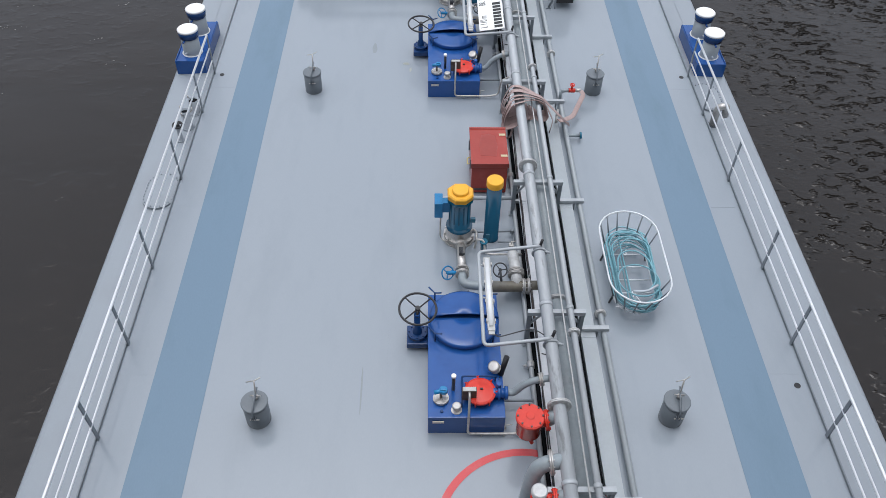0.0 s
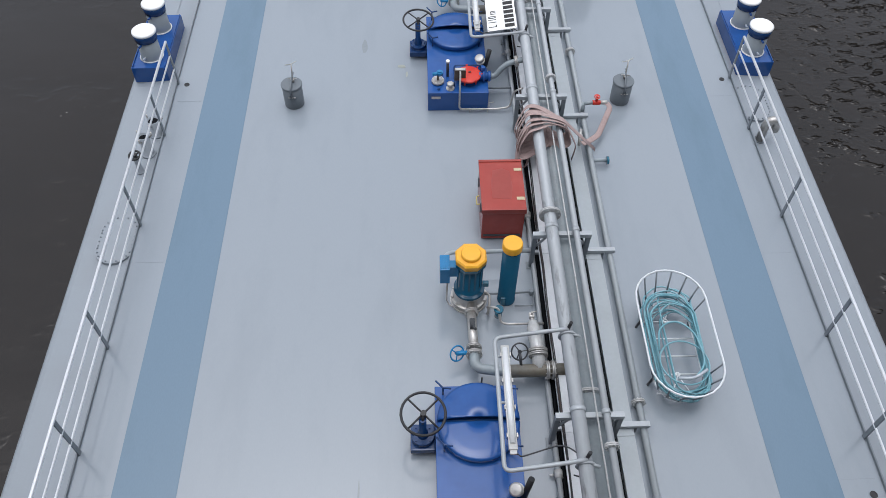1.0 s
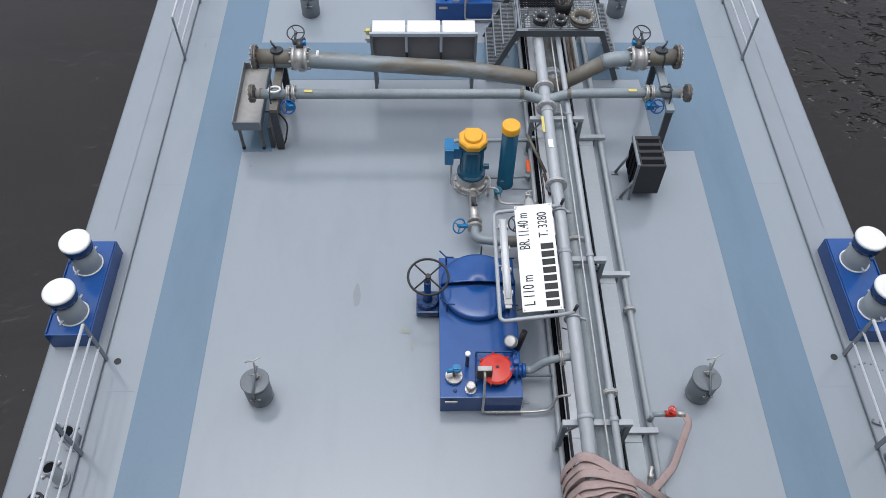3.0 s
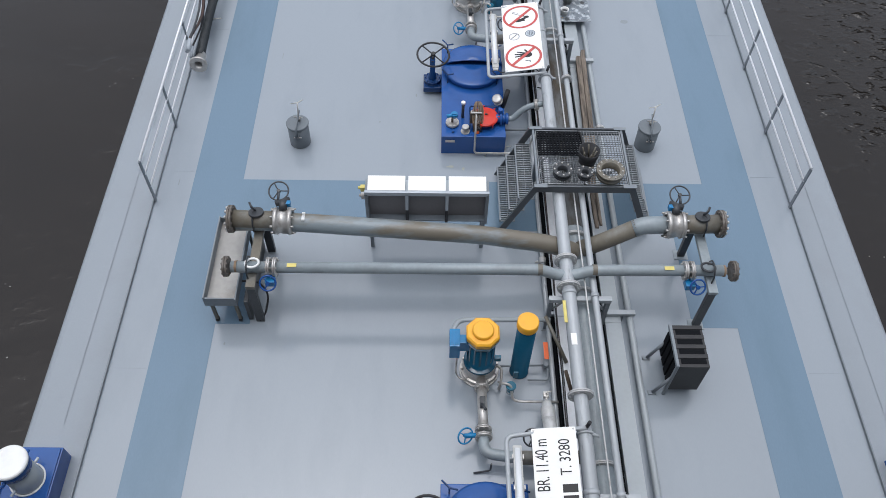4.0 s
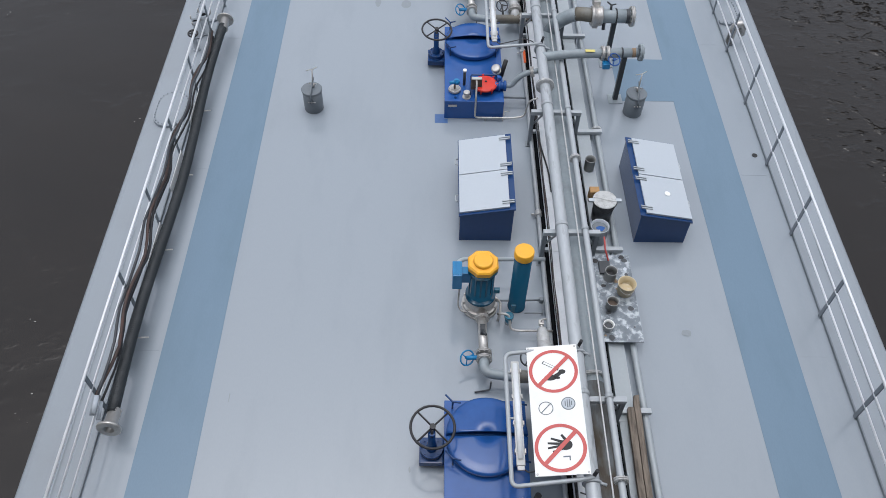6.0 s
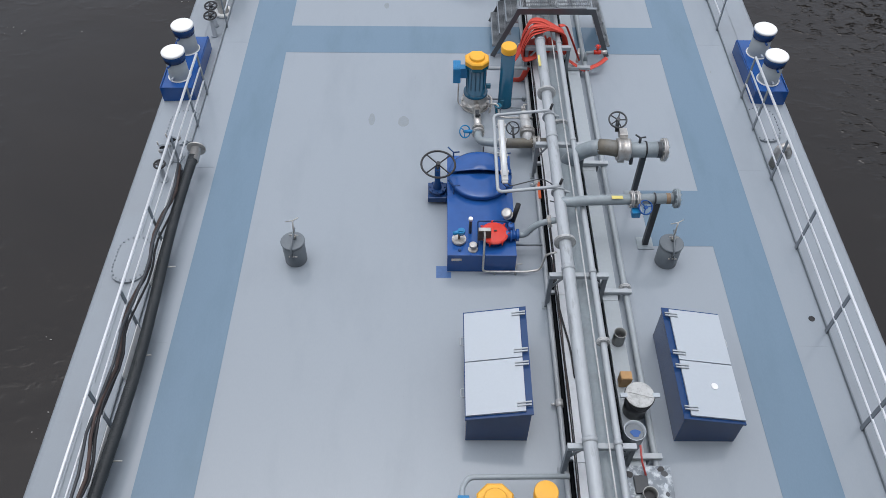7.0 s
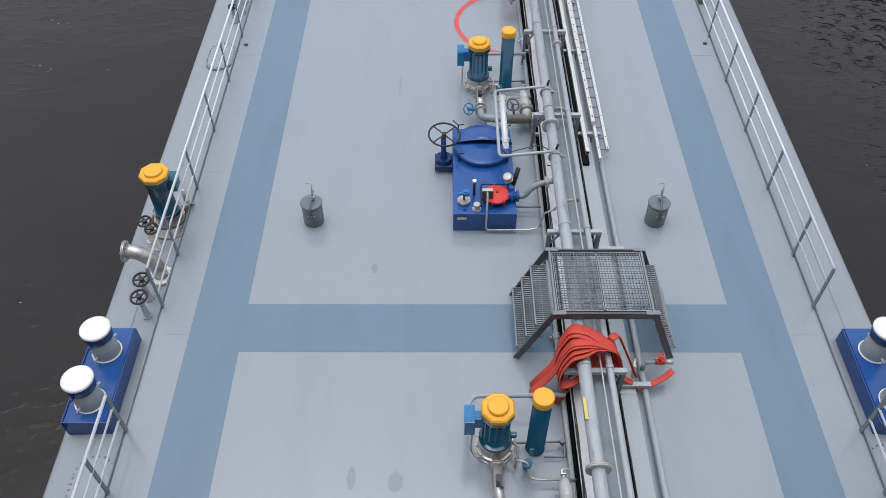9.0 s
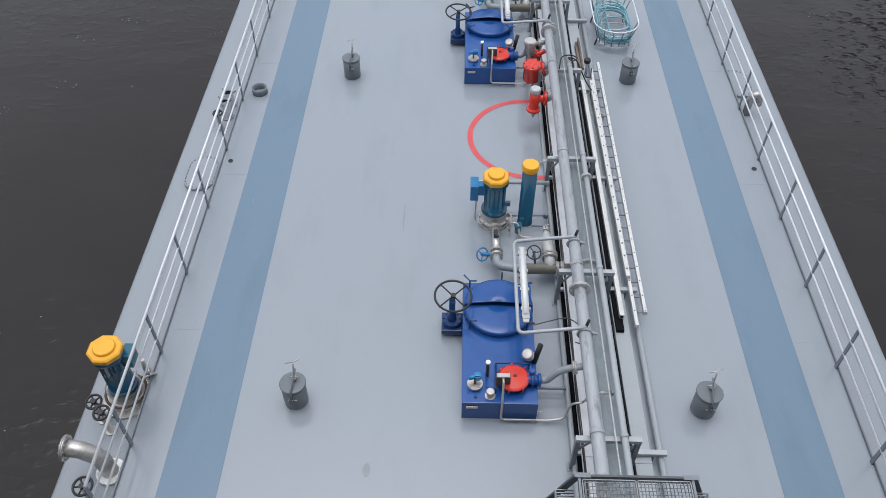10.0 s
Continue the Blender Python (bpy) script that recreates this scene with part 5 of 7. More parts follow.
def cabinet():
    t = thing("tray_cabinet", -0.70, 18.64, 0, "open grey cabinet with three white top panels beside the manifold", "cabinet")
    for k in range(3):
        bm = bmesh.new()
        x = -0.81 + 0.54 * k
        pts = [(x + 0.02, 0.07, 1.23), (x + 0.52, 0.07, 1.23), (x + 0.52, 0.30, 1.26), (x + 0.02, 0.30, 1.26)]
        lo = [bm.verts.new((p[0], p[1], p[2] - 0.03)) for p in pts]
        hi = [bm.verts.new(p) for p in pts]
        bm.faces.new(hi)
        bm.faces.new(lo[::-1])
        for i in range(4):
            bm.faces.new((lo[i], lo[(i + 1) % 4], hi[(i + 1) % 4], hi[i]))
        part("top_panel", bm, WHITE, t, "white top panel")
        bm = bmesh.new()
        add_box(bm, x + 0.022, x + 0.518, 0.15, 0.17, 0.62, 1.2)
        part("back_panel", bm, BACKM, t, "grey-brown recessed panel")
        bm = bmesh.new()
        add_box(bm, x + 0.02, x + 0.52, 0.05, 0.28, 0.60, 0.62)
        part("shelf", bm, POSTM, t)
    bm = bmesh.new()
    add_box(bm, -0.83, 0.83, 0.03, 0.07, 1.16, 1.225, 0.004)
    part("front_rim", bm, PALE, t)
    for k in range(4):
        x = -0.81 + 0.54 * k
        bm = bmesh.new()
        inner = k in (1, 2)
        add_box(bm, x - 0.02, x + 0.02, 0.03, 0.30, 0.86 if inner else 0.58, 1.18, 0.003)
        part("divider", bm, PALE if inner else POSTM, t)
        if inner:
            bm = bmesh.new()
            add_box(bm, x - 0.02, x + 0.02, 0.045, 0.30, 0.58, 0.858, 0.003)
            part("divider_foot", bm, BLACK, t, "black lower half of a divider")
    for x in (-0.78, 0.78):
        for y in (0.06, 0.27):
            bm = bmesh.new()
            add_box(bm, x - 0.025, x + 0.025, y - 0.02, y + 0.02, 0, 0.6, 0.003)
            part("leg", bm, POSTM, t)
    for z, m in ((1.16, TAPE), (1.0, STEEL)):
        bm = bmesh.new()
        add_box(bm, -0.89, -0.83, 0.14, 0.2, z - 0.05, z + 0.03, 0.006)
        add_rod(bm, (-0.92, 0.17, z), (-0.83, 0.17, z), 0.02, 8)
        part("cylinder_valve", bm, m, t)
    return t


cabinet()


# ---- stair platforms over the pipes ----
def tread_grating(x0, x1, y0, y1, z):
    """A stair tread of close cross bars between two flat sides."""
    bm = bmesh.new()
    for a, b in ((x0, x0 + 0.006), ((x0 + x1) / 2 - 0.002, (x0 + x1) / 2 + 0.002), (x1 - 0.006, x1)):
        add_box(bm, a, b, y0, y1, z - 0.03, z)
    n = int((y1 - y0) / 0.034)
    for i in range(n + 1):
        y = y0 + (y1 - y0) * i / n
        add_box(bm, x0, x1, y - 0.005, y + 0.005, z - 0.025, z - 0.001)
    return bm


def grating(x0, x1, y0, y1, z, pitch=0.038):
    bm = bmesh.new()
    for a, b, c, d in ((x0, x0 + 0.012, y0, y1), (x1 - 0.012, x1, y0, y1), (x0, x1, y0, y0 + 0.012), (x0, x1, y1 - 0.012, y1)):
        add_box(bm, a, b, c, d, z - 0.03, z + 0.002)
    n = int((x1 - x0) / pitch)
    for i in range(1, n):
        x = x0 + (x1 - x0) * i / n
        add_box(bm, x - 0.0018, x + 0.0018, y0, y1, z - 0.028, z)
    n = int((y1 - y0) / (pitch * 1.1))
    for i in range(1, n):
        y = y0 + (y1 - y0) * i / n
        add_box(bm, x0, x1, y - 0.002, y + 0.002, z - 0.012, z - 0.001)
    return bm


def platform(y, label):
    t = thing("stair_platform", 0, y, 0, label, "stair platform", "stair platforms")
    top = 1.04
    for yy in (0.0, 1.1):
        for a, b in (((0.36, 0.03), (0.80, top)), ((2.10, top), (2.50, 0.03))):
            bm = bmesh.new()
            d = Vector((b[0] - a[0], b[1] - a[1], 0)).normalized()
            n = Vector((-d.y, d.x, 0)) * 0.045
            quad = [(a[0] - n.x, a[1] - n.y), (b[0] - n.x, b[1] - n.y), (b[0] + n.x, b[1] + n.y), (a[0] + n.x, a[1] + n.y)]
            lo = [bm.verts.new((q[0], yy - 0.012, max(0.0, q[1]))) for q in quad]
            hi = [bm.verts.new((q[0], yy + 0.012, max(0.0, q[1]))) for q in quad]
            bm.faces.new(lo)
            bm.faces.new(hi[::-1])
            for i in range(4):
                bm.faces.new((lo[i], lo[(i + 1) % 4], hi[(i + 1) % 4], hi[i]))
            part("stringer", bm, FRAMEM, t, "dark steel stair stringer")
        bm = bmesh.new()
        add_box(bm, 0.76, 2.14, yy - 0.014, yy + 0.014, top - 0.1, top + 0.022, 0.004)
        part("edge_beam", bm, FRAMEM, t)
        for x in (0.76, 1.98):
            bm = bmesh.new()
            add_box(bm, x, x + 0.18, yy - 0.03, yy + 0.03, top + 0.022, top + 0.028, 0.002)
            part("corner_plate", bm, POSTM, t)
    for x in (0.80, 2.07):
        bm = bmesh.new()
        add_box(bm, x, x + 0.03, 0.02, 1.08, top - 0.05, top + 0.016, 0.003)
        part("side_beam", bm, POSTM, t)
    for a, b in ((0.84, 1.45), (1.46, 2.06)):
        part("grating_panel", grating(a, b, 0.04, 1.06, top + 0.012), GRATE, t)
    for k in range(3):
        z = 0.26 + 0.25 * k
        x = 0.47 + 0.11 * k
        tread = part("tread", tread_grating(x - 0.11, x + 0.10, 0.03, 1.07, z), GRATE, t)
        bm = bmesh.new()
        add_box(bm, x - 0.125, x - 0.105, 0.03, 1.07, z - 0.04, z + 0.006, 0.003)
        part("nosing", bm, POSTM, tread)
        tread = part("tread", tread_grating(2.43 - 0.1 * k - 0.08, 2.43 - 0.1 * k + 0.08, 0.03, 1.07, z), GRATE, t)
        bm = bmesh.new()
        add_box(bm, 2.515 - 0.1 * k, 2.53 - 0.1 * k, 0.03, 1.07, z - 0.04, z + 0.006, 0.003)
        part("nosing", bm, POSTM, tread)
    return t


platform(18.96, "grey grating platform with stairs bridging the pipes")
platform(33.28, "grey grating platform with stairs bridging the pipes")
Z_P = 1.056


def loose_flange(x, y, r, bore, h, bolts, mat):
    t = thing("loose_flange", x, y, Z_P, "loose bolted reducer flange lying on the grating", "flange", "loose flanges")
    bm = bmesh.new()
    add_lathe(bm, (0, 0, 0), (0, 0, 1), [(0, bore), (0, r * 0.92), (0.03, r * 0.92), (0.035, bore + 0.03), (h - 0.03, bore + 0.03), (h - 0.028, r), (h, r), (h, bore), (0, bore)], 28)
    part("body", bm, mat, t)
    for p in circle_points((0, 0, h), (0, 0, 1), r * 0.84, bolts):
        bm = bmesh.new()
        add_rod(bm, p - Vector((0, 0, 0.04)), p + Vector((0, 0, 0.02)), 0.012, 6)
        part("bolt", bm, STEEL, t)
    return t


loose_flange(1.155, 19.18, 0.135, 0.075, 0.10, 8, CHAR)
loose_flange(1.465, 19.15, 0.105, 0.055, 0.09, 6, CHAR)
loose_flange(1.81, 19.17, 0.195, 0.13, 0.12, 12, OLIVE)
BUCKET = thing("bolt_bucket", 1.53, 19.43, Z_P, "dark open bucket full of long bolts on the grating", "bucket")
bm = bmesh.new()
add_lathe(bm, (0, 0, 0), (0, 0, 1), [(0.0, 0), (0, 0.12), (0.22, 0.15), (0.22, 0.142), (0.02, 0.112), (0.02, 0)], 28)
part("pail", bm, BLACK, BUCKET)
for k in range(6):
    a = k * 1.1
    bm = bmesh.new()
    add_rod(bm, (0.05 * math.cos(a), 0.05 * math.sin(a), 0.03), (0.10 * math.cos(a + 0.5), 0.10 * math.sin(a + 0.5), 0.23), 0.011, 6)
    part("bolt", bm, OLIVE, BUCKET)
def pierced_sheet(w, l, nx, ny, thick):
    """One sheet with a grid of square holes through it."""
    bm = bmesh.new()

    def line(n, size):
        step, out = size / n, []
        for k in range(n):
            out += [-size / 2 + step * (k + 0.24), -size / 2 + step * (k + 0.76)]
        return [-size / 2] + out + [size / 2]

    xs, ys = line(nx, w), line(ny, l)
    top = [[bm.verts.new((x, y, thick)) for y in ys] for x in xs]
    low = [[bm.verts.new((x, y, 0)) for y in ys] for x in xs]
    solid_cell = lambda i, k: 0 <= i < len(xs) - 1 and 0 <= k < len(ys) - 1 and not (i % 2 and k % 2)
    for i in range(len(xs) - 1):
        for k in range(len(ys) - 1):
            if not solid_cell(i, k):
                continue
            bm.faces.new((top[i][k], top[i + 1][k], top[i + 1][k + 1], top[i][k + 1]))
            bm.faces.new((low[i][k], low[i][k + 1], low[i + 1][k + 1], low[i + 1][k]))
            for (di, dk), (p, q) in (((-1, 0), ((i, k + 1), (i, k))), ((1, 0), ((i + 1, k), (i + 1, k + 1))), ((0, -1), ((i, k), (i + 1, k))), ((0, 1), ((i + 1, k + 1), (i, k + 1)))):
                if not solid_cell(i + di, k + dk):
                    bm.faces.new((low[p[0]][p[1]], low[q[0]][q[1]], top[q[0]][q[1]], top[p[0]][p[1]]))
    return bm


bm = pierced_sheet(0.64, 0.46, 14, 10, 0.014)
MAT = solid("rubber_mat", bm, DARK, "black perforated rubber mat on the grating", "mat", at=(1.17, 19.76, Z_P))
bm = bmesh.new()
add_tube(bm, [(0.30, -0.20, 0.02), (0.34, 0.0, 0.03), (0.31, 0.21, 0.02)], 0.016, 0.1, 8)
part("curled_edge", bm, BLACK, MAT)


# ---- deck boxes ----
def locker(x0, x1, zl, zr, y0, y1, label, hinge_left):
    t = thing("deck_locker", (x0 + x1) / 2, y0, 0, label, "locker", "deck lockers")
    w = (x1 - x0) / 2

    def slab(bm, a, b, ya, yb, rise0, rise1):
        zz = lambda x: zl + (zr - zl) * (x + w) / (2 * w)
        pts = [(a, ya), (b, ya), (b, yb), (a, yb)]
        lo = [bm.verts.new((x, y, zz(x) + rise0 if rise0 is not None else 0.0)) for x, y in pts]
        hi = [bm.verts.new((x, y, zz(x) + rise1)) for x, y in pts]
        bm.faces.new(lo[::-1])
        bm.faces.new(hi)
        for i in range(4):
            bm.faces.new((lo[i], lo[(i + 1) % 4], hi[(i + 1) % 4], hi[i]))

    n = y1 - y0
    bm = bmesh.new()
    slab(bm, -w, w, 0, n, None, -0.03)
    part("body", bm, NAVY, t, "dark blue steel body")
    bm = bmesh.new()
    slab(bm, -w - 0.02, w + 0.02, -0.02, n + 0.02, -0.035, -0.008)
    part("rim", bm, NAVY, t)
    for ya, yb in ((0.02, n / 2 - 0.008), (n / 2 + 0.008, n - 0.02)):
        bm = bmesh.new()
        a, b = (-w + 0.07, w + 0.01) if hinge_left else (-w - 0.01, w - 0.07)
        slab(bm, a, b, ya, yb, -0.004, 0.026)
        lid = part("lid", bm, PALE, t, "pale grey sheet lid")
        for f in (0.12, 0.88):
            y = ya + (yb - ya) * f
            bm = bmesh.new()
            a, b = (-w + 0.0, -w + 0.17) if hinge_left else (w - 0.17, w - 0.0)
            slab(bm, a, b, y - 0.028, y - 0.01, 0.026, 0.045)
            slab(bm, a, b, y + 0.01, y + 0.028, 0.026, 0.045)
            part("hinge", bm, GALV, lid)
        bm = bmesh.new()
        s = 1 if hinge_left else -1
        y = (ya + yb) / 2
        z = (zr if hinge_left else zl) - 0.08
        add_tube(bm, [(s * (w + 0.0), y - 0.06, z), (s * (w + 0.06), y - 0.06, z), (s * (w + 0.06), y + 0.06, z), (s * (w + 0.0), y + 0.06, z)], 0.009, 0.02, 6)
        part("handle", bm, GALV, lid)
    return t


locker(-0.275, 0.50, 0.585, 0.735, 25.47, 27.0, "blue deck locker with two pale sloping lids", False)
RIGHT_LOCKER = locker(2.35, 3.10, 0.64, 0.50, 25.47, 27.06, "blue deck locker with two pale lids and a round sticker", True)
bm = bmesh.new()
add_disc(bm, (0.08, 0.45, 0.592), (0.18, 0, 1), 0.045, 0.004, 20, 0.001)
part("sticker", bm, WHITE, RIGHT_LOCKER)


def red_box():
    t = thing("fire_box", 0.53, 10.2, 0, "faded red fire box with worn lid and pale catches", "box")
    bm = bmesh.new()
    add_box(bm, -0.30, 0.30, 0.02, 0.93, 0.03, 0.64, 0.012)
    part("body", bm, MAROON, t)
    bm = bmesh.new()
    add_box(bm, -0.315, 0.315, 0.0, 0.96, 0.64, 0.685, 0.012)
    lid = part("lid", bm, MAROON, t)
    bm = bmesh.new()
    add_plate(bm, [(-0.15, 0.22), (0.12, 0.20), (0.15, 0.45), (0.12, 0.74), (0.02, 0.80), (-0.12, 0.76), (-0.16, 0.5)], 0.685, 0.687)
    part("worn_patch", bm, WORN, lid, "worn darker red patch")
    bm = bmesh.new()
    add_box(bm, -0.315, 0.315, 0.925, 0.965, 0.685, 0.70, 0.004)
    part("lid_ridge", bm, MAROON, lid)
    for y in (0.18, 0.74):
        bm = bmesh.new()
        add_box(bm, 0.19, 0.30, y, y + 0.055, 0.685, 0.695, 0.003)
        part("catch", bm, CREAM, t)
    for y in (0.2, 0.7):
        bm = bmesh.new()
        add_box(bm, -0.325, -0.30, y, y + 0.06, 0.40, 0.60, 0.004)
        part("side_latch", bm, POSTM, t)
    bm = bmesh.new()
    add_box(bm, -0.315, 0.315, -0.006, 0.004, 0.60, 0.69, 0.003)
    part("lid_lip", bm, WORN, lid, "worn front lip of the lid")
    bm = bmesh.new()
    add_tube(bm, [(-0.31, 0.40, 0.36), (-0.35, 0.40, 0.34), (-0.35, 0.56, 0.34), (-0.31, 0.56, 0.36)], 0.009, 0.02, 6)
    part("side_handle", bm, TAPE, t, "yellowed side handle")
    bm = bmesh.new()
    add_box(bm, -0.27, 0.27, 0.006, 0.022, 0.10, 0.13, 0.003)
    part("front_rib", bm, CHAR, t)
    for x in (-0.24, 0.24):
        bm = bmesh.new()
        add_box(bm, x - 0.04, x + 0.04, 0.05, 0.9, 0, 0.03)
        part("skid", bm, CHAR, t)
    return t


red_box()


def vent_crate():
    t = thing("louvred_crate", 2.56, 16.38, 0, "dark louvred metal crate on grey legs", "crate")
    bm = bmesh.new()
    add_box(bm, -0.19, 0.19, 0.0, 0.57, 0.14, 0.74, 0.006)
    part("body", bm, BLACK, t)
    for k in range(4):
        bm = bmesh.new()
        y = 0.045 + 0.135 * k
        add_box(bm, -0.15, 0.16, y, y + 0.07, 0.74, 0.746)
        part("slot", bm, DARK, t)
        bm = bmesh.new()
        add_box(bm, -0.19, 0.19, y + 0.075, y + 0.13, 0.735, 0.752, 0.004)
        part("slat", bm, BLACK, t)
        bm = bmesh.new()
        add_box(bm, -0.215, -0.19, y - 0.01, y + 0.09, 0.2, 0.66, 0.004)
        part("side_louvre", bm, DARK, t)
    bm = bmesh.new()
    add_box(bm, -0.225, -0.19, -0.012, 0.58, 0.73, 0.78, 0.005)
    add_box(bm, -0.225, -0.19, -0.012, 0.02, 0.0, 0.74, 0.005)
    part("corner_frame", bm, POSTM, t)
    for y in (0.02, 0.52):
        bm = bmesh.new()
        add_tube(bm, [(-0.2, y, 0.42), (-0.34, y, 0.03)], 0.022, seg=8)
        leg = part("leg", bm, POSTM, t)
        bm = bmesh.new()
        add_box(bm, -0.40, -0.30, y - 0.03, y + 0.03, 0, 0.02)
        part("foot", bm, POSTM, leg)
    return t


vent_crate()


# ---- hose basket ----
def stadium(cx, cy, hw, hl, z, n=12):
    pts = []
    r = hw
    for i in range(n + 1):
        a = math.pi * i / n
        pts.append((cx + r * math.cos(a), cy + hl - r + r * math.sin(a), z))
    for i in range(n + 1):
        a = math.pi + math.pi * i / n
        pts.append((cx + r * math.cos(a), cy - hl + r + r * math.sin(a), z))
    return pts


def hose_basket(y):
    t = thing("hose_basket", 2.60, y, 0, "white tube basket on legs with a slanted rim", "basket", "hose baskets")
    bm = bmesh.new()
    add_tube(bm, stadium(0, 0, 0.455, 0.94, 0.58), 0.0135, seg=8, closed=True)
    part("top_rim", bm, RAILM, t)
    bm = bmesh.new()
    add_tube(bm, stadium(0, 0, 0.32, 0.78, 0.16), 0.014, seg=8, closed=True)
    part("bottom_rim", bm, RAILM, t)
    top, low = stadium(0, 0, 0.455, 0.94, 0.58, 7), stadium(0, 0, 0.32, 0.78, 0.16, 7)
    for k, (a, b) in enumerate(zip(low, top)):
        bm = bmesh.new()
        add_tube(bm, [a, b], 0.012, seg=6)
        part("upright", bm, POSTM, t)
    for k in range(6):
        yy = -0.66 + 0.264 * k
        bm = bmesh.new()
        add_tube(bm, [(-0.315, yy, 0.16), (0.315, yy, 0.16)], 0.012, seg=6)
        part("cross_bar", bm, RAILM, t)
    for s in (-1, 1):
        bm = bmesh.new()
        add_tube(bm, circle_points((0, s * 0.40, 0.17), (0, 0, 1), 0.025, 12), 0.009, seg=6, closed=True)
        add_tube(bm, [(0, s * 0.42, 0.17), (-0.14, s * 0.7, 0.17)], 0.009, seg=6)
        add_tube(bm, [(0, s * 0.42, 0.17), (0.12, s * 0.7, 0.17)], 0.009, seg=6)
        part("hub", bm, RAILM, t)
    for x, yy in ((-0.32, -0.45), (-0.32, 0.42), (0.32, -0.45), (0.32, 0.42)):
        bm = bmesh.new()
        add_tube(bm, [(x, yy, 0.17), (x * 1.12, yy, 0.0)], 0.018, seg=8)
        part("leg", bm, CHAR, t)
    return t


def hose_coil(y):
    t = thing("coiled_hose", 2.60, y, 0.17, "long teal hose coiled loosely in the basket", "hose", "coiled hoses")
    rnd = random.Random(int(y * 10))
    for k in range(15):
        hw, hl = (rnd.uniform(0.285, 0.325) if k % 7 else 0.22), 0.73 + rnd.uniform(-0.12, 0.08)
        cx, cy = 0.335 - hw + rnd.uniform(-0.02, 0.02), -0.80 + hl + rnd.uniform(-0.02, 0.10)
        pts = stadium(cx, cy, hw, hl, 0, 12)
        ph, amp = rnd.uniform(0, 6), rnd.uniform(0.01, 0.03)
        z0 = 0.025 + 0.012 * k
        pts = [(x + 0.012 * math.sin(1.3 * i + ph), yy + 0.012 * math.cos(1.1 * i + ph), z0 + amp * math.sin(i * 0.6 + ph) * 0.6) for i, (x, yy, z) in enumerate(pts)]
        bm = bmesh.new()
        add_tube(bm, pts, 0.0115, seg=6, closed=True)
        part("coil", bm, TEALHOSE, t)
    bm = bmesh.new()
    add_tube(bm, circle_points((0.03, -0.38, 0.26), (0.05, 0, 1), 0.31, 30), 0.0115, seg=6, closed=True)
    part("loose_turn", bm, TEALHOSE, t)
    bm = bmesh.new()
    add_tube(bm, [(-0.25, -0.2, 0.25), (-0.2, 0.15, 0.26), (0.05, 0.25, 0.27), (0.25, 0.05, 0.28), (0.3, -0.4, 0.27), (0.1, -0.62, 0.26), (-0.1, -0.6, 0.27)], 0.013, 0.2, 8)
    part("loose_turn", bm, TEALHOSE, t)
    bm = bmesh.new()
    add_tube(bm, [(-0.1, -0.6, 0.27), (0.1, -0.62, 0.28), (0.28, -0.5, 0.29)], 0.02, 0.1, 8)
    part("hose_end", bm, PALE, t)
    return t


for yy in (8.25, 45.25):
    hose_basket(yy)
    hose_coil(yy)


# ---- red pressure valves on the main pipe ----
def broad_valve(y):
    t = thing("relief_valve", 0.76, y, 0, "squat orange-red relief valve flanged to the main pipe", "valve", "relief valves")
    bm = bmesh.new()
    add_lathe(bm, (0, 0, 0.42), (0, 0, 1), [(0, 0), (0, 0.10), (0.03, 0.155), (0.3, 0.155), (0.32, 0.18), (0.36, 0.18), (0.365, 0.17), (0.375, 0.17), (0.375, 0.06), (0.39, 0.05), (0.39, 0)], 28)
    part("body", bm, RED, t)
    for p in circle_points((0, 0, 0.79), (0, 0, 1), 0.155, 8):
        bm = bmesh.new()
        add_rod(bm, p, p + Vector((0, 0, 0.02)), 0.013, 6)
        part("bolt", bm, CHAR, t)
    bm = bmesh.new()
    add_rod(bm, (0.12, 0, 0.66), (0.24, 0, 0.70), 0.08, 16)
    add_flange(bm, (0.215, 0, 0.69), (1, 0, 0.2), 0.135, 0.02, 8, 0.013)
    part("side_flange", bm, RED, t)
    bm = bmesh.new()
    add_tube(bm, [(0.22, 0, 0.70), (0.38, 0, 0.83)], 0.085, seg=16)
    part("neck", bm, PIPE, t)
    bm = bmesh.new()
    add_rod(bm, (0.02, -0.1, 0.40), (0.05, -0.13, 0.36), 0.025, 8)
    part("drain_plug", bm, RED, t)
    return t


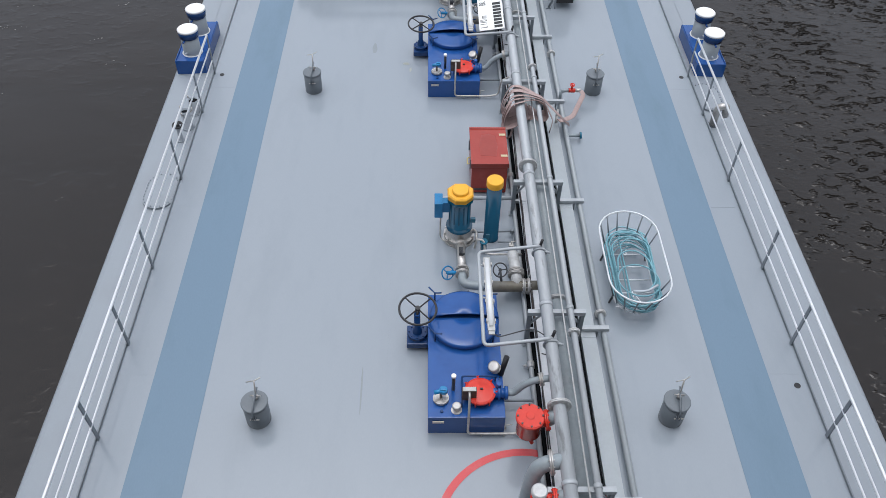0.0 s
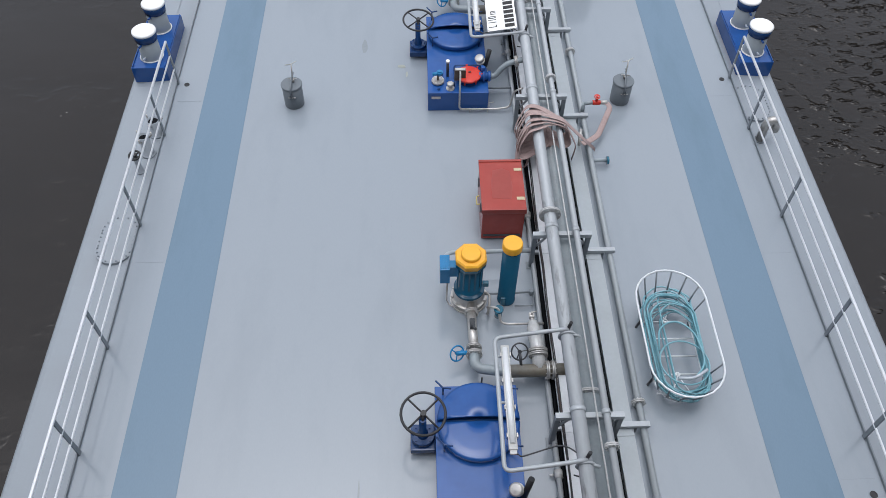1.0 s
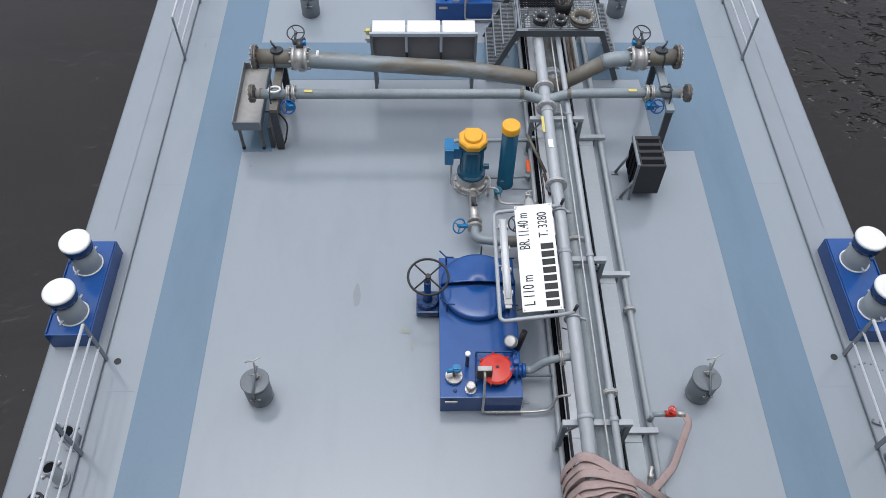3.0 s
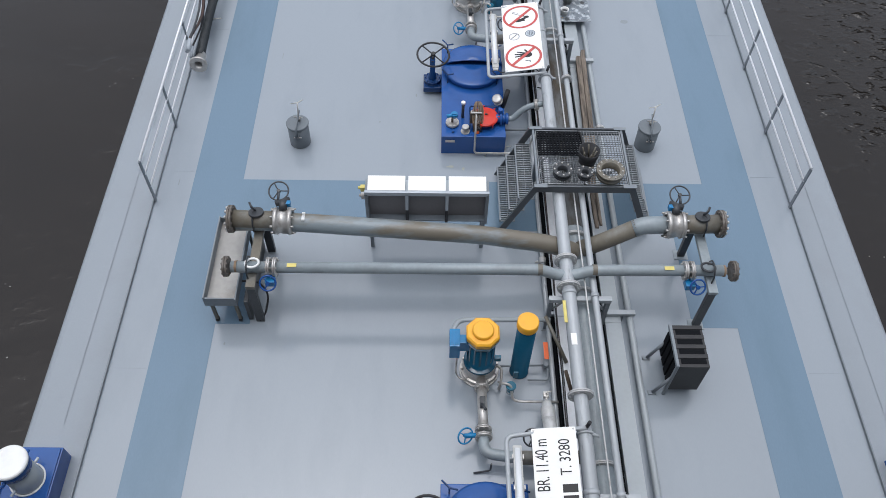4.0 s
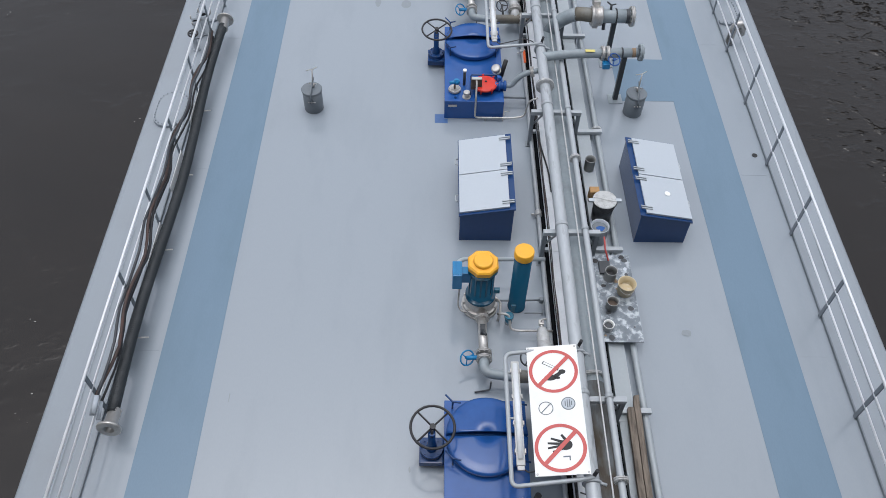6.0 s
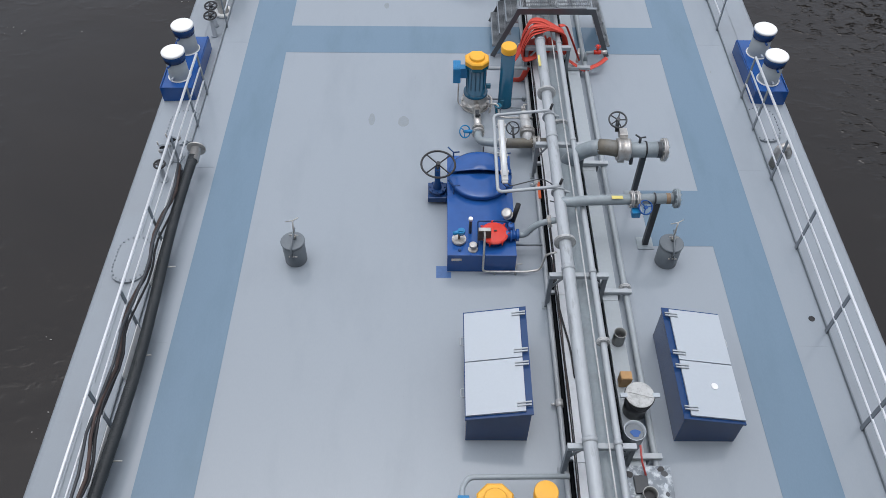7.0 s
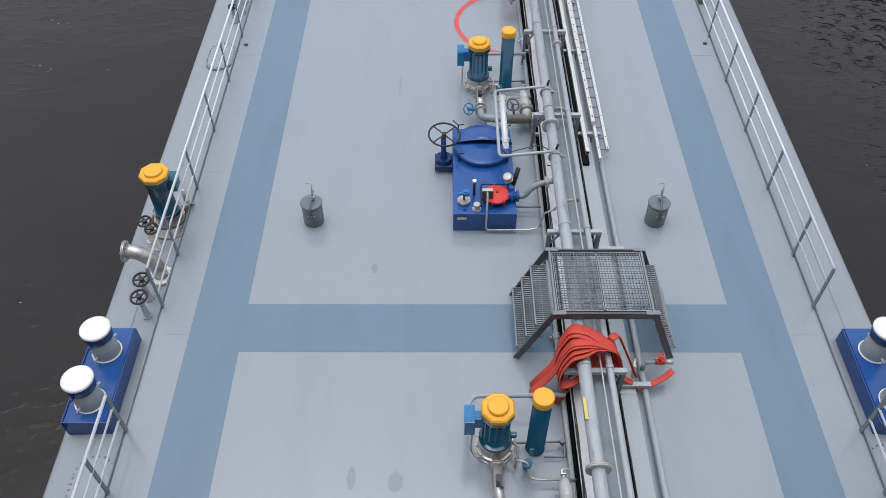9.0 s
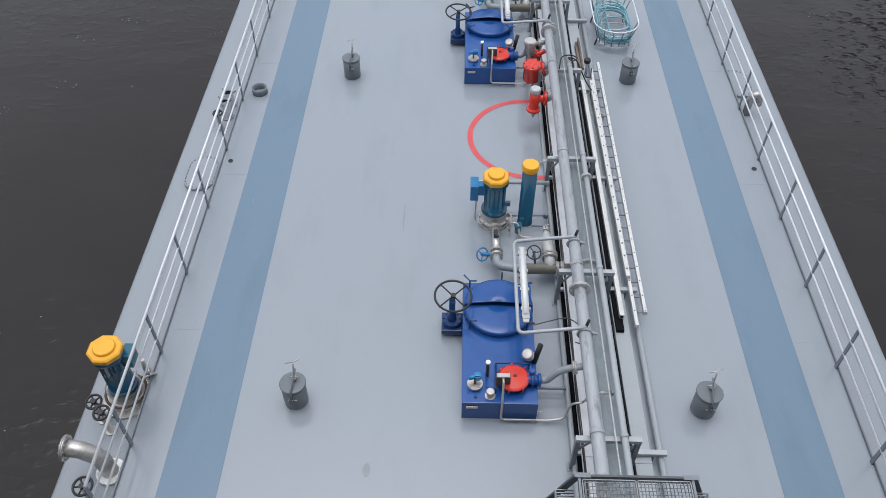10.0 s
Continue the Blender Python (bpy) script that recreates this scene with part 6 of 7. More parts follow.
def tall_valve(y):
    t = thing("vent_valve", 0.76, y, 0, "tall red high-velocity vent valve with a silver top", "valve", "vent valves")
    bm = bmesh.new()
    add_lathe(bm, (0, 0, 0.42), (0, 0, 1), [(0, 0), (0, 0.07), (0.02, 0.13), (0.06, 0.13), (0.06, 0.10), (0.12, 0.085), (0.40, 0.09), (0.40, 0.0)], 24)
    part("body", bm, RED, t)
    bm = bmesh.new()
    add_lathe(bm, (0, 0, 0.82), (0, 0, 1), [(0, 0.085), (0.04, 0.095), (0.08, 0.095), (0.10, 0.08), (0.105, 0)], 24)
    part("top", bm, FLANGEM, t, "bright silver valve top")
    bm = bmesh.new()
    add_lathe(bm, (0, 0, 0.43), (0, 0, -1), [(0, 0.075), (0.05, 0.07), (0.09, 0.045), (0.09, 0.02), (0.15, 0.02), (0.15, 0)], 18)
    part("nozzle", bm, STEEL, t)
    bm = bmesh.new()
    add_rod(bm, (0.05, 0, 0.68), (0.2, 0, 0.70), 0.065, 16)
    add_flange(bm, (0.19, 0, 0.70), (1, 0, 0), 0.125, 0.022, 8, 0.013)
    part("side_flange", bm, RED, t)
    bm = bmesh.new()
    add_tube(bm, [(0.2, 0, 0.70), (0.36, 0.0, 0.80)], 0.08, seg=16)
    part("neck", bm, PIPE, t)
    return t


broad_valve(5.34)
tall_valve(4.30)
broad_valve(42.86)
tall_valve(41.92)
t_elbow = thing("drain_elbow", 0.0, 4.72, 0, "thick grey elbow dropping from the main pipe", "pipe")
bm = bmesh.new()
add_tube(bm, [(1.1, 0, 0.82), (0.80, -0.02, 0.76), (0.72, -0.1, 0.4), (0.72, -0.1, 0.0)], 0.095, 0.24, 18)
part("elbow_pipe", bm, PIPE, t_elbow)
bm = bmesh.new()
add_flange(bm, (0.95, -0.01, 0.79), (1, 0, 0.15), 0.15, 0.022, 10)
part("flange", bm, STEEL, t_elbow)
t_top = thing("flame_arrester", 0.74, 43.42, 0, "silver flame arrester standing beside the main pipe", "vent")
bm = bmesh.new()
add_lathe(bm, (0, 0, 0), (0, 0, 1), [(0, 0), (0, 0.06), (0.62, 0.06), (0.64, 0.1), (0.86, 0.1), (0.89, 0.115), (0.94, 0.11), (0.95, 0)], 22)
part("body", bm, STEEL, t_top)
bm = bmesh.new()
add_rod(bm, (0.05, 0, 0.55), (0.3, 0.0, 0.72), 0.045, 12)
add_flange(bm, (0.17, 0, 0.64), (1, 0, 0.6), 0.09, 0.02, 8)
part("branch", bm, RED, t_top)


# ---- shore branches on one side ----
def shore_branches():
    t = thing("shore_branch", 0, 28.72, 0, "slim grey branch pipe with a blue valve wheel and blind flange", "pipe branch", "shore branches")
    bm = bmesh.new()
    add_tube(bm, [(1.10, 0.06, 0.85), (1.3, 0.04, 0.87), (1.5, 0.0, 0.95), (2.7, 0, 1.0)], 0.076, 0.12, 18)
    part("pipe", bm, PIPE, t)
    for x in (2.12, 2.20):
        bm = bmesh.new()
        add_flange(bm, (x, 0, 0.975), (1, 0, 0), 0.125, 0.022, 8, 0.014)
        part("flange", bm, STEEL, t)
    bm = bmesh.new()
    add_flange(bm, (2.75, 0, 1.0), (1, 0, 0), 0.14, 0.026, 10, 0.014)
    part("blind_flange", bm, PIPE, t)
    bm = bmesh.new()
    add_lathe(bm, (2.60, 0, 0.996), (1, 0, 0.04), [(0, 0.078), (0.06, 0.078)], 18)
    part("rust_band", bm, STRAW, t)
    bm = bmesh.new()
    add_box(bm, 2.12, 2.24, -0.2, -0.08, 0.80, 0.9, 0.012)
    part("valve_gear", bm, AZURE, t)
    bm = bmesh.new()
    handwheel(bm, (2.30, -0.14, 0.96), (0.2, -0.6, 0.8), 0.1, 0.012, 3)
    part("handwheel", bm, BLUE, t)
    bm = bmesh.new()
    add_box(bm, 1.82, 1.98, -0.06, 0.0, 1.045, 1.051, 0.001)
    part("yellow_label", bm, TAPE, t)
    bm = bmesh.new()
    add_box(bm, 2.46, 2.54, -0.04, 0.04, 0.0, 0.92, 0.005)
    leg = part("stand", bm, CHAR, t)
    bm = bmesh.new()
    add_box(bm, 2.38, 2.62, -0.12, 0.12, 0.0, 0.012, 0.003)
    part("foot_plate", bm, PIPE, leg)
    bm = bmesh.new()
    add_tube(bm, [(2.44, 0.085 * math.sin(a) , 0.99 + 0.085 * math.cos(a)) for a in (-2, -1.2, -0.6, 0, 0.6, 1.2, 2)], 0.012, seg=6)
    part("u_bolt", bm, CHAR, t)
    t = thing("shore_branch", 0, 29.70, 0, "thick grey and olive branch pipe with a dark handwheel", "pipe branch", "shore branches")
    bm = bmesh.new()
    add_tube(bm, [(1.36, 0.28, 0.36), (1.42, 0.26, 0.6), (1.62, 0.18, 0.85), (1.82, 0.09, 0.995)], 0.12, 0.2, 20)
    part("riser", bm, PIPE, t)
    bm = bmesh.new()
    add_tube(bm, [(1.80, 0.10, 0.98), (1.90, 0.05, 1.02), (2.1, 0.0, 1.02)], 0.121, 0.2, 20)
    part("bend", bm, OLIVE, t)
    bm = bmesh.new()
    add_tube(bm, [(2.1, 0, 1.02), (2.72, 0, 1.02)], 0.12, seg=20)
    part("pipe", bm, PIPE, t)
    bm = bmesh.new()
    add_lathe(bm, (2.03, 0, 1.02), (1, 0, 0), [(0, 0.12), (0, 0.165), (0.04, 0.17), (0.05, 0.16), (0.14, 0.16), (0.15, 0.17), (0.19, 0.165), (0.19, 0.12)], 24)
    add_box(bm, 2.07, 2.17, -0.06, 0.06, 0.80, 0.9, 0.01)
    add_box(bm, 2.06, 2.18, 0.08, 0.24, 1.12, 1.24, 0.012)
    valve = part("valve", bm, STEEL, t)
    bm = bmesh.new()
    handwheel(bm, (2.03, 0.28, 1.36), (0.0, -0.4, 1), 0.13, 0.014, 5)
    add_rod(bm, (2.03, 0.2, 1.2), (2.03, 0.28, 1.36), 0.03, 8)
    part("handwheel", bm, CHAR, valve)
    bm = bmesh.new()
    add_flange(bm, (2.74, 0, 1.02), (1, 0, 0), 0.175, 0.028, 12, 0.017)
    part("blind_flange", bm, STEEL, t)
    bm = bmesh.new()
    add_lathe(bm, (2.63, 0, 1.02), (1, 0, 0), [(0, 0.123), (0.06, 0.123)], 20)
    part("dark_band", bm, CHAR, t)
    bm = bmesh.new()
    add_rod(bm, (2.36, 0.02, 1.12), (2.36, 0.05, 1.22), 0.022, 8)
    add_tube(bm, [(2.28, 0.05, 1.27), (2.36, 0.05, 1.21), (2.44, 0.06, 1.22)], 0.014, seg=6)
    part("sample_tap", bm, CHAR, t)
    bm = bmesh.new()
    add_rod(bm, (2.27, -0.05, 0.92), (2.27, -0.08, 0.80), 0.03, 8)
    part("drain_nozzle", bm, CHAR, t)
    bm = bmesh.new()
    add_tube(bm, [(2.46, 0.127 * math.sin(a), 1.02 + 0.127 * math.cos(a)) for a in (-2, -1.2, -0.6, 0, 0.6, 1.2, 2)], 0.012, seg=6)
    part("u_bolt", bm, BLACK, t)
    bm = bmesh.new()
    add_box(bm, 2.42, 2.50, -0.04, 0.04, 0.0, 0.92, 0.005)
    leg = part("stand", bm, CHAR, t)
    bm = bmesh.new()
    add_box(bm, 2.34, 2.58, -0.12, 0.12, 0.0, 0.012, 0.003)
    part("foot_plate", bm, PIPE, leg)


shore_branches()


# ---- ladder and timber on the rack ----
def ladder(x, y, z, width, length, label, rungs):
    t = thing("ladder", x, y, z, label, "ladder", "ladders")
    for s in (-1, 1):
        bm = bmesh.new()
        add_box(bm, s * width / 2 - 0.024, s * width / 2 + 0.024, 0.12 * s, length + 0.12 * s, 0, 0.075, 0.004)
        side = part("side_rail", bm, ALU, t)
        for k in range(rungs):
            bm = bmesh.new()
            yy = length * (k + 0.5) / rungs
            add_disc(bm, (s * width / 2, yy, 0.075), (0, 0, 1), 0.011, 0.002, 8, 0.0005)
            part("rivet", bm, CHAR, side)
    for k in range(rungs):
        yy = length * (k + 0.5) / rungs
        bm = bmesh.new()
        add_tube(bm, [(-width / 2, yy, 0.037), (width / 2, yy, 0.037)], 0.014, seg=8)
        part("rung", bm, POSTM, t)
    return t


ladder(2.075, 37.25, 0.212, 0.155, 6.35, "long worn aluminium ladder lying along the pipe rack", 22)
t_edge = thing("ladder", 1.975, 38.0, 0.2885, "second aluminium ladder lying on edge on the first one", "ladder", "ladders", 0.5)
bm = bmesh.new()
add_box(bm, -0.032, 0.032, 0, 5.0, 0.0, 0.075, 0.004)
edge_rail = part("side_rail", bm, ALU, t_edge)
for k in range(19):
    bm = bmesh.new()
    add_box(bm, -0.012, 0.012, 0.13 + 0.262 * k, 0.16 + 0.262 * k, 0.075, 0.0765)
    part("rung_socket", bm, BLACK, edge_rail)
t_tube = thing("alloy_beam", 1.805, 37.3, 0.2105, "long pale aluminium box beam lying on the pipe supports", "beam", "", 0.2)
bm = bmesh.new()
add_box(bm, -0.034, 0.034, 0, 5.8, 0.0, 0.08, 0.005)
tube = part("box_section", bm, ALU, t_tube)
bm = bmesh.new()
add_box(bm, -0.022, 0.022, -0.002, 0.0, 0.016, 0.064)
part("open_end", bm, BLACK, tube)
# A long, low black strip covers this stretch of the tray.
bm = bmesh.new()
add_box(bm, -0.07, 0.04, 0.0, 6.1, 0.0, 0.06, 0.006)
solid("black_strip", bm, DARK, "long black strip lying on the cable tray", "rubber strip", at=(1.788, 37.1, 0.1365))


def timber(x, y, z, length, w, h, label, rz=0, mat=None):
    t = thing("timber_plank", x, y, z, label, "plank", "timber planks", rz)
    rnd = random.Random(int(y * 10))
    n = max(6, int(length / 0.12))
    for k in range(2):
        bm = bmesh.new()
        rows = []
        a, b = ((k - 1) * w * 0.5 + 0.006, k * w * 0.5 - 0.004) if k else (-w * 0.5, -0.002)
        for i in range(n + 1):
            yy = 0.05 * k + (length - 0.12 * (1 - k)) * i / n
            e0, e1, lift = rnd.uniform(-0.004, 0.003), rnd.uniform(-0.002, 0.002), rnd.uniform(-0.005, 0.003) - 0.006 * k
            if i in (0, n):
                e0 += 0.012
            rows.append([bm.verts.new(p) for p in ((a + e0, yy, 0), (b + e1, yy, 0), (b + e1, yy + rnd.uniform(-0.01, 0.01), h + lift - 0.006), ((a + b) / 2, yy, h + lift), (a + e0 + 0.006, yy, h + lift - 0.008))])
        for p, q in zip(rows, rows[1:]):
            for i in range(5):
                bm.faces.new((p[i], p[(i + 1) % 5], q[(i + 1) % 5], q[i]))
        bm.faces.new(rows[0][::-1])
        bm.faces.new(rows[-1])
        part("board", bm, mat or WOOD, t)
    return t


timber(1.82, 20.25, 0.212, 2.45, 0.17, 0.06, "weathered grey timber planks lying on the cable tray", -1.5)
timber(1.80, 18.95, 0.137, 1.2, 0.12, 0.04, "weathered grey timber planks lying on the cable tray")
timber(1.83, 43.6, 0.137, 1.1, 0.12, 0.06, "weathered grey timber plank beside the hose basket")
for x0, y0, x1, y1, m, lab in ((0.84, 17.2, 1.10, 16.66, OLIVE, "rusty loose angle iron leaning at the rack"), (1.03, 16.42, 1.13, 16.22, RUST, "rusty loose angle iron leaning at the rack")):
    tt = thing("angle_iron", 0, 0, 0, lab, "angle iron", "loose irons")
    bm = bmesh.new()
    add_tube(bm, [(x0, y0, 0.55), (x1, y1, 0.30)], 0.026, seg=4)
    part("bar", bm, m, tt)
for x, y, z, m, w, n in ((1.40, 17.0, 0.475, ORANGE, 0.03, 0.42), (0.87, 16.9, 0.18, ORANGE, 0.03, 0.25), (1.03, 17.05, 0.91, TAPE, 0.02, 0.32), (1.05, 31.95, 0.935, TAPE, 0.02, 0.3), (1.30, 31.7, 0.475, SIGNRED, 0.025, 0.3), (0.962, 29.71, 0.1205, ORANGE, 0.022, 0.36)):
    bm = bmesh.new()
    add_box(bm, -w, w, -n / 2, n / 2, 0, 0.006, 0.002)
    solid("pipe_label", bm, m, "narrow coloured flow label on a deck pipe", "label", "pipe labels", at=(x, y, z))
bm = bmesh.new()
add_box(bm, -0.035, 0.035, -0.08, 0.08, 0, 0.004, 0.001)
solid("white_pipe_label", bm, WHITE, "small white label on the main pipe", "label", at=(1.10, 16.65, 0.932))


# ---- paint pots on a splashed board ----
t_board = thing("paint_board", 1.90, 24.3, 0.212, "paint-splashed metal board laid on the cable tray", "board")
bm = bmesh.new()
add_box(bm, -0.27, 0.27, -0.74, 0.74, 0, 0.012, 0.003)
part("sheet", bm, SPLAT, t_board)
rnd = random.Random(4)
for k in range(26):
    bm = bmesh.new()
    x, y, r = rnd.uniform(-0.24, 0.24), rnd.uniform(-0.7, 0.7), rnd.uniform(0.012, 0.05)
    add_plate(bm, [(x + r * (0.7 + 0.5 * rnd.random()) * math.cos(a * 0.7854), y + r * (0.7 + 0.5 * rnd.random()) * math.sin(a * 0.7854)) for a in range(8)], 0.012, 0.0135 + 0.0001 * k)
    part("paint_splash", bm, (DRUM, CHAR, PALE, BLACK, CHAR, STRAW)[k % 6], t_board)


def pot(name, x, y, z, r, h, mat, inside, label, flare=1.0, handle=False):
    t = thing(name, x, y, z, label, "paint pot", "paint pots")
    bm = bmesh.new()
    add_lathe(bm, (0, 0, 0), (0, 0, 1), [(0, 0), (0, r), (h, r * flare), (h + 0.006, r * flare + 0.004), (h + 0.006, r * flare - 0.004), (0.6 * h, r * 0.93), (0.02, r * 0.9)], 26)
    part("tin", bm, mat, t)
    bm = bmesh.new()
    add_disc(bm, (0, 0, 0.03), (0, 0, 1), r * 0.9, (0.8 if inside == AZURE else 0.25) * h, 24)
    part("paint", bm, DRUM if inside == AZURE else inside, t)
    if inside == AZURE:
        bm = bmesh.new()
        add_plate(bm, [(0.01 + 0.06 * (1 + 0.25 * math.sin(3 * a)) * math.cos(a), -0.02 + 0.05 * math.sin(a)) for a in [0.5236 * i for i in range(12)]], 0.8 * h + 0.03, 0.8 * h + 0.034)
        part("paint_patch", bm, BLUE, t, "blue paint patch")
    if handle:
        bm = bmesh.new()
        add_tube(bm, [(-r * flare, 0, h * 0.9), (-r * 0.8, -r * 1.1, h * 0.75), (0, -r * 1.45, h * 0.62), (r * 0.8, -r * 1.1, h * 0.75), (r * flare, 0, h * 0.9)], 0.004, 0.05, 6)
        part("wire_handle", bm, STEEL, t)
    return t


ZB = 0.2265
pot("paint_tin", 1.84, 24.62, ZB, 0.085, 0.17, TIN, BLACK, "open tin with dark paint on the splashed board")
pot("paint_bucket", 2.02, 24.38, ZB, 0.105, 0.2, CREAM, CREAM, "cream plastic bucket with dried paint on the board", 1.2, True)
pot("paint_tin", 1.80, 24.12, ZB, 0.08, 0.14, TIN, RUST, "open tin with brown paint on the splashed board")
pot("paint_cup", 1.71, 23.78, ZB, 0.065, 0.09, WHITE, CHAR, "small white cup on the splashed board", 1.1)
pot("steel_can", 1.81, 26.86, 0.1365, 0.082, 0.22, TIN, BLACK, "empty steel can standing on the cable tray")
pot("paint_bucket", 1.76, 25.38, 0.1365, 0.125, 0.33, PALE, AZURE, "grey bucket with blue paint on its lid", 1.05)
t_drum = thing("lidded_bucket", 1.87, 25.82, 0.1365, "dark bucket with a white strapped lid on the tray", "bucket", "paint pots")
bm = bmesh.new()
add_lathe(bm, (0, 0, 0), (0, 0, 1), [(0, 0), (0, 0.14), (0.40, 0.165), (0.40, 0)], 28)
part("pail", bm, CHAR, t_drum)
bm = bmesh.new()
add_lathe(bm, (0, 0, 0.40), (0, 0, 1), [(0, 0.16), (0, 0.178), (0.02, 0.178), (0.025, 0.16), (0.025, 0)], 28)
part("lid", bm, LIDM, t_drum, "scuffed pale lid")
bm = bmesh.new()
add_tube(bm, circle_points((0, 0, 0.40), (0, 0, 1), 0.18, 28), 0.009, seg=6, closed=True)
part("lid_ring", bm, BLACK, t_drum, "black clamp ring")
for a, w in ((-15, 0.012), (72, 0.006)):
    bm = bmesh.new()
    add_box(bm, -0.165, 0.165, -w, w, 0.425, 0.432, 0.002)
    part("lid_strap", bm, LIDM, t_drum).rotation_euler = (0, 0, radians(a))
for sx in (-1, 1):
    bm = bmesh.new()
    add_box(bm, sx * 0.20 - 0.045, sx * 0.20 + 0.045, -0.04, 0.02, 0.395, 0.43, 0.01)
    part("lid_tab", bm, PALE, t_drum)
bm = bmesh.new()
add_tube(bm, [(-0.17, 0, 0.39), (-0.13, -0.13, 0.34), (0, -0.20, 0.30), (0.13, -0.13, 0.34), (0.17, 0, 0.39)], 0.006, 0.06, 6)
part("bail", bm, BLACK, t_drum)
t_can = thing("jerry_can", 1.80, 26.22, 0.1365, "small brown can with a brass lid on the tray", "can")
bm = bmesh.new()
add_box(bm, -0.075, 0.075, -0.06, 0.06, 0, 0.2, 0.01)
part("can_body", bm, BRASS, t_can)
bm = bmesh.new()
add_box(bm, -0.07, 0.07, -0.055, 0.055, 0.2, 0.212, 0.004)
part("lid", bm, BRASS, t_can)
t_brush = thing("paint_roller", 1.80, 25.0, 0.2265, "red-handled paint roller lying beside the bucket", "paint roller")
bm = bmesh.new()
add_tube(bm, [(0.0, 0.2, 0.22), (0.02, 0.05, 0.1), (0.06, -0.1, 0.02)], 0.013, seg=8)
part("handle", bm, SIGNRED, t_brush)
bm = bmesh.new()
add_box(bm, -0.09, 0.07, -0.32, -0.1, 0.0, 0.04, 0.01)
part("paint_pan", bm, CHAR, t_brush)


# ---- mop hung over the third hatch's gauge box ----
t_mop = thing("mop_head", 0.06, HATCH_Y[2] + 0.34, 0.748, "brown stringy mop head draped over the gauge box", "mop")
rnd = random.Random(9)
for k in range(40):
    a = rnd.uniform(-0.085, 0.10)
    bm = bmesh.new()
    end = -0.30 + rnd.uniform(-0.10, 0.12)
    add_tube(bm, [(a * 0.4, 0.07, -0.02), (a * 0.7, -0.02, 0.02 + rnd.uniform(0, 0.02)), (a + rnd.uniform(-0.03, 0.03), -0.12, -0.08), (a * 0.5 + rnd.uniform(-0.05, 0.05), -0.19, -0.2), (a * 0.6 + rnd.uniform(-0.03, 0.03), -0.24, end)], 0.0065, 0.05, 5)
    part("strand", bm, (STRAW, STRAW, TIN, BROWNHOSE)[k % 4], t_mop)
bm = bmesh.new()
add_lathe(bm, (0.0, -0.25, -0.36), (0, -0.3, -1), [(-0.03, 0.02), (0, 0.028), (0.05, 0.03), (0.055, 0)], 12)
part("tassel_end", bm, ORANGE, t_mop, "orange plastic end")


# ---- hoses wrapped round the rack ----
def wrapped_hose(name, x, y, mat, label, loops, width, tails, spread, seed):
    t = thing(name, 0, y, 0, label, "hose", "wrapped hoses")
    rnd = random.Random(seed)
    for k in range(loops):
        f = k / max(1, loops - 1) - 0.5
        ya, yb = f * spread + rnd.uniform(-0.03, 0.03), f * spread * 0.35 + rnd.uniform(-0.05, 0.05)
        up = 0.010 * (k % 4) + rnd.uniform(0, 0.006)
        mid = (ya + yb) / 2 + rnd.uniform(-0.03, 0.03)
        pts = [(1.30, mid, 0.60), (0.98, ya - 0.10, 0.52), (0.84 - 0.015 * (k % 3), ya - 0.12, 0.50), (0.86, ya - 0.05, 0.70), (0.98, ya, 0.925 + up), (1.11, ya * 0.9 + yb * 0.1, 0.952 + up),
               (1.24, mid + 0.02, 0.93 + up), (1.44, yb, 0.88 + up), (1.56, yb - 0.02, 0.83 + up), (1.64, yb - 0.06, 0.55), (1.5, yb - 0.04, 0.50), (1.30, mid, 0.58)]
        bm = bmesh.new()
        add_tube(bm, pts, width, 0.09, 10, flat=0.13)
        part("turn", bm, mat, t)
    for pts, w in tails:
        bm = bmesh.new()
        add_tube(bm, pts, w, 0.08, 10, flat=0.16)
        part("tail", bm, mat, t)
    return t


wrapped_hose("fire_hose", 0, 11.78, HOSE, "faded pink flat hose wound round the deck pipes", 6, 0.062,
             [([(1.30, 0.06, 0.93), (1.52, 0.03, 0.87), (1.78, 0.0, 0.60), (2.08, -0.03, 0.30)], 0.046),
              ([(1.44, -0.10, 0.89), (1.60, -0.12, 0.80), (1.76, -0.10, 0.45), (1.70, -0.2, 0.25)], 0.042),
              ([(2.42, 1.00, 0.33), (2.47, 0.92, 0.30), (2.22, 0.42, 0.16), (2.02, 0.22, 0.22), (1.90, 0.10, 0.30)], 0.046),
              ([(0.95, -0.18, 0.92), (0.84, -0.24, 0.55), (0.82, -0.36, 0.28), (0.97, -0.38, 0.26), (1.02, -0.30, 0.5)], 0.042)], 0.50, 3)
wrapped_hose("fire_hose", 0, 32.89, REDHOSE, "bright red flat hose wound round the deck pipes", 7, 0.098,
             [([(1.1, -0.05, 0.97), (0.92, -0.1, 0.75), (0.72, -0.15, 0.35), (0.50, -0.2, 0.06), (0.60, -0.32, 0.03), (0.86, -0.34, 0.05), (0.95, -0.3, 0.3)], 0.055),
              ([(1.1, 0.06, 0.98), (0.92, 0.05, 0.8), (0.75, -0.02, 0.4), (0.52, -0.1, 0.09)], 0.055),
              ([(1.5, 0.1, 0.9), (1.62, 0.22, 0.85), (1.78, 0.05, 0.55), (1.9, -0.1, 0.3)], 0.05),
              ([(1.72, -0.1, 0.3), (2.0, -0.16, 0.12), (2.3, -0.05, 0.2), (2.42, 0.02, 0.28)], 0.045)], 0.42, 5)


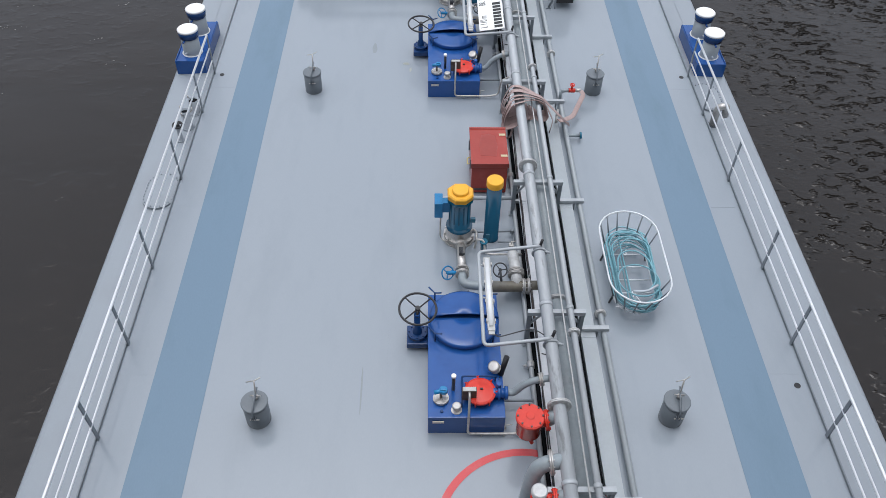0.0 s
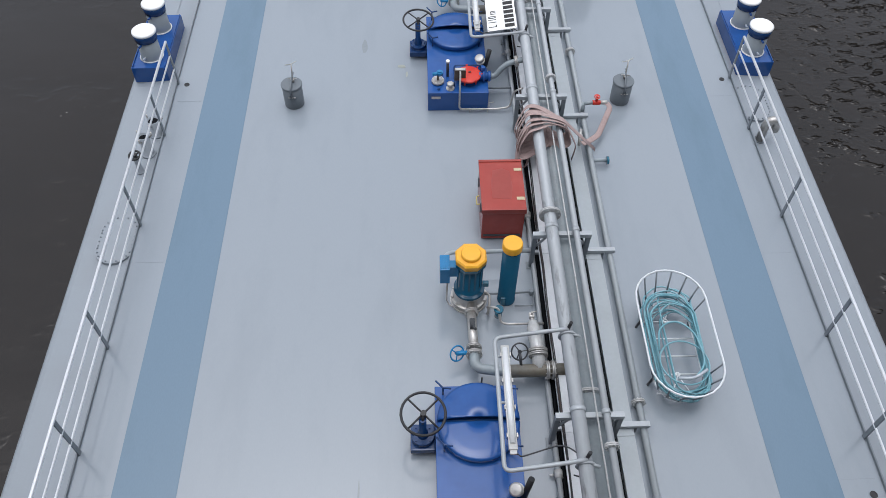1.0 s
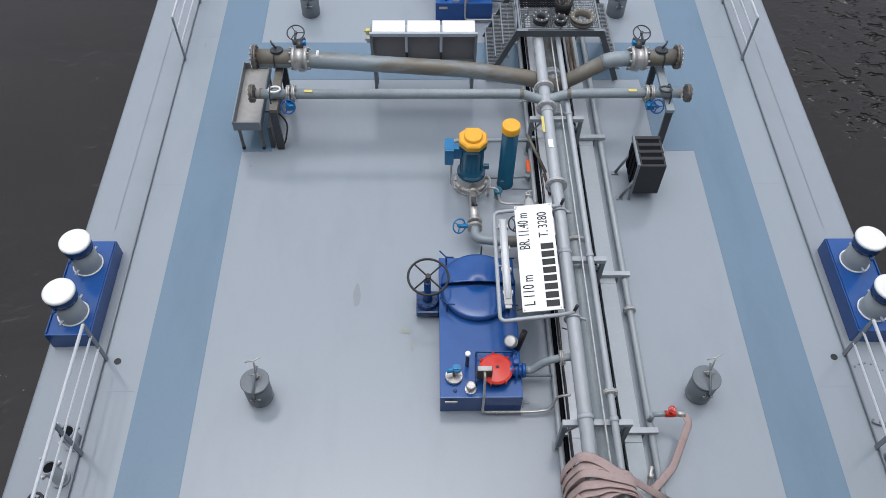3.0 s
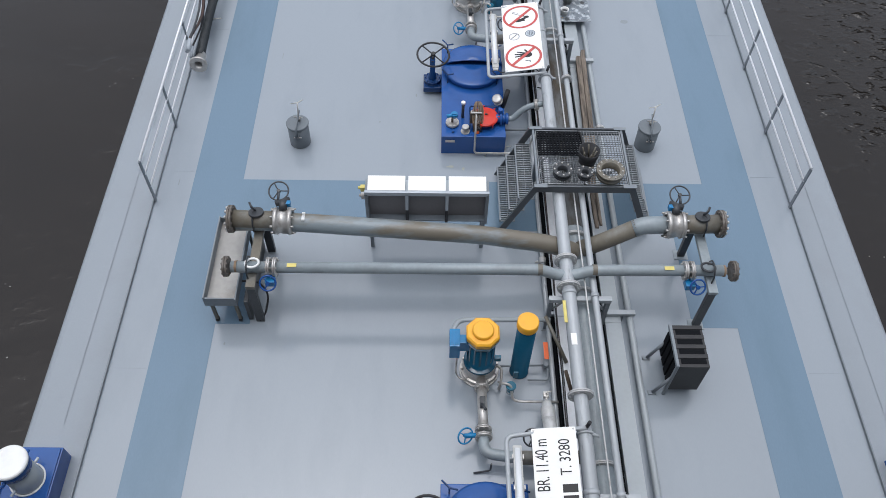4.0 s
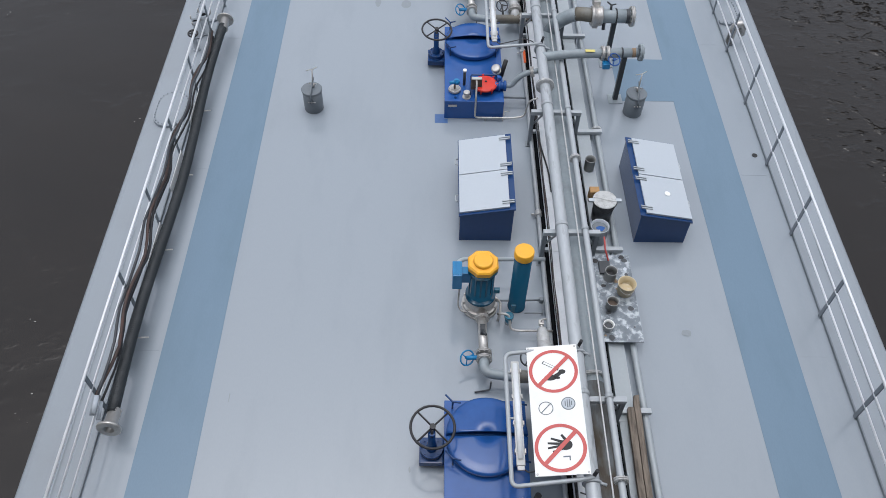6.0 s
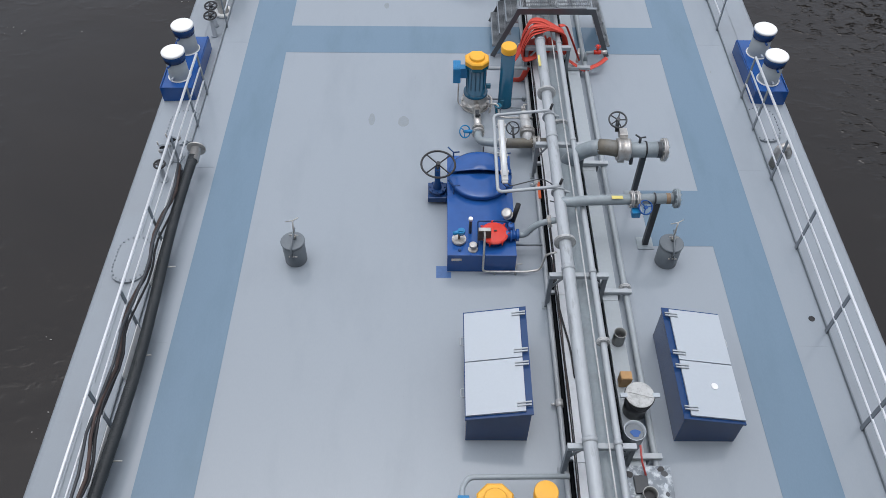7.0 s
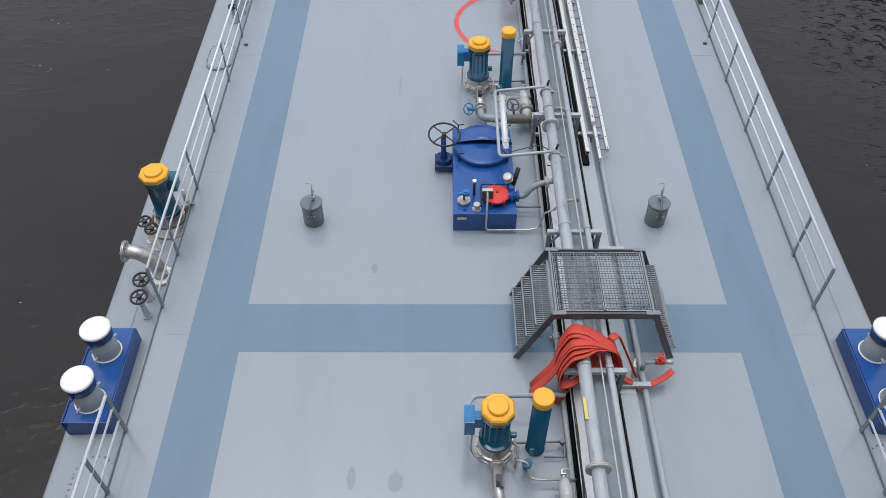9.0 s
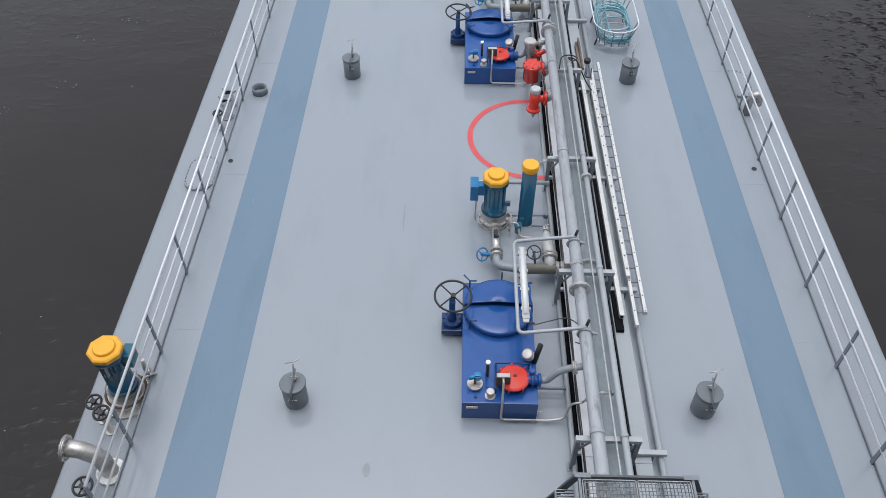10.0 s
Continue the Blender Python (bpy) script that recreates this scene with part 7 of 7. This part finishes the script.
def hydrant(y, label, flip=1):
    t = thing("hydrant_valve", 2.05, y, 0.10, label, "valve", "hydrant valves")
    bm = bmesh.new()
    add_rod(bm, (0, 0, 0), (0, 0, 0.2), 0.032, 12)
    add_rod(bm, (0, 0, 0.2), (0.16, 0, 0.22), 0.03, 12)
    part("stub", bm, PIPE, t)
    bm = bmesh.new()
    add_lathe(bm, (0.14, 0, 0.22), (1, 0, 0), [(0, 0.03), (0, 0.04), (0.03, 0.042), (0.1, 0.042), (0.13, 0.036), (0.13, 0.0)], 14)
    add_rod(bm, (0.2, 0, 0.25), (0.2, 0, 0.33), 0.022, 10)
    valve = part("valve_body", bm, RED, t)
    bm = bmesh.new()
    handwheel(bm, (0.2, 0, 0.345), (0, -0.2, 1), 0.042, 0.008, 4)
    part("handwheel", bm, RED, valve)
    bm = bmesh.new()
    add_rod(bm, (0.27, 0, 0.22), (0.38, -0.01, 0.23), 0.036, 12)
    part("coupling", bm, STEEL, t)
    return t


hydrant(12.80, "red hydrant valve with a hose coupling on the fire main")
hydrant(33.02, "red hydrant valve beside the stair platform")
t_stub = thing("capped_branch", 2.05, 11.7, 0.10, "short capped branch on the grey fire main", "pipe stub")
bm = bmesh.new()
add_rod(bm, (0, 0, 0), (0.24, 0, 0.0), 0.03, 12)
part("stub", bm, PIPE, t_stub)
bm = bmesh.new()
add_disc(bm, (0.24, 0, 0.0), (1, 0, 0), 0.065, 0.035, 18)
part("cap", bm, TEAL, t_stub)
for y, z in ((12.02, 0.30), (32.9, 0.34)):
    tt = thing("hose_nozzle", 1.86, y, 0, "dark metal hose nozzle tucked beside the wound hose", "nozzle", "hose nozzles")
    bm = bmesh.new()
    add_tube(bm, [(0, -0.12, z - 0.06), (0.03, 0.02, z), (0.05, 0.12, z + 0.06)], 0.024, seg=10)
    add_rod(bm, (0.03, 0.0, z - 0.01), (0.04, 0.05, z + 0.02), 0.034, 12)
    part("barrel", bm, STEEL, tt)

t_bundle = thing("tray_cables", 0, 0, 0, "thin dark cables lying on the narrow tray", "cable", "loose cables")
for k, (m, r, x0) in enumerate(((BLACK, 0.009, 1.022), (CHAR, 0.007, 1.042), (BROWNHOSE, 0.006, 1.03))):
    rnd = random.Random(40 + k)
    pts = [(x0 + rnd.uniform(-0.008, 0.012), Y0 + 0.5 * i, 0.28 + r + rnd.uniform(0, 0.012)) for i in range(int((Y1 - Y0) / 0.5))]
    bm = bmesh.new()
    add_tube(bm, pts, r, 0.2, 6)
    part("cable_run", bm, m, t_bundle)

# black cable that slips under the main pipe
t_slip = thing("loose_cable", 0, 0, 0, "black cable slanting under the main pipe", "cable", "loose cables")
bm = bmesh.new()
add_tube(bm, [(1.0, 28.2, 0.295), (1.02, 27.5, 0.297), (1.06, 27.1, 0.297), (1.13, 26.65, 0.297), (1.14, 26.2, 0.297)], 0.014, 0.2, 8)
part("cable_run", bm, BLACK, t_slip)

# loose black cable where the ladder ends
t_cable = thing("loose_cable", 1.5, 42.95, 0.85, "loop of loose black cable over the deck pipes", "cable")
bm = bmesh.new()
add_tube(bm, [(-0.25, -0.25, -0.05), (-0.2, 0.05, 0.03), (0.0, 0.12, 0.02), (0.12, -0.02, 0.03), (0.0, -0.12, 0.02), (-0.1, 0.02, 0.03), (0.1, 0.08, -0.05), (0.3, -0.15, -0.4), (0.42, -0.3, -0.5)], 0.012, 0.1, 8)
part("cable_run", bm, BLACK, t_cable)


# ---- hoses hung along the railing ----
def rail_hoses():
    t = thing("suction_hose", -4.60, 22.2, 0.0, "thick dark ribbed suction hose lying along the railing", "hose", "rail hoses")
    pts, n = [], 40
    for i in range(n + 1):
        y = 0.22 + 7.75 * i / n
        pts.append((0.02 + 0.03 * math.sin(y * 1.25 + 2.6) + 0.03 * max(0, (i - n + 6) / 6), y, 0.27 + 0.03 * math.sin(y * 0.8 + 1) + 0.06 * max(0, (i - n + 6) / 6)))
    bm = bmesh.new()
    add_tube(bm, pts, 0.074, seg=16)
    hose = part("hose", bm, RIBHOSE, t)
    for k in range(240):
        f = k / 239 * (len(pts) - 1)
        i = min(int(f), len(pts) - 2)
        p = Vector(pts[i]).lerp(Vector(pts[i + 1]), f - i)
        bm = bmesh.new()
        add_tube(bm, circle_points(p, Vector(pts[i + 1]) - Vector(pts[i]), 0.0735, 14), 0.005, seg=4, closed=True)
        part("rib", bm, RIBHOSE, hose)
    for y, s, z in ((0.24, -1, 0.28), (7.93, 1, 0.34)):
        bm = bmesh.new()
        x = 0.04 if s < 0 else 0.06
        add_lathe(bm, (x, y, z), (0, s, 0.1), [(-0.03, 0.06), (-0.03, 0.082), (0.22, 0.082), (0.22, 0.15), (0.245, 0.15), (0.255, 0.135), (0.255, 0.07), (0.1, 0.065)], 22)
        part("coupling", bm, STEEL, t, "steel hose coupling")
    for y in (1.4, 2.9, 4.4, 5.9):
        bm = bmesh.new()
        add_box(bm, -0.085, -0.073, y - 0.40, y + 0.40, 0.03, 0.30, 0.004)
        part("hanger_plate", bm, WHITE, t)
        bm = bmesh.new()
        add_rod(bm, (-0.08, y, 0.14), (0.16, y, 0.16), 0.012, 6)
        part("hook", bm, STEEL, t)
    for k, (mat, r, z, ph) in enumerate(((BLACK, 0.022, 0.55, 0.0), (BROWNHOSE, 0.022, 0.60, 1.5), (BLACK, 0.016, 0.48, 3.0), (CHAR, 0.02, 0.66, 4.2))):
        tt = thing("thin_hose", -4.70, 22.5, 0, "thin worn hose slung along the railing", "hose", "rail hoses")
        pts = []
        for i in range(31):
            y = 0.0 + 7.4 * i / 30
            pts.append((-0.02 + 0.035 * math.sin(y * 0.9 + ph * 0.5) + 0.05 * math.sin(y * 2.05) ** 4, y, z - 0.10 * math.sin(y * 2.05 + 0.25 * ph) ** 2 - 0.15 * (i / 30) ** 3))
        bm = bmesh.new()
        add_tube(bm, pts, r, seg=8)
        part("hose", bm, mat, tt)
        bm = bmesh.new()
        add_rod(bm, pts[0], Vector(pts[0]) + Vector((0, -0.22, -0.05)), r + 0.008, 10)
        part("hose_end", bm, PALE, tt)


rail_hoses()


# ---- fittings on the side decks ----
def deck_z(x):
    return SIDE_Z + 0.03 - (abs(x) - LIP + 0.1) * 0.083


def oval_cover(x, y):
    t = thing("oval_manhole", x, y, deck_z(x), "grey oval manhole cover bolted to the side deck", "manhole cover", "oval manholes")
    bm = bmesh.new()
    add_plate(bm, [(px, py) for px, py, _ in stadium(0, 0, 0.28, 0.45, 0, 14)], -0.02, 0.05)
    plate = part("plate", bm, SIDE, t)
    for k, (px, py, _) in enumerate(stadium(0, 0, 0.25, 0.42, 0, 10)):
        bm = bmesh.new()
        add_rod(bm, (px, py, 0.05), (px, py, 0.066), 0.013, 6)
        part("bolt", bm, POSTM, plate)
    for s in (-1, 1):
        for k in range(4):
            bm = bmesh.new()
            add_rod(bm, (s * 0.25, -0.12 + 0.08 * k, 0.05), (s * 0.25, -0.12 + 0.08 * k, 0.066), 0.013, 6)
            part("bolt", bm, POSTM, plate)
    return t


for x, y in ((-5.14, 10.45), (-5.10, 31.45), (-5.26, 28.5), (-5.16, 40.7), (5.10, 13.28), (5.08, 31.62), (5.02, 43.7), (-5.14, 47.2)):
    oval_cover(x, y)


def mushroom(x, y):
    t = thing("gooseneck_vent", x, y, deck_z(x), "polished gooseneck vent on the side deck", "vent", "gooseneck vents")
    bm = bmesh.new()
    s = 1 if x > 0 else -1
    add_lathe(bm, (0, 0, 0), (0, 0, 1), [(0, 0), (0, 0.09), (0.02, 0.09), (0.02, 0.062)], 20)
    part("foot_flange", bm, DRUM, t)
    bm = bmesh.new()
    add_tube(bm, [(0, 0, 0.01), (0, 0, 0.42), (s * 0.16, 0.0, 0.46), (s * 0.18, 0, 0.22)], 0.068, 0.16, 16)
    part("neck", bm, STEEL, t)
    return t


for x, y in ((5.0, 12.4), (4.98, 30.6), (4.98, 42.75)):
    mushroom(x, y)


def stub_vent(x, y, h, r, open_top=True):
    t = thing("stub_vent", x, y, deck_z(x), "short grey open pipe stub with lugs on the side deck", "vent", "stub vents")
    bm = bmesh.new()
    add_lathe(bm, (0, 0, 0), (0, 0, 1), [(0, 0), (0, r * 1.35), (0.025, r * 1.35), (0.025, r), (h, r), (h, r * 0.86), (0.1, r * 0.86), (0.1, 0)], 22)
    part("stub", bm, SIDE, t)
    # A near-black disc stands in for the shade inside the open stub.
    bm = bmesh.new()
    add_disc(bm, (0, 0, h * 0.88), (0, 0, 1), r * 0.84, 0.01, 18)
    part("mouth_shade", bm, DARK, t)
    for a in (20, 140, 260):
        w = Vector((math.cos(radians(a)), math.sin(radians(a)), 0))
        bm = bmesh.new()
        add_tube(bm, [w * r + Vector((0, 0, h * 0.85)), w * (r + 0.05) + Vector((0, 0, h * 0.95)), w * (r + 0.05) + Vector((0, 0, h * 1.1))], 0.014, seg=6)
        part("lug", bm, STEEL, t)
    return t


def spindle(x, y, h, r, label="small dark handwheel on a grey spindle", mat=None):
    t = thing("spindle_valve", x, y, deck_z(x), label, "valve", "spindle valves")
    bm = bmesh.new()
    add_lathe(bm, (0, 0, 0), (0, 0, 1), [(0, 0), (0, 0.075), (0.02, 0.075), (0.025, 0.045), (h * 0.75, 0.04), (h * 0.75, 0.02), (h, 0.018), (h, 0)], 18)
    part("spindle", bm, mat or SIDE, t)
    bm = bmesh.new()
    handwheel(bm, (0, 0, h), (0, -0.15, 1), r, 0.017, 5)
    part("handwheel", bm, BLACK, t)
    return t


stub_vent(-5.03, 12.25, 0.40, 0.085)
stub_vent(-4.99, 12.72, 0.30, 0.10)
spindle(-5.09, 11.87, 0.36, 0.085)
stub_vent(-5.05, 30.72, 0.42, 0.09)
stub_vent(-5.2, 30.62, 0.36, 0.07)
spindle(-5.15, 30.2, 0.36, 0.085)
stub_vent(-5.05, 42.35, 0.40, 0.09)
stub_vent(-5.08, 42.75, 0.30, 0.10)
spindle(-5.10, 42.0, 0.36, 0.08)
spindle(-5.05, 34.16, 0.46, 0.115)
spindle(-5.10, 34.49, 0.46, 0.115)
spindle(-5.36, 35.69, 0.46, 0.10, mat=STEEL)
spindle(-5.20, 35.52, 0.46, 0.10, mat=STEEL)


def side_elbow():
    t = thing("overboard_elbow", -5.0, 34.9, deck_z(-5.0), "polished pipe elbow pointing over the ship's side", "pipe elbow")
    bm = bmesh.new()
    add_tube(bm, [(0, 0, 0.0), (-0.02, 0, 0.40), (-0.22, 0.01, 0.58), (-0.40, 0.02, 0.59)], 0.108, 0.34, 20)
    part("bend", bm, STEEL, t)
    bm = bmesh.new()
    add_flange(bm, (-0.41, 0.02, 0.59), (-1, 0, 0.08), 0.165, 0.02, 10, 0.014)
    part("outer_flange", bm, STEEL, t)
    bm = bmesh.new()
    add_flange(bm, (0, 0, 0.04), (0, 0, 1), 0.185, 0.02, 12, 0.014)
    part("foot_flange", bm, WHITE, t)
    return t


side_elbow()
SIDE_PUMP = thing("ballast_pump", -5.10, 36.03, deck_z(-5.10), "teal ballast pump with yellow cap on the side deck", "pump")
bm = bmesh.new()
add_lathe(bm, (0, 0, 0), (0, 0, 1), [(0, 0), (0, 0.34), (0.05, 0.34), (0.055, 0.27), (0.12, 0.25), (0.14, 0.2), (0.32, 0.19), (0.34, 0.23), (0.37, 0.23)], 32)
part("base", bm, STEEL, SIDE_PUMP)
bm = bmesh.new()
add_tube(bm, circle_points((0, 0, 0.2), (0, 0, 1), 0.27, 28), 0.02, seg=8, closed=True)
part("base_ring", bm, RUST, SIDE_PUMP)
# The slate body is kept darker than the teal box to hold its shade.
bm = bmesh.new()
add_lathe(bm, (0, 0, 0.36), (0, 0, 1), [(0, 0.19), (0.04, 0.19), (0.05, 0.175), (0.72, 0.175), (0.74, 0.205), (0.84, 0.21), (0.84, 0)], 28)
SPM = part("motor_body", bm, SLATE, SIDE_PUMP, "teal motor body")
for k in range(14):
    fin = new("fin", bpy.data.objects["fin"].data)
    fin.parent = SPM
    fin.matrix_basis = pose(0, 0, 0.16, 0, 0, 25.714 * k) @ Matrix.Diagonal((1, 1, 1.12, 1))
bm = bmesh.new()
add_box(bm, 0.16, 0.28, -0.02, 0.2, 0.85, 1.12, 0.015)
part("terminal_box", bm, TEAL, SPM)
bm = bmesh.new()
add_lathe(bm, (0, 0, 1.20), (0, 0, 1), [(0, 0), (0, 0.225), (0.075, 0.232), (0.095, 0.21), (0.095, 0)], 8, smooth=False)
add_lathe(bm, (0, 0, 1.295), (0, 0, 1), [(0, 0.142), (0.03, 0.142), (0.045, 0.128), (0.05, 0)], 32)
part("cap", bm, YELLOW, SIDE_PUMP, "yellow eight-sided rain cap").rotation_euler = (0, 0, radians(22.5))
SIDE_PUMP.scale = (1, 1, 0.91)
bm = bmesh.new()
add_tube(bm, [(0.2, 0.1, 0.3), (0.32, 0.2, 0.35), (0.34, 0.3, 0.2), (0.3, 0.05, 0.1)], 0.02, 0.06, 8)
add_flange(bm, (0.28, 0.24, 0.34), (1, 0.3, 0), 0.07, 0.018, 6)
add_rod(bm, (0.2, 0.28, 0.0), (0.22, 0.3, 0.55), 0.03, 8)
part("side_tap", bm, STEEL, SIDE_PUMP)

# scuppers, a coil ring and a stray paint mark on the deck
for x, y in ((-4.63, 13.72), (4.64, 13.72), (4.64, 27.35), (-4.65, 40.85), (4.65, 40.9), (-4.64, 27.3), (4.64, 6.3)):
    bm = bmesh.new()
    add_lathe(bm, (0, 0, 0), (0, 0, 1), [(0, 0.045), (0.008, 0.045), (0.008, 0.03), (0.004, 0.03), (0.004, 0)], 18)
    solid("scupper", bm, BLACK, "small round black scupper in the deck", "scupper", "deck scuppers", at=(x, y, 0.0))
t_ring = thing("grey_collar", -4.49, 42.9, 0, "loose grey ring collar lying on the deck", "ring")
bm = bmesh.new()
add_lathe(bm, (0, 0, 0), (0, 0, 1), [(0, 0.12), (0, 0.15), (0.12, 0.15), (0.12, 0.12), (0, 0.12)], 26)
part("collar", bm, DRUM, t_ring)
t_low = thing("round_hatch_ring", -2.4, 47.6, 0, "low round grey steel hatch ring on deck", "hatch ring")
bm = bmesh.new()
add_lathe(bm, (0, 0, 0), (0, 0, 1), [(0, 0.30), (0, 0.34), (0.12, 0.34), (0.12, 0.30), (0, 0.30)], 32)
part("ring", bm, DRUM, t_low)
t_hook = thing("iron_hook", 1.9, 43.2, 0.29, "bent black iron hook lying by the ladder", "hook")
bm = bmesh.new()
add_tube(bm, [(-0.06, 0.0, 0.0), (0.05, -0.03, 0.0), (0.08, 0.16, 0.02), (0.085, 0.2, 0.06)], 0.011, 0.03, 8)
part("bar", bm, BLACK, t_hook)
t_mallet = thing("rubber_mallet", 1.895, 43.48, 0.137, "black rubber mallet standing on its pale handle", "mallet")
bm = bmesh.new()
add_rod(bm, (0, -0.02, 0.0), (0.0, 0.0, 0.30), 0.028, 10)
part("handle", bm, PALE, t_mallet)
bm = bmesh.new()
add_lathe(bm, (0, 0, 0.29), (0, 0, 1), [(0, 0), (0, 0.058), (0.01, 0.065), (0.07, 0.065), (0.08, 0.058), (0.08, 0)], 20)
part("head", bm, BLACK, t_mallet)
bm = bmesh.new()
add_box(bm, -0.66, -0.44, 28.04, 28.15, 0.0005, 0.003)
add_box(bm, -0.66, -0.50, 28.15, 28.26, 0.0005, 0.003)
solid("blue_paint_mark", bm, FADED, "stray blue paint mark on the deck beside a hatch", "floor paint", kind="structure")


def motions():
    for ob in ABOARD:
        home = ob.matrix_basis.copy()
        walk(ob, [(t, shift(t) @ home) for t in (0.0, 5.0, 10.0)])
    for ob in (WATER_SHEET, FOAM_SPECKS):
        home = ob.matrix_basis.copy()
        walk(ob, [(t, Matrix.Translation((0.2 * t, 0.0, 0.0)) @ home) for t in (0.0, 5.0, 10.0)])


motions()
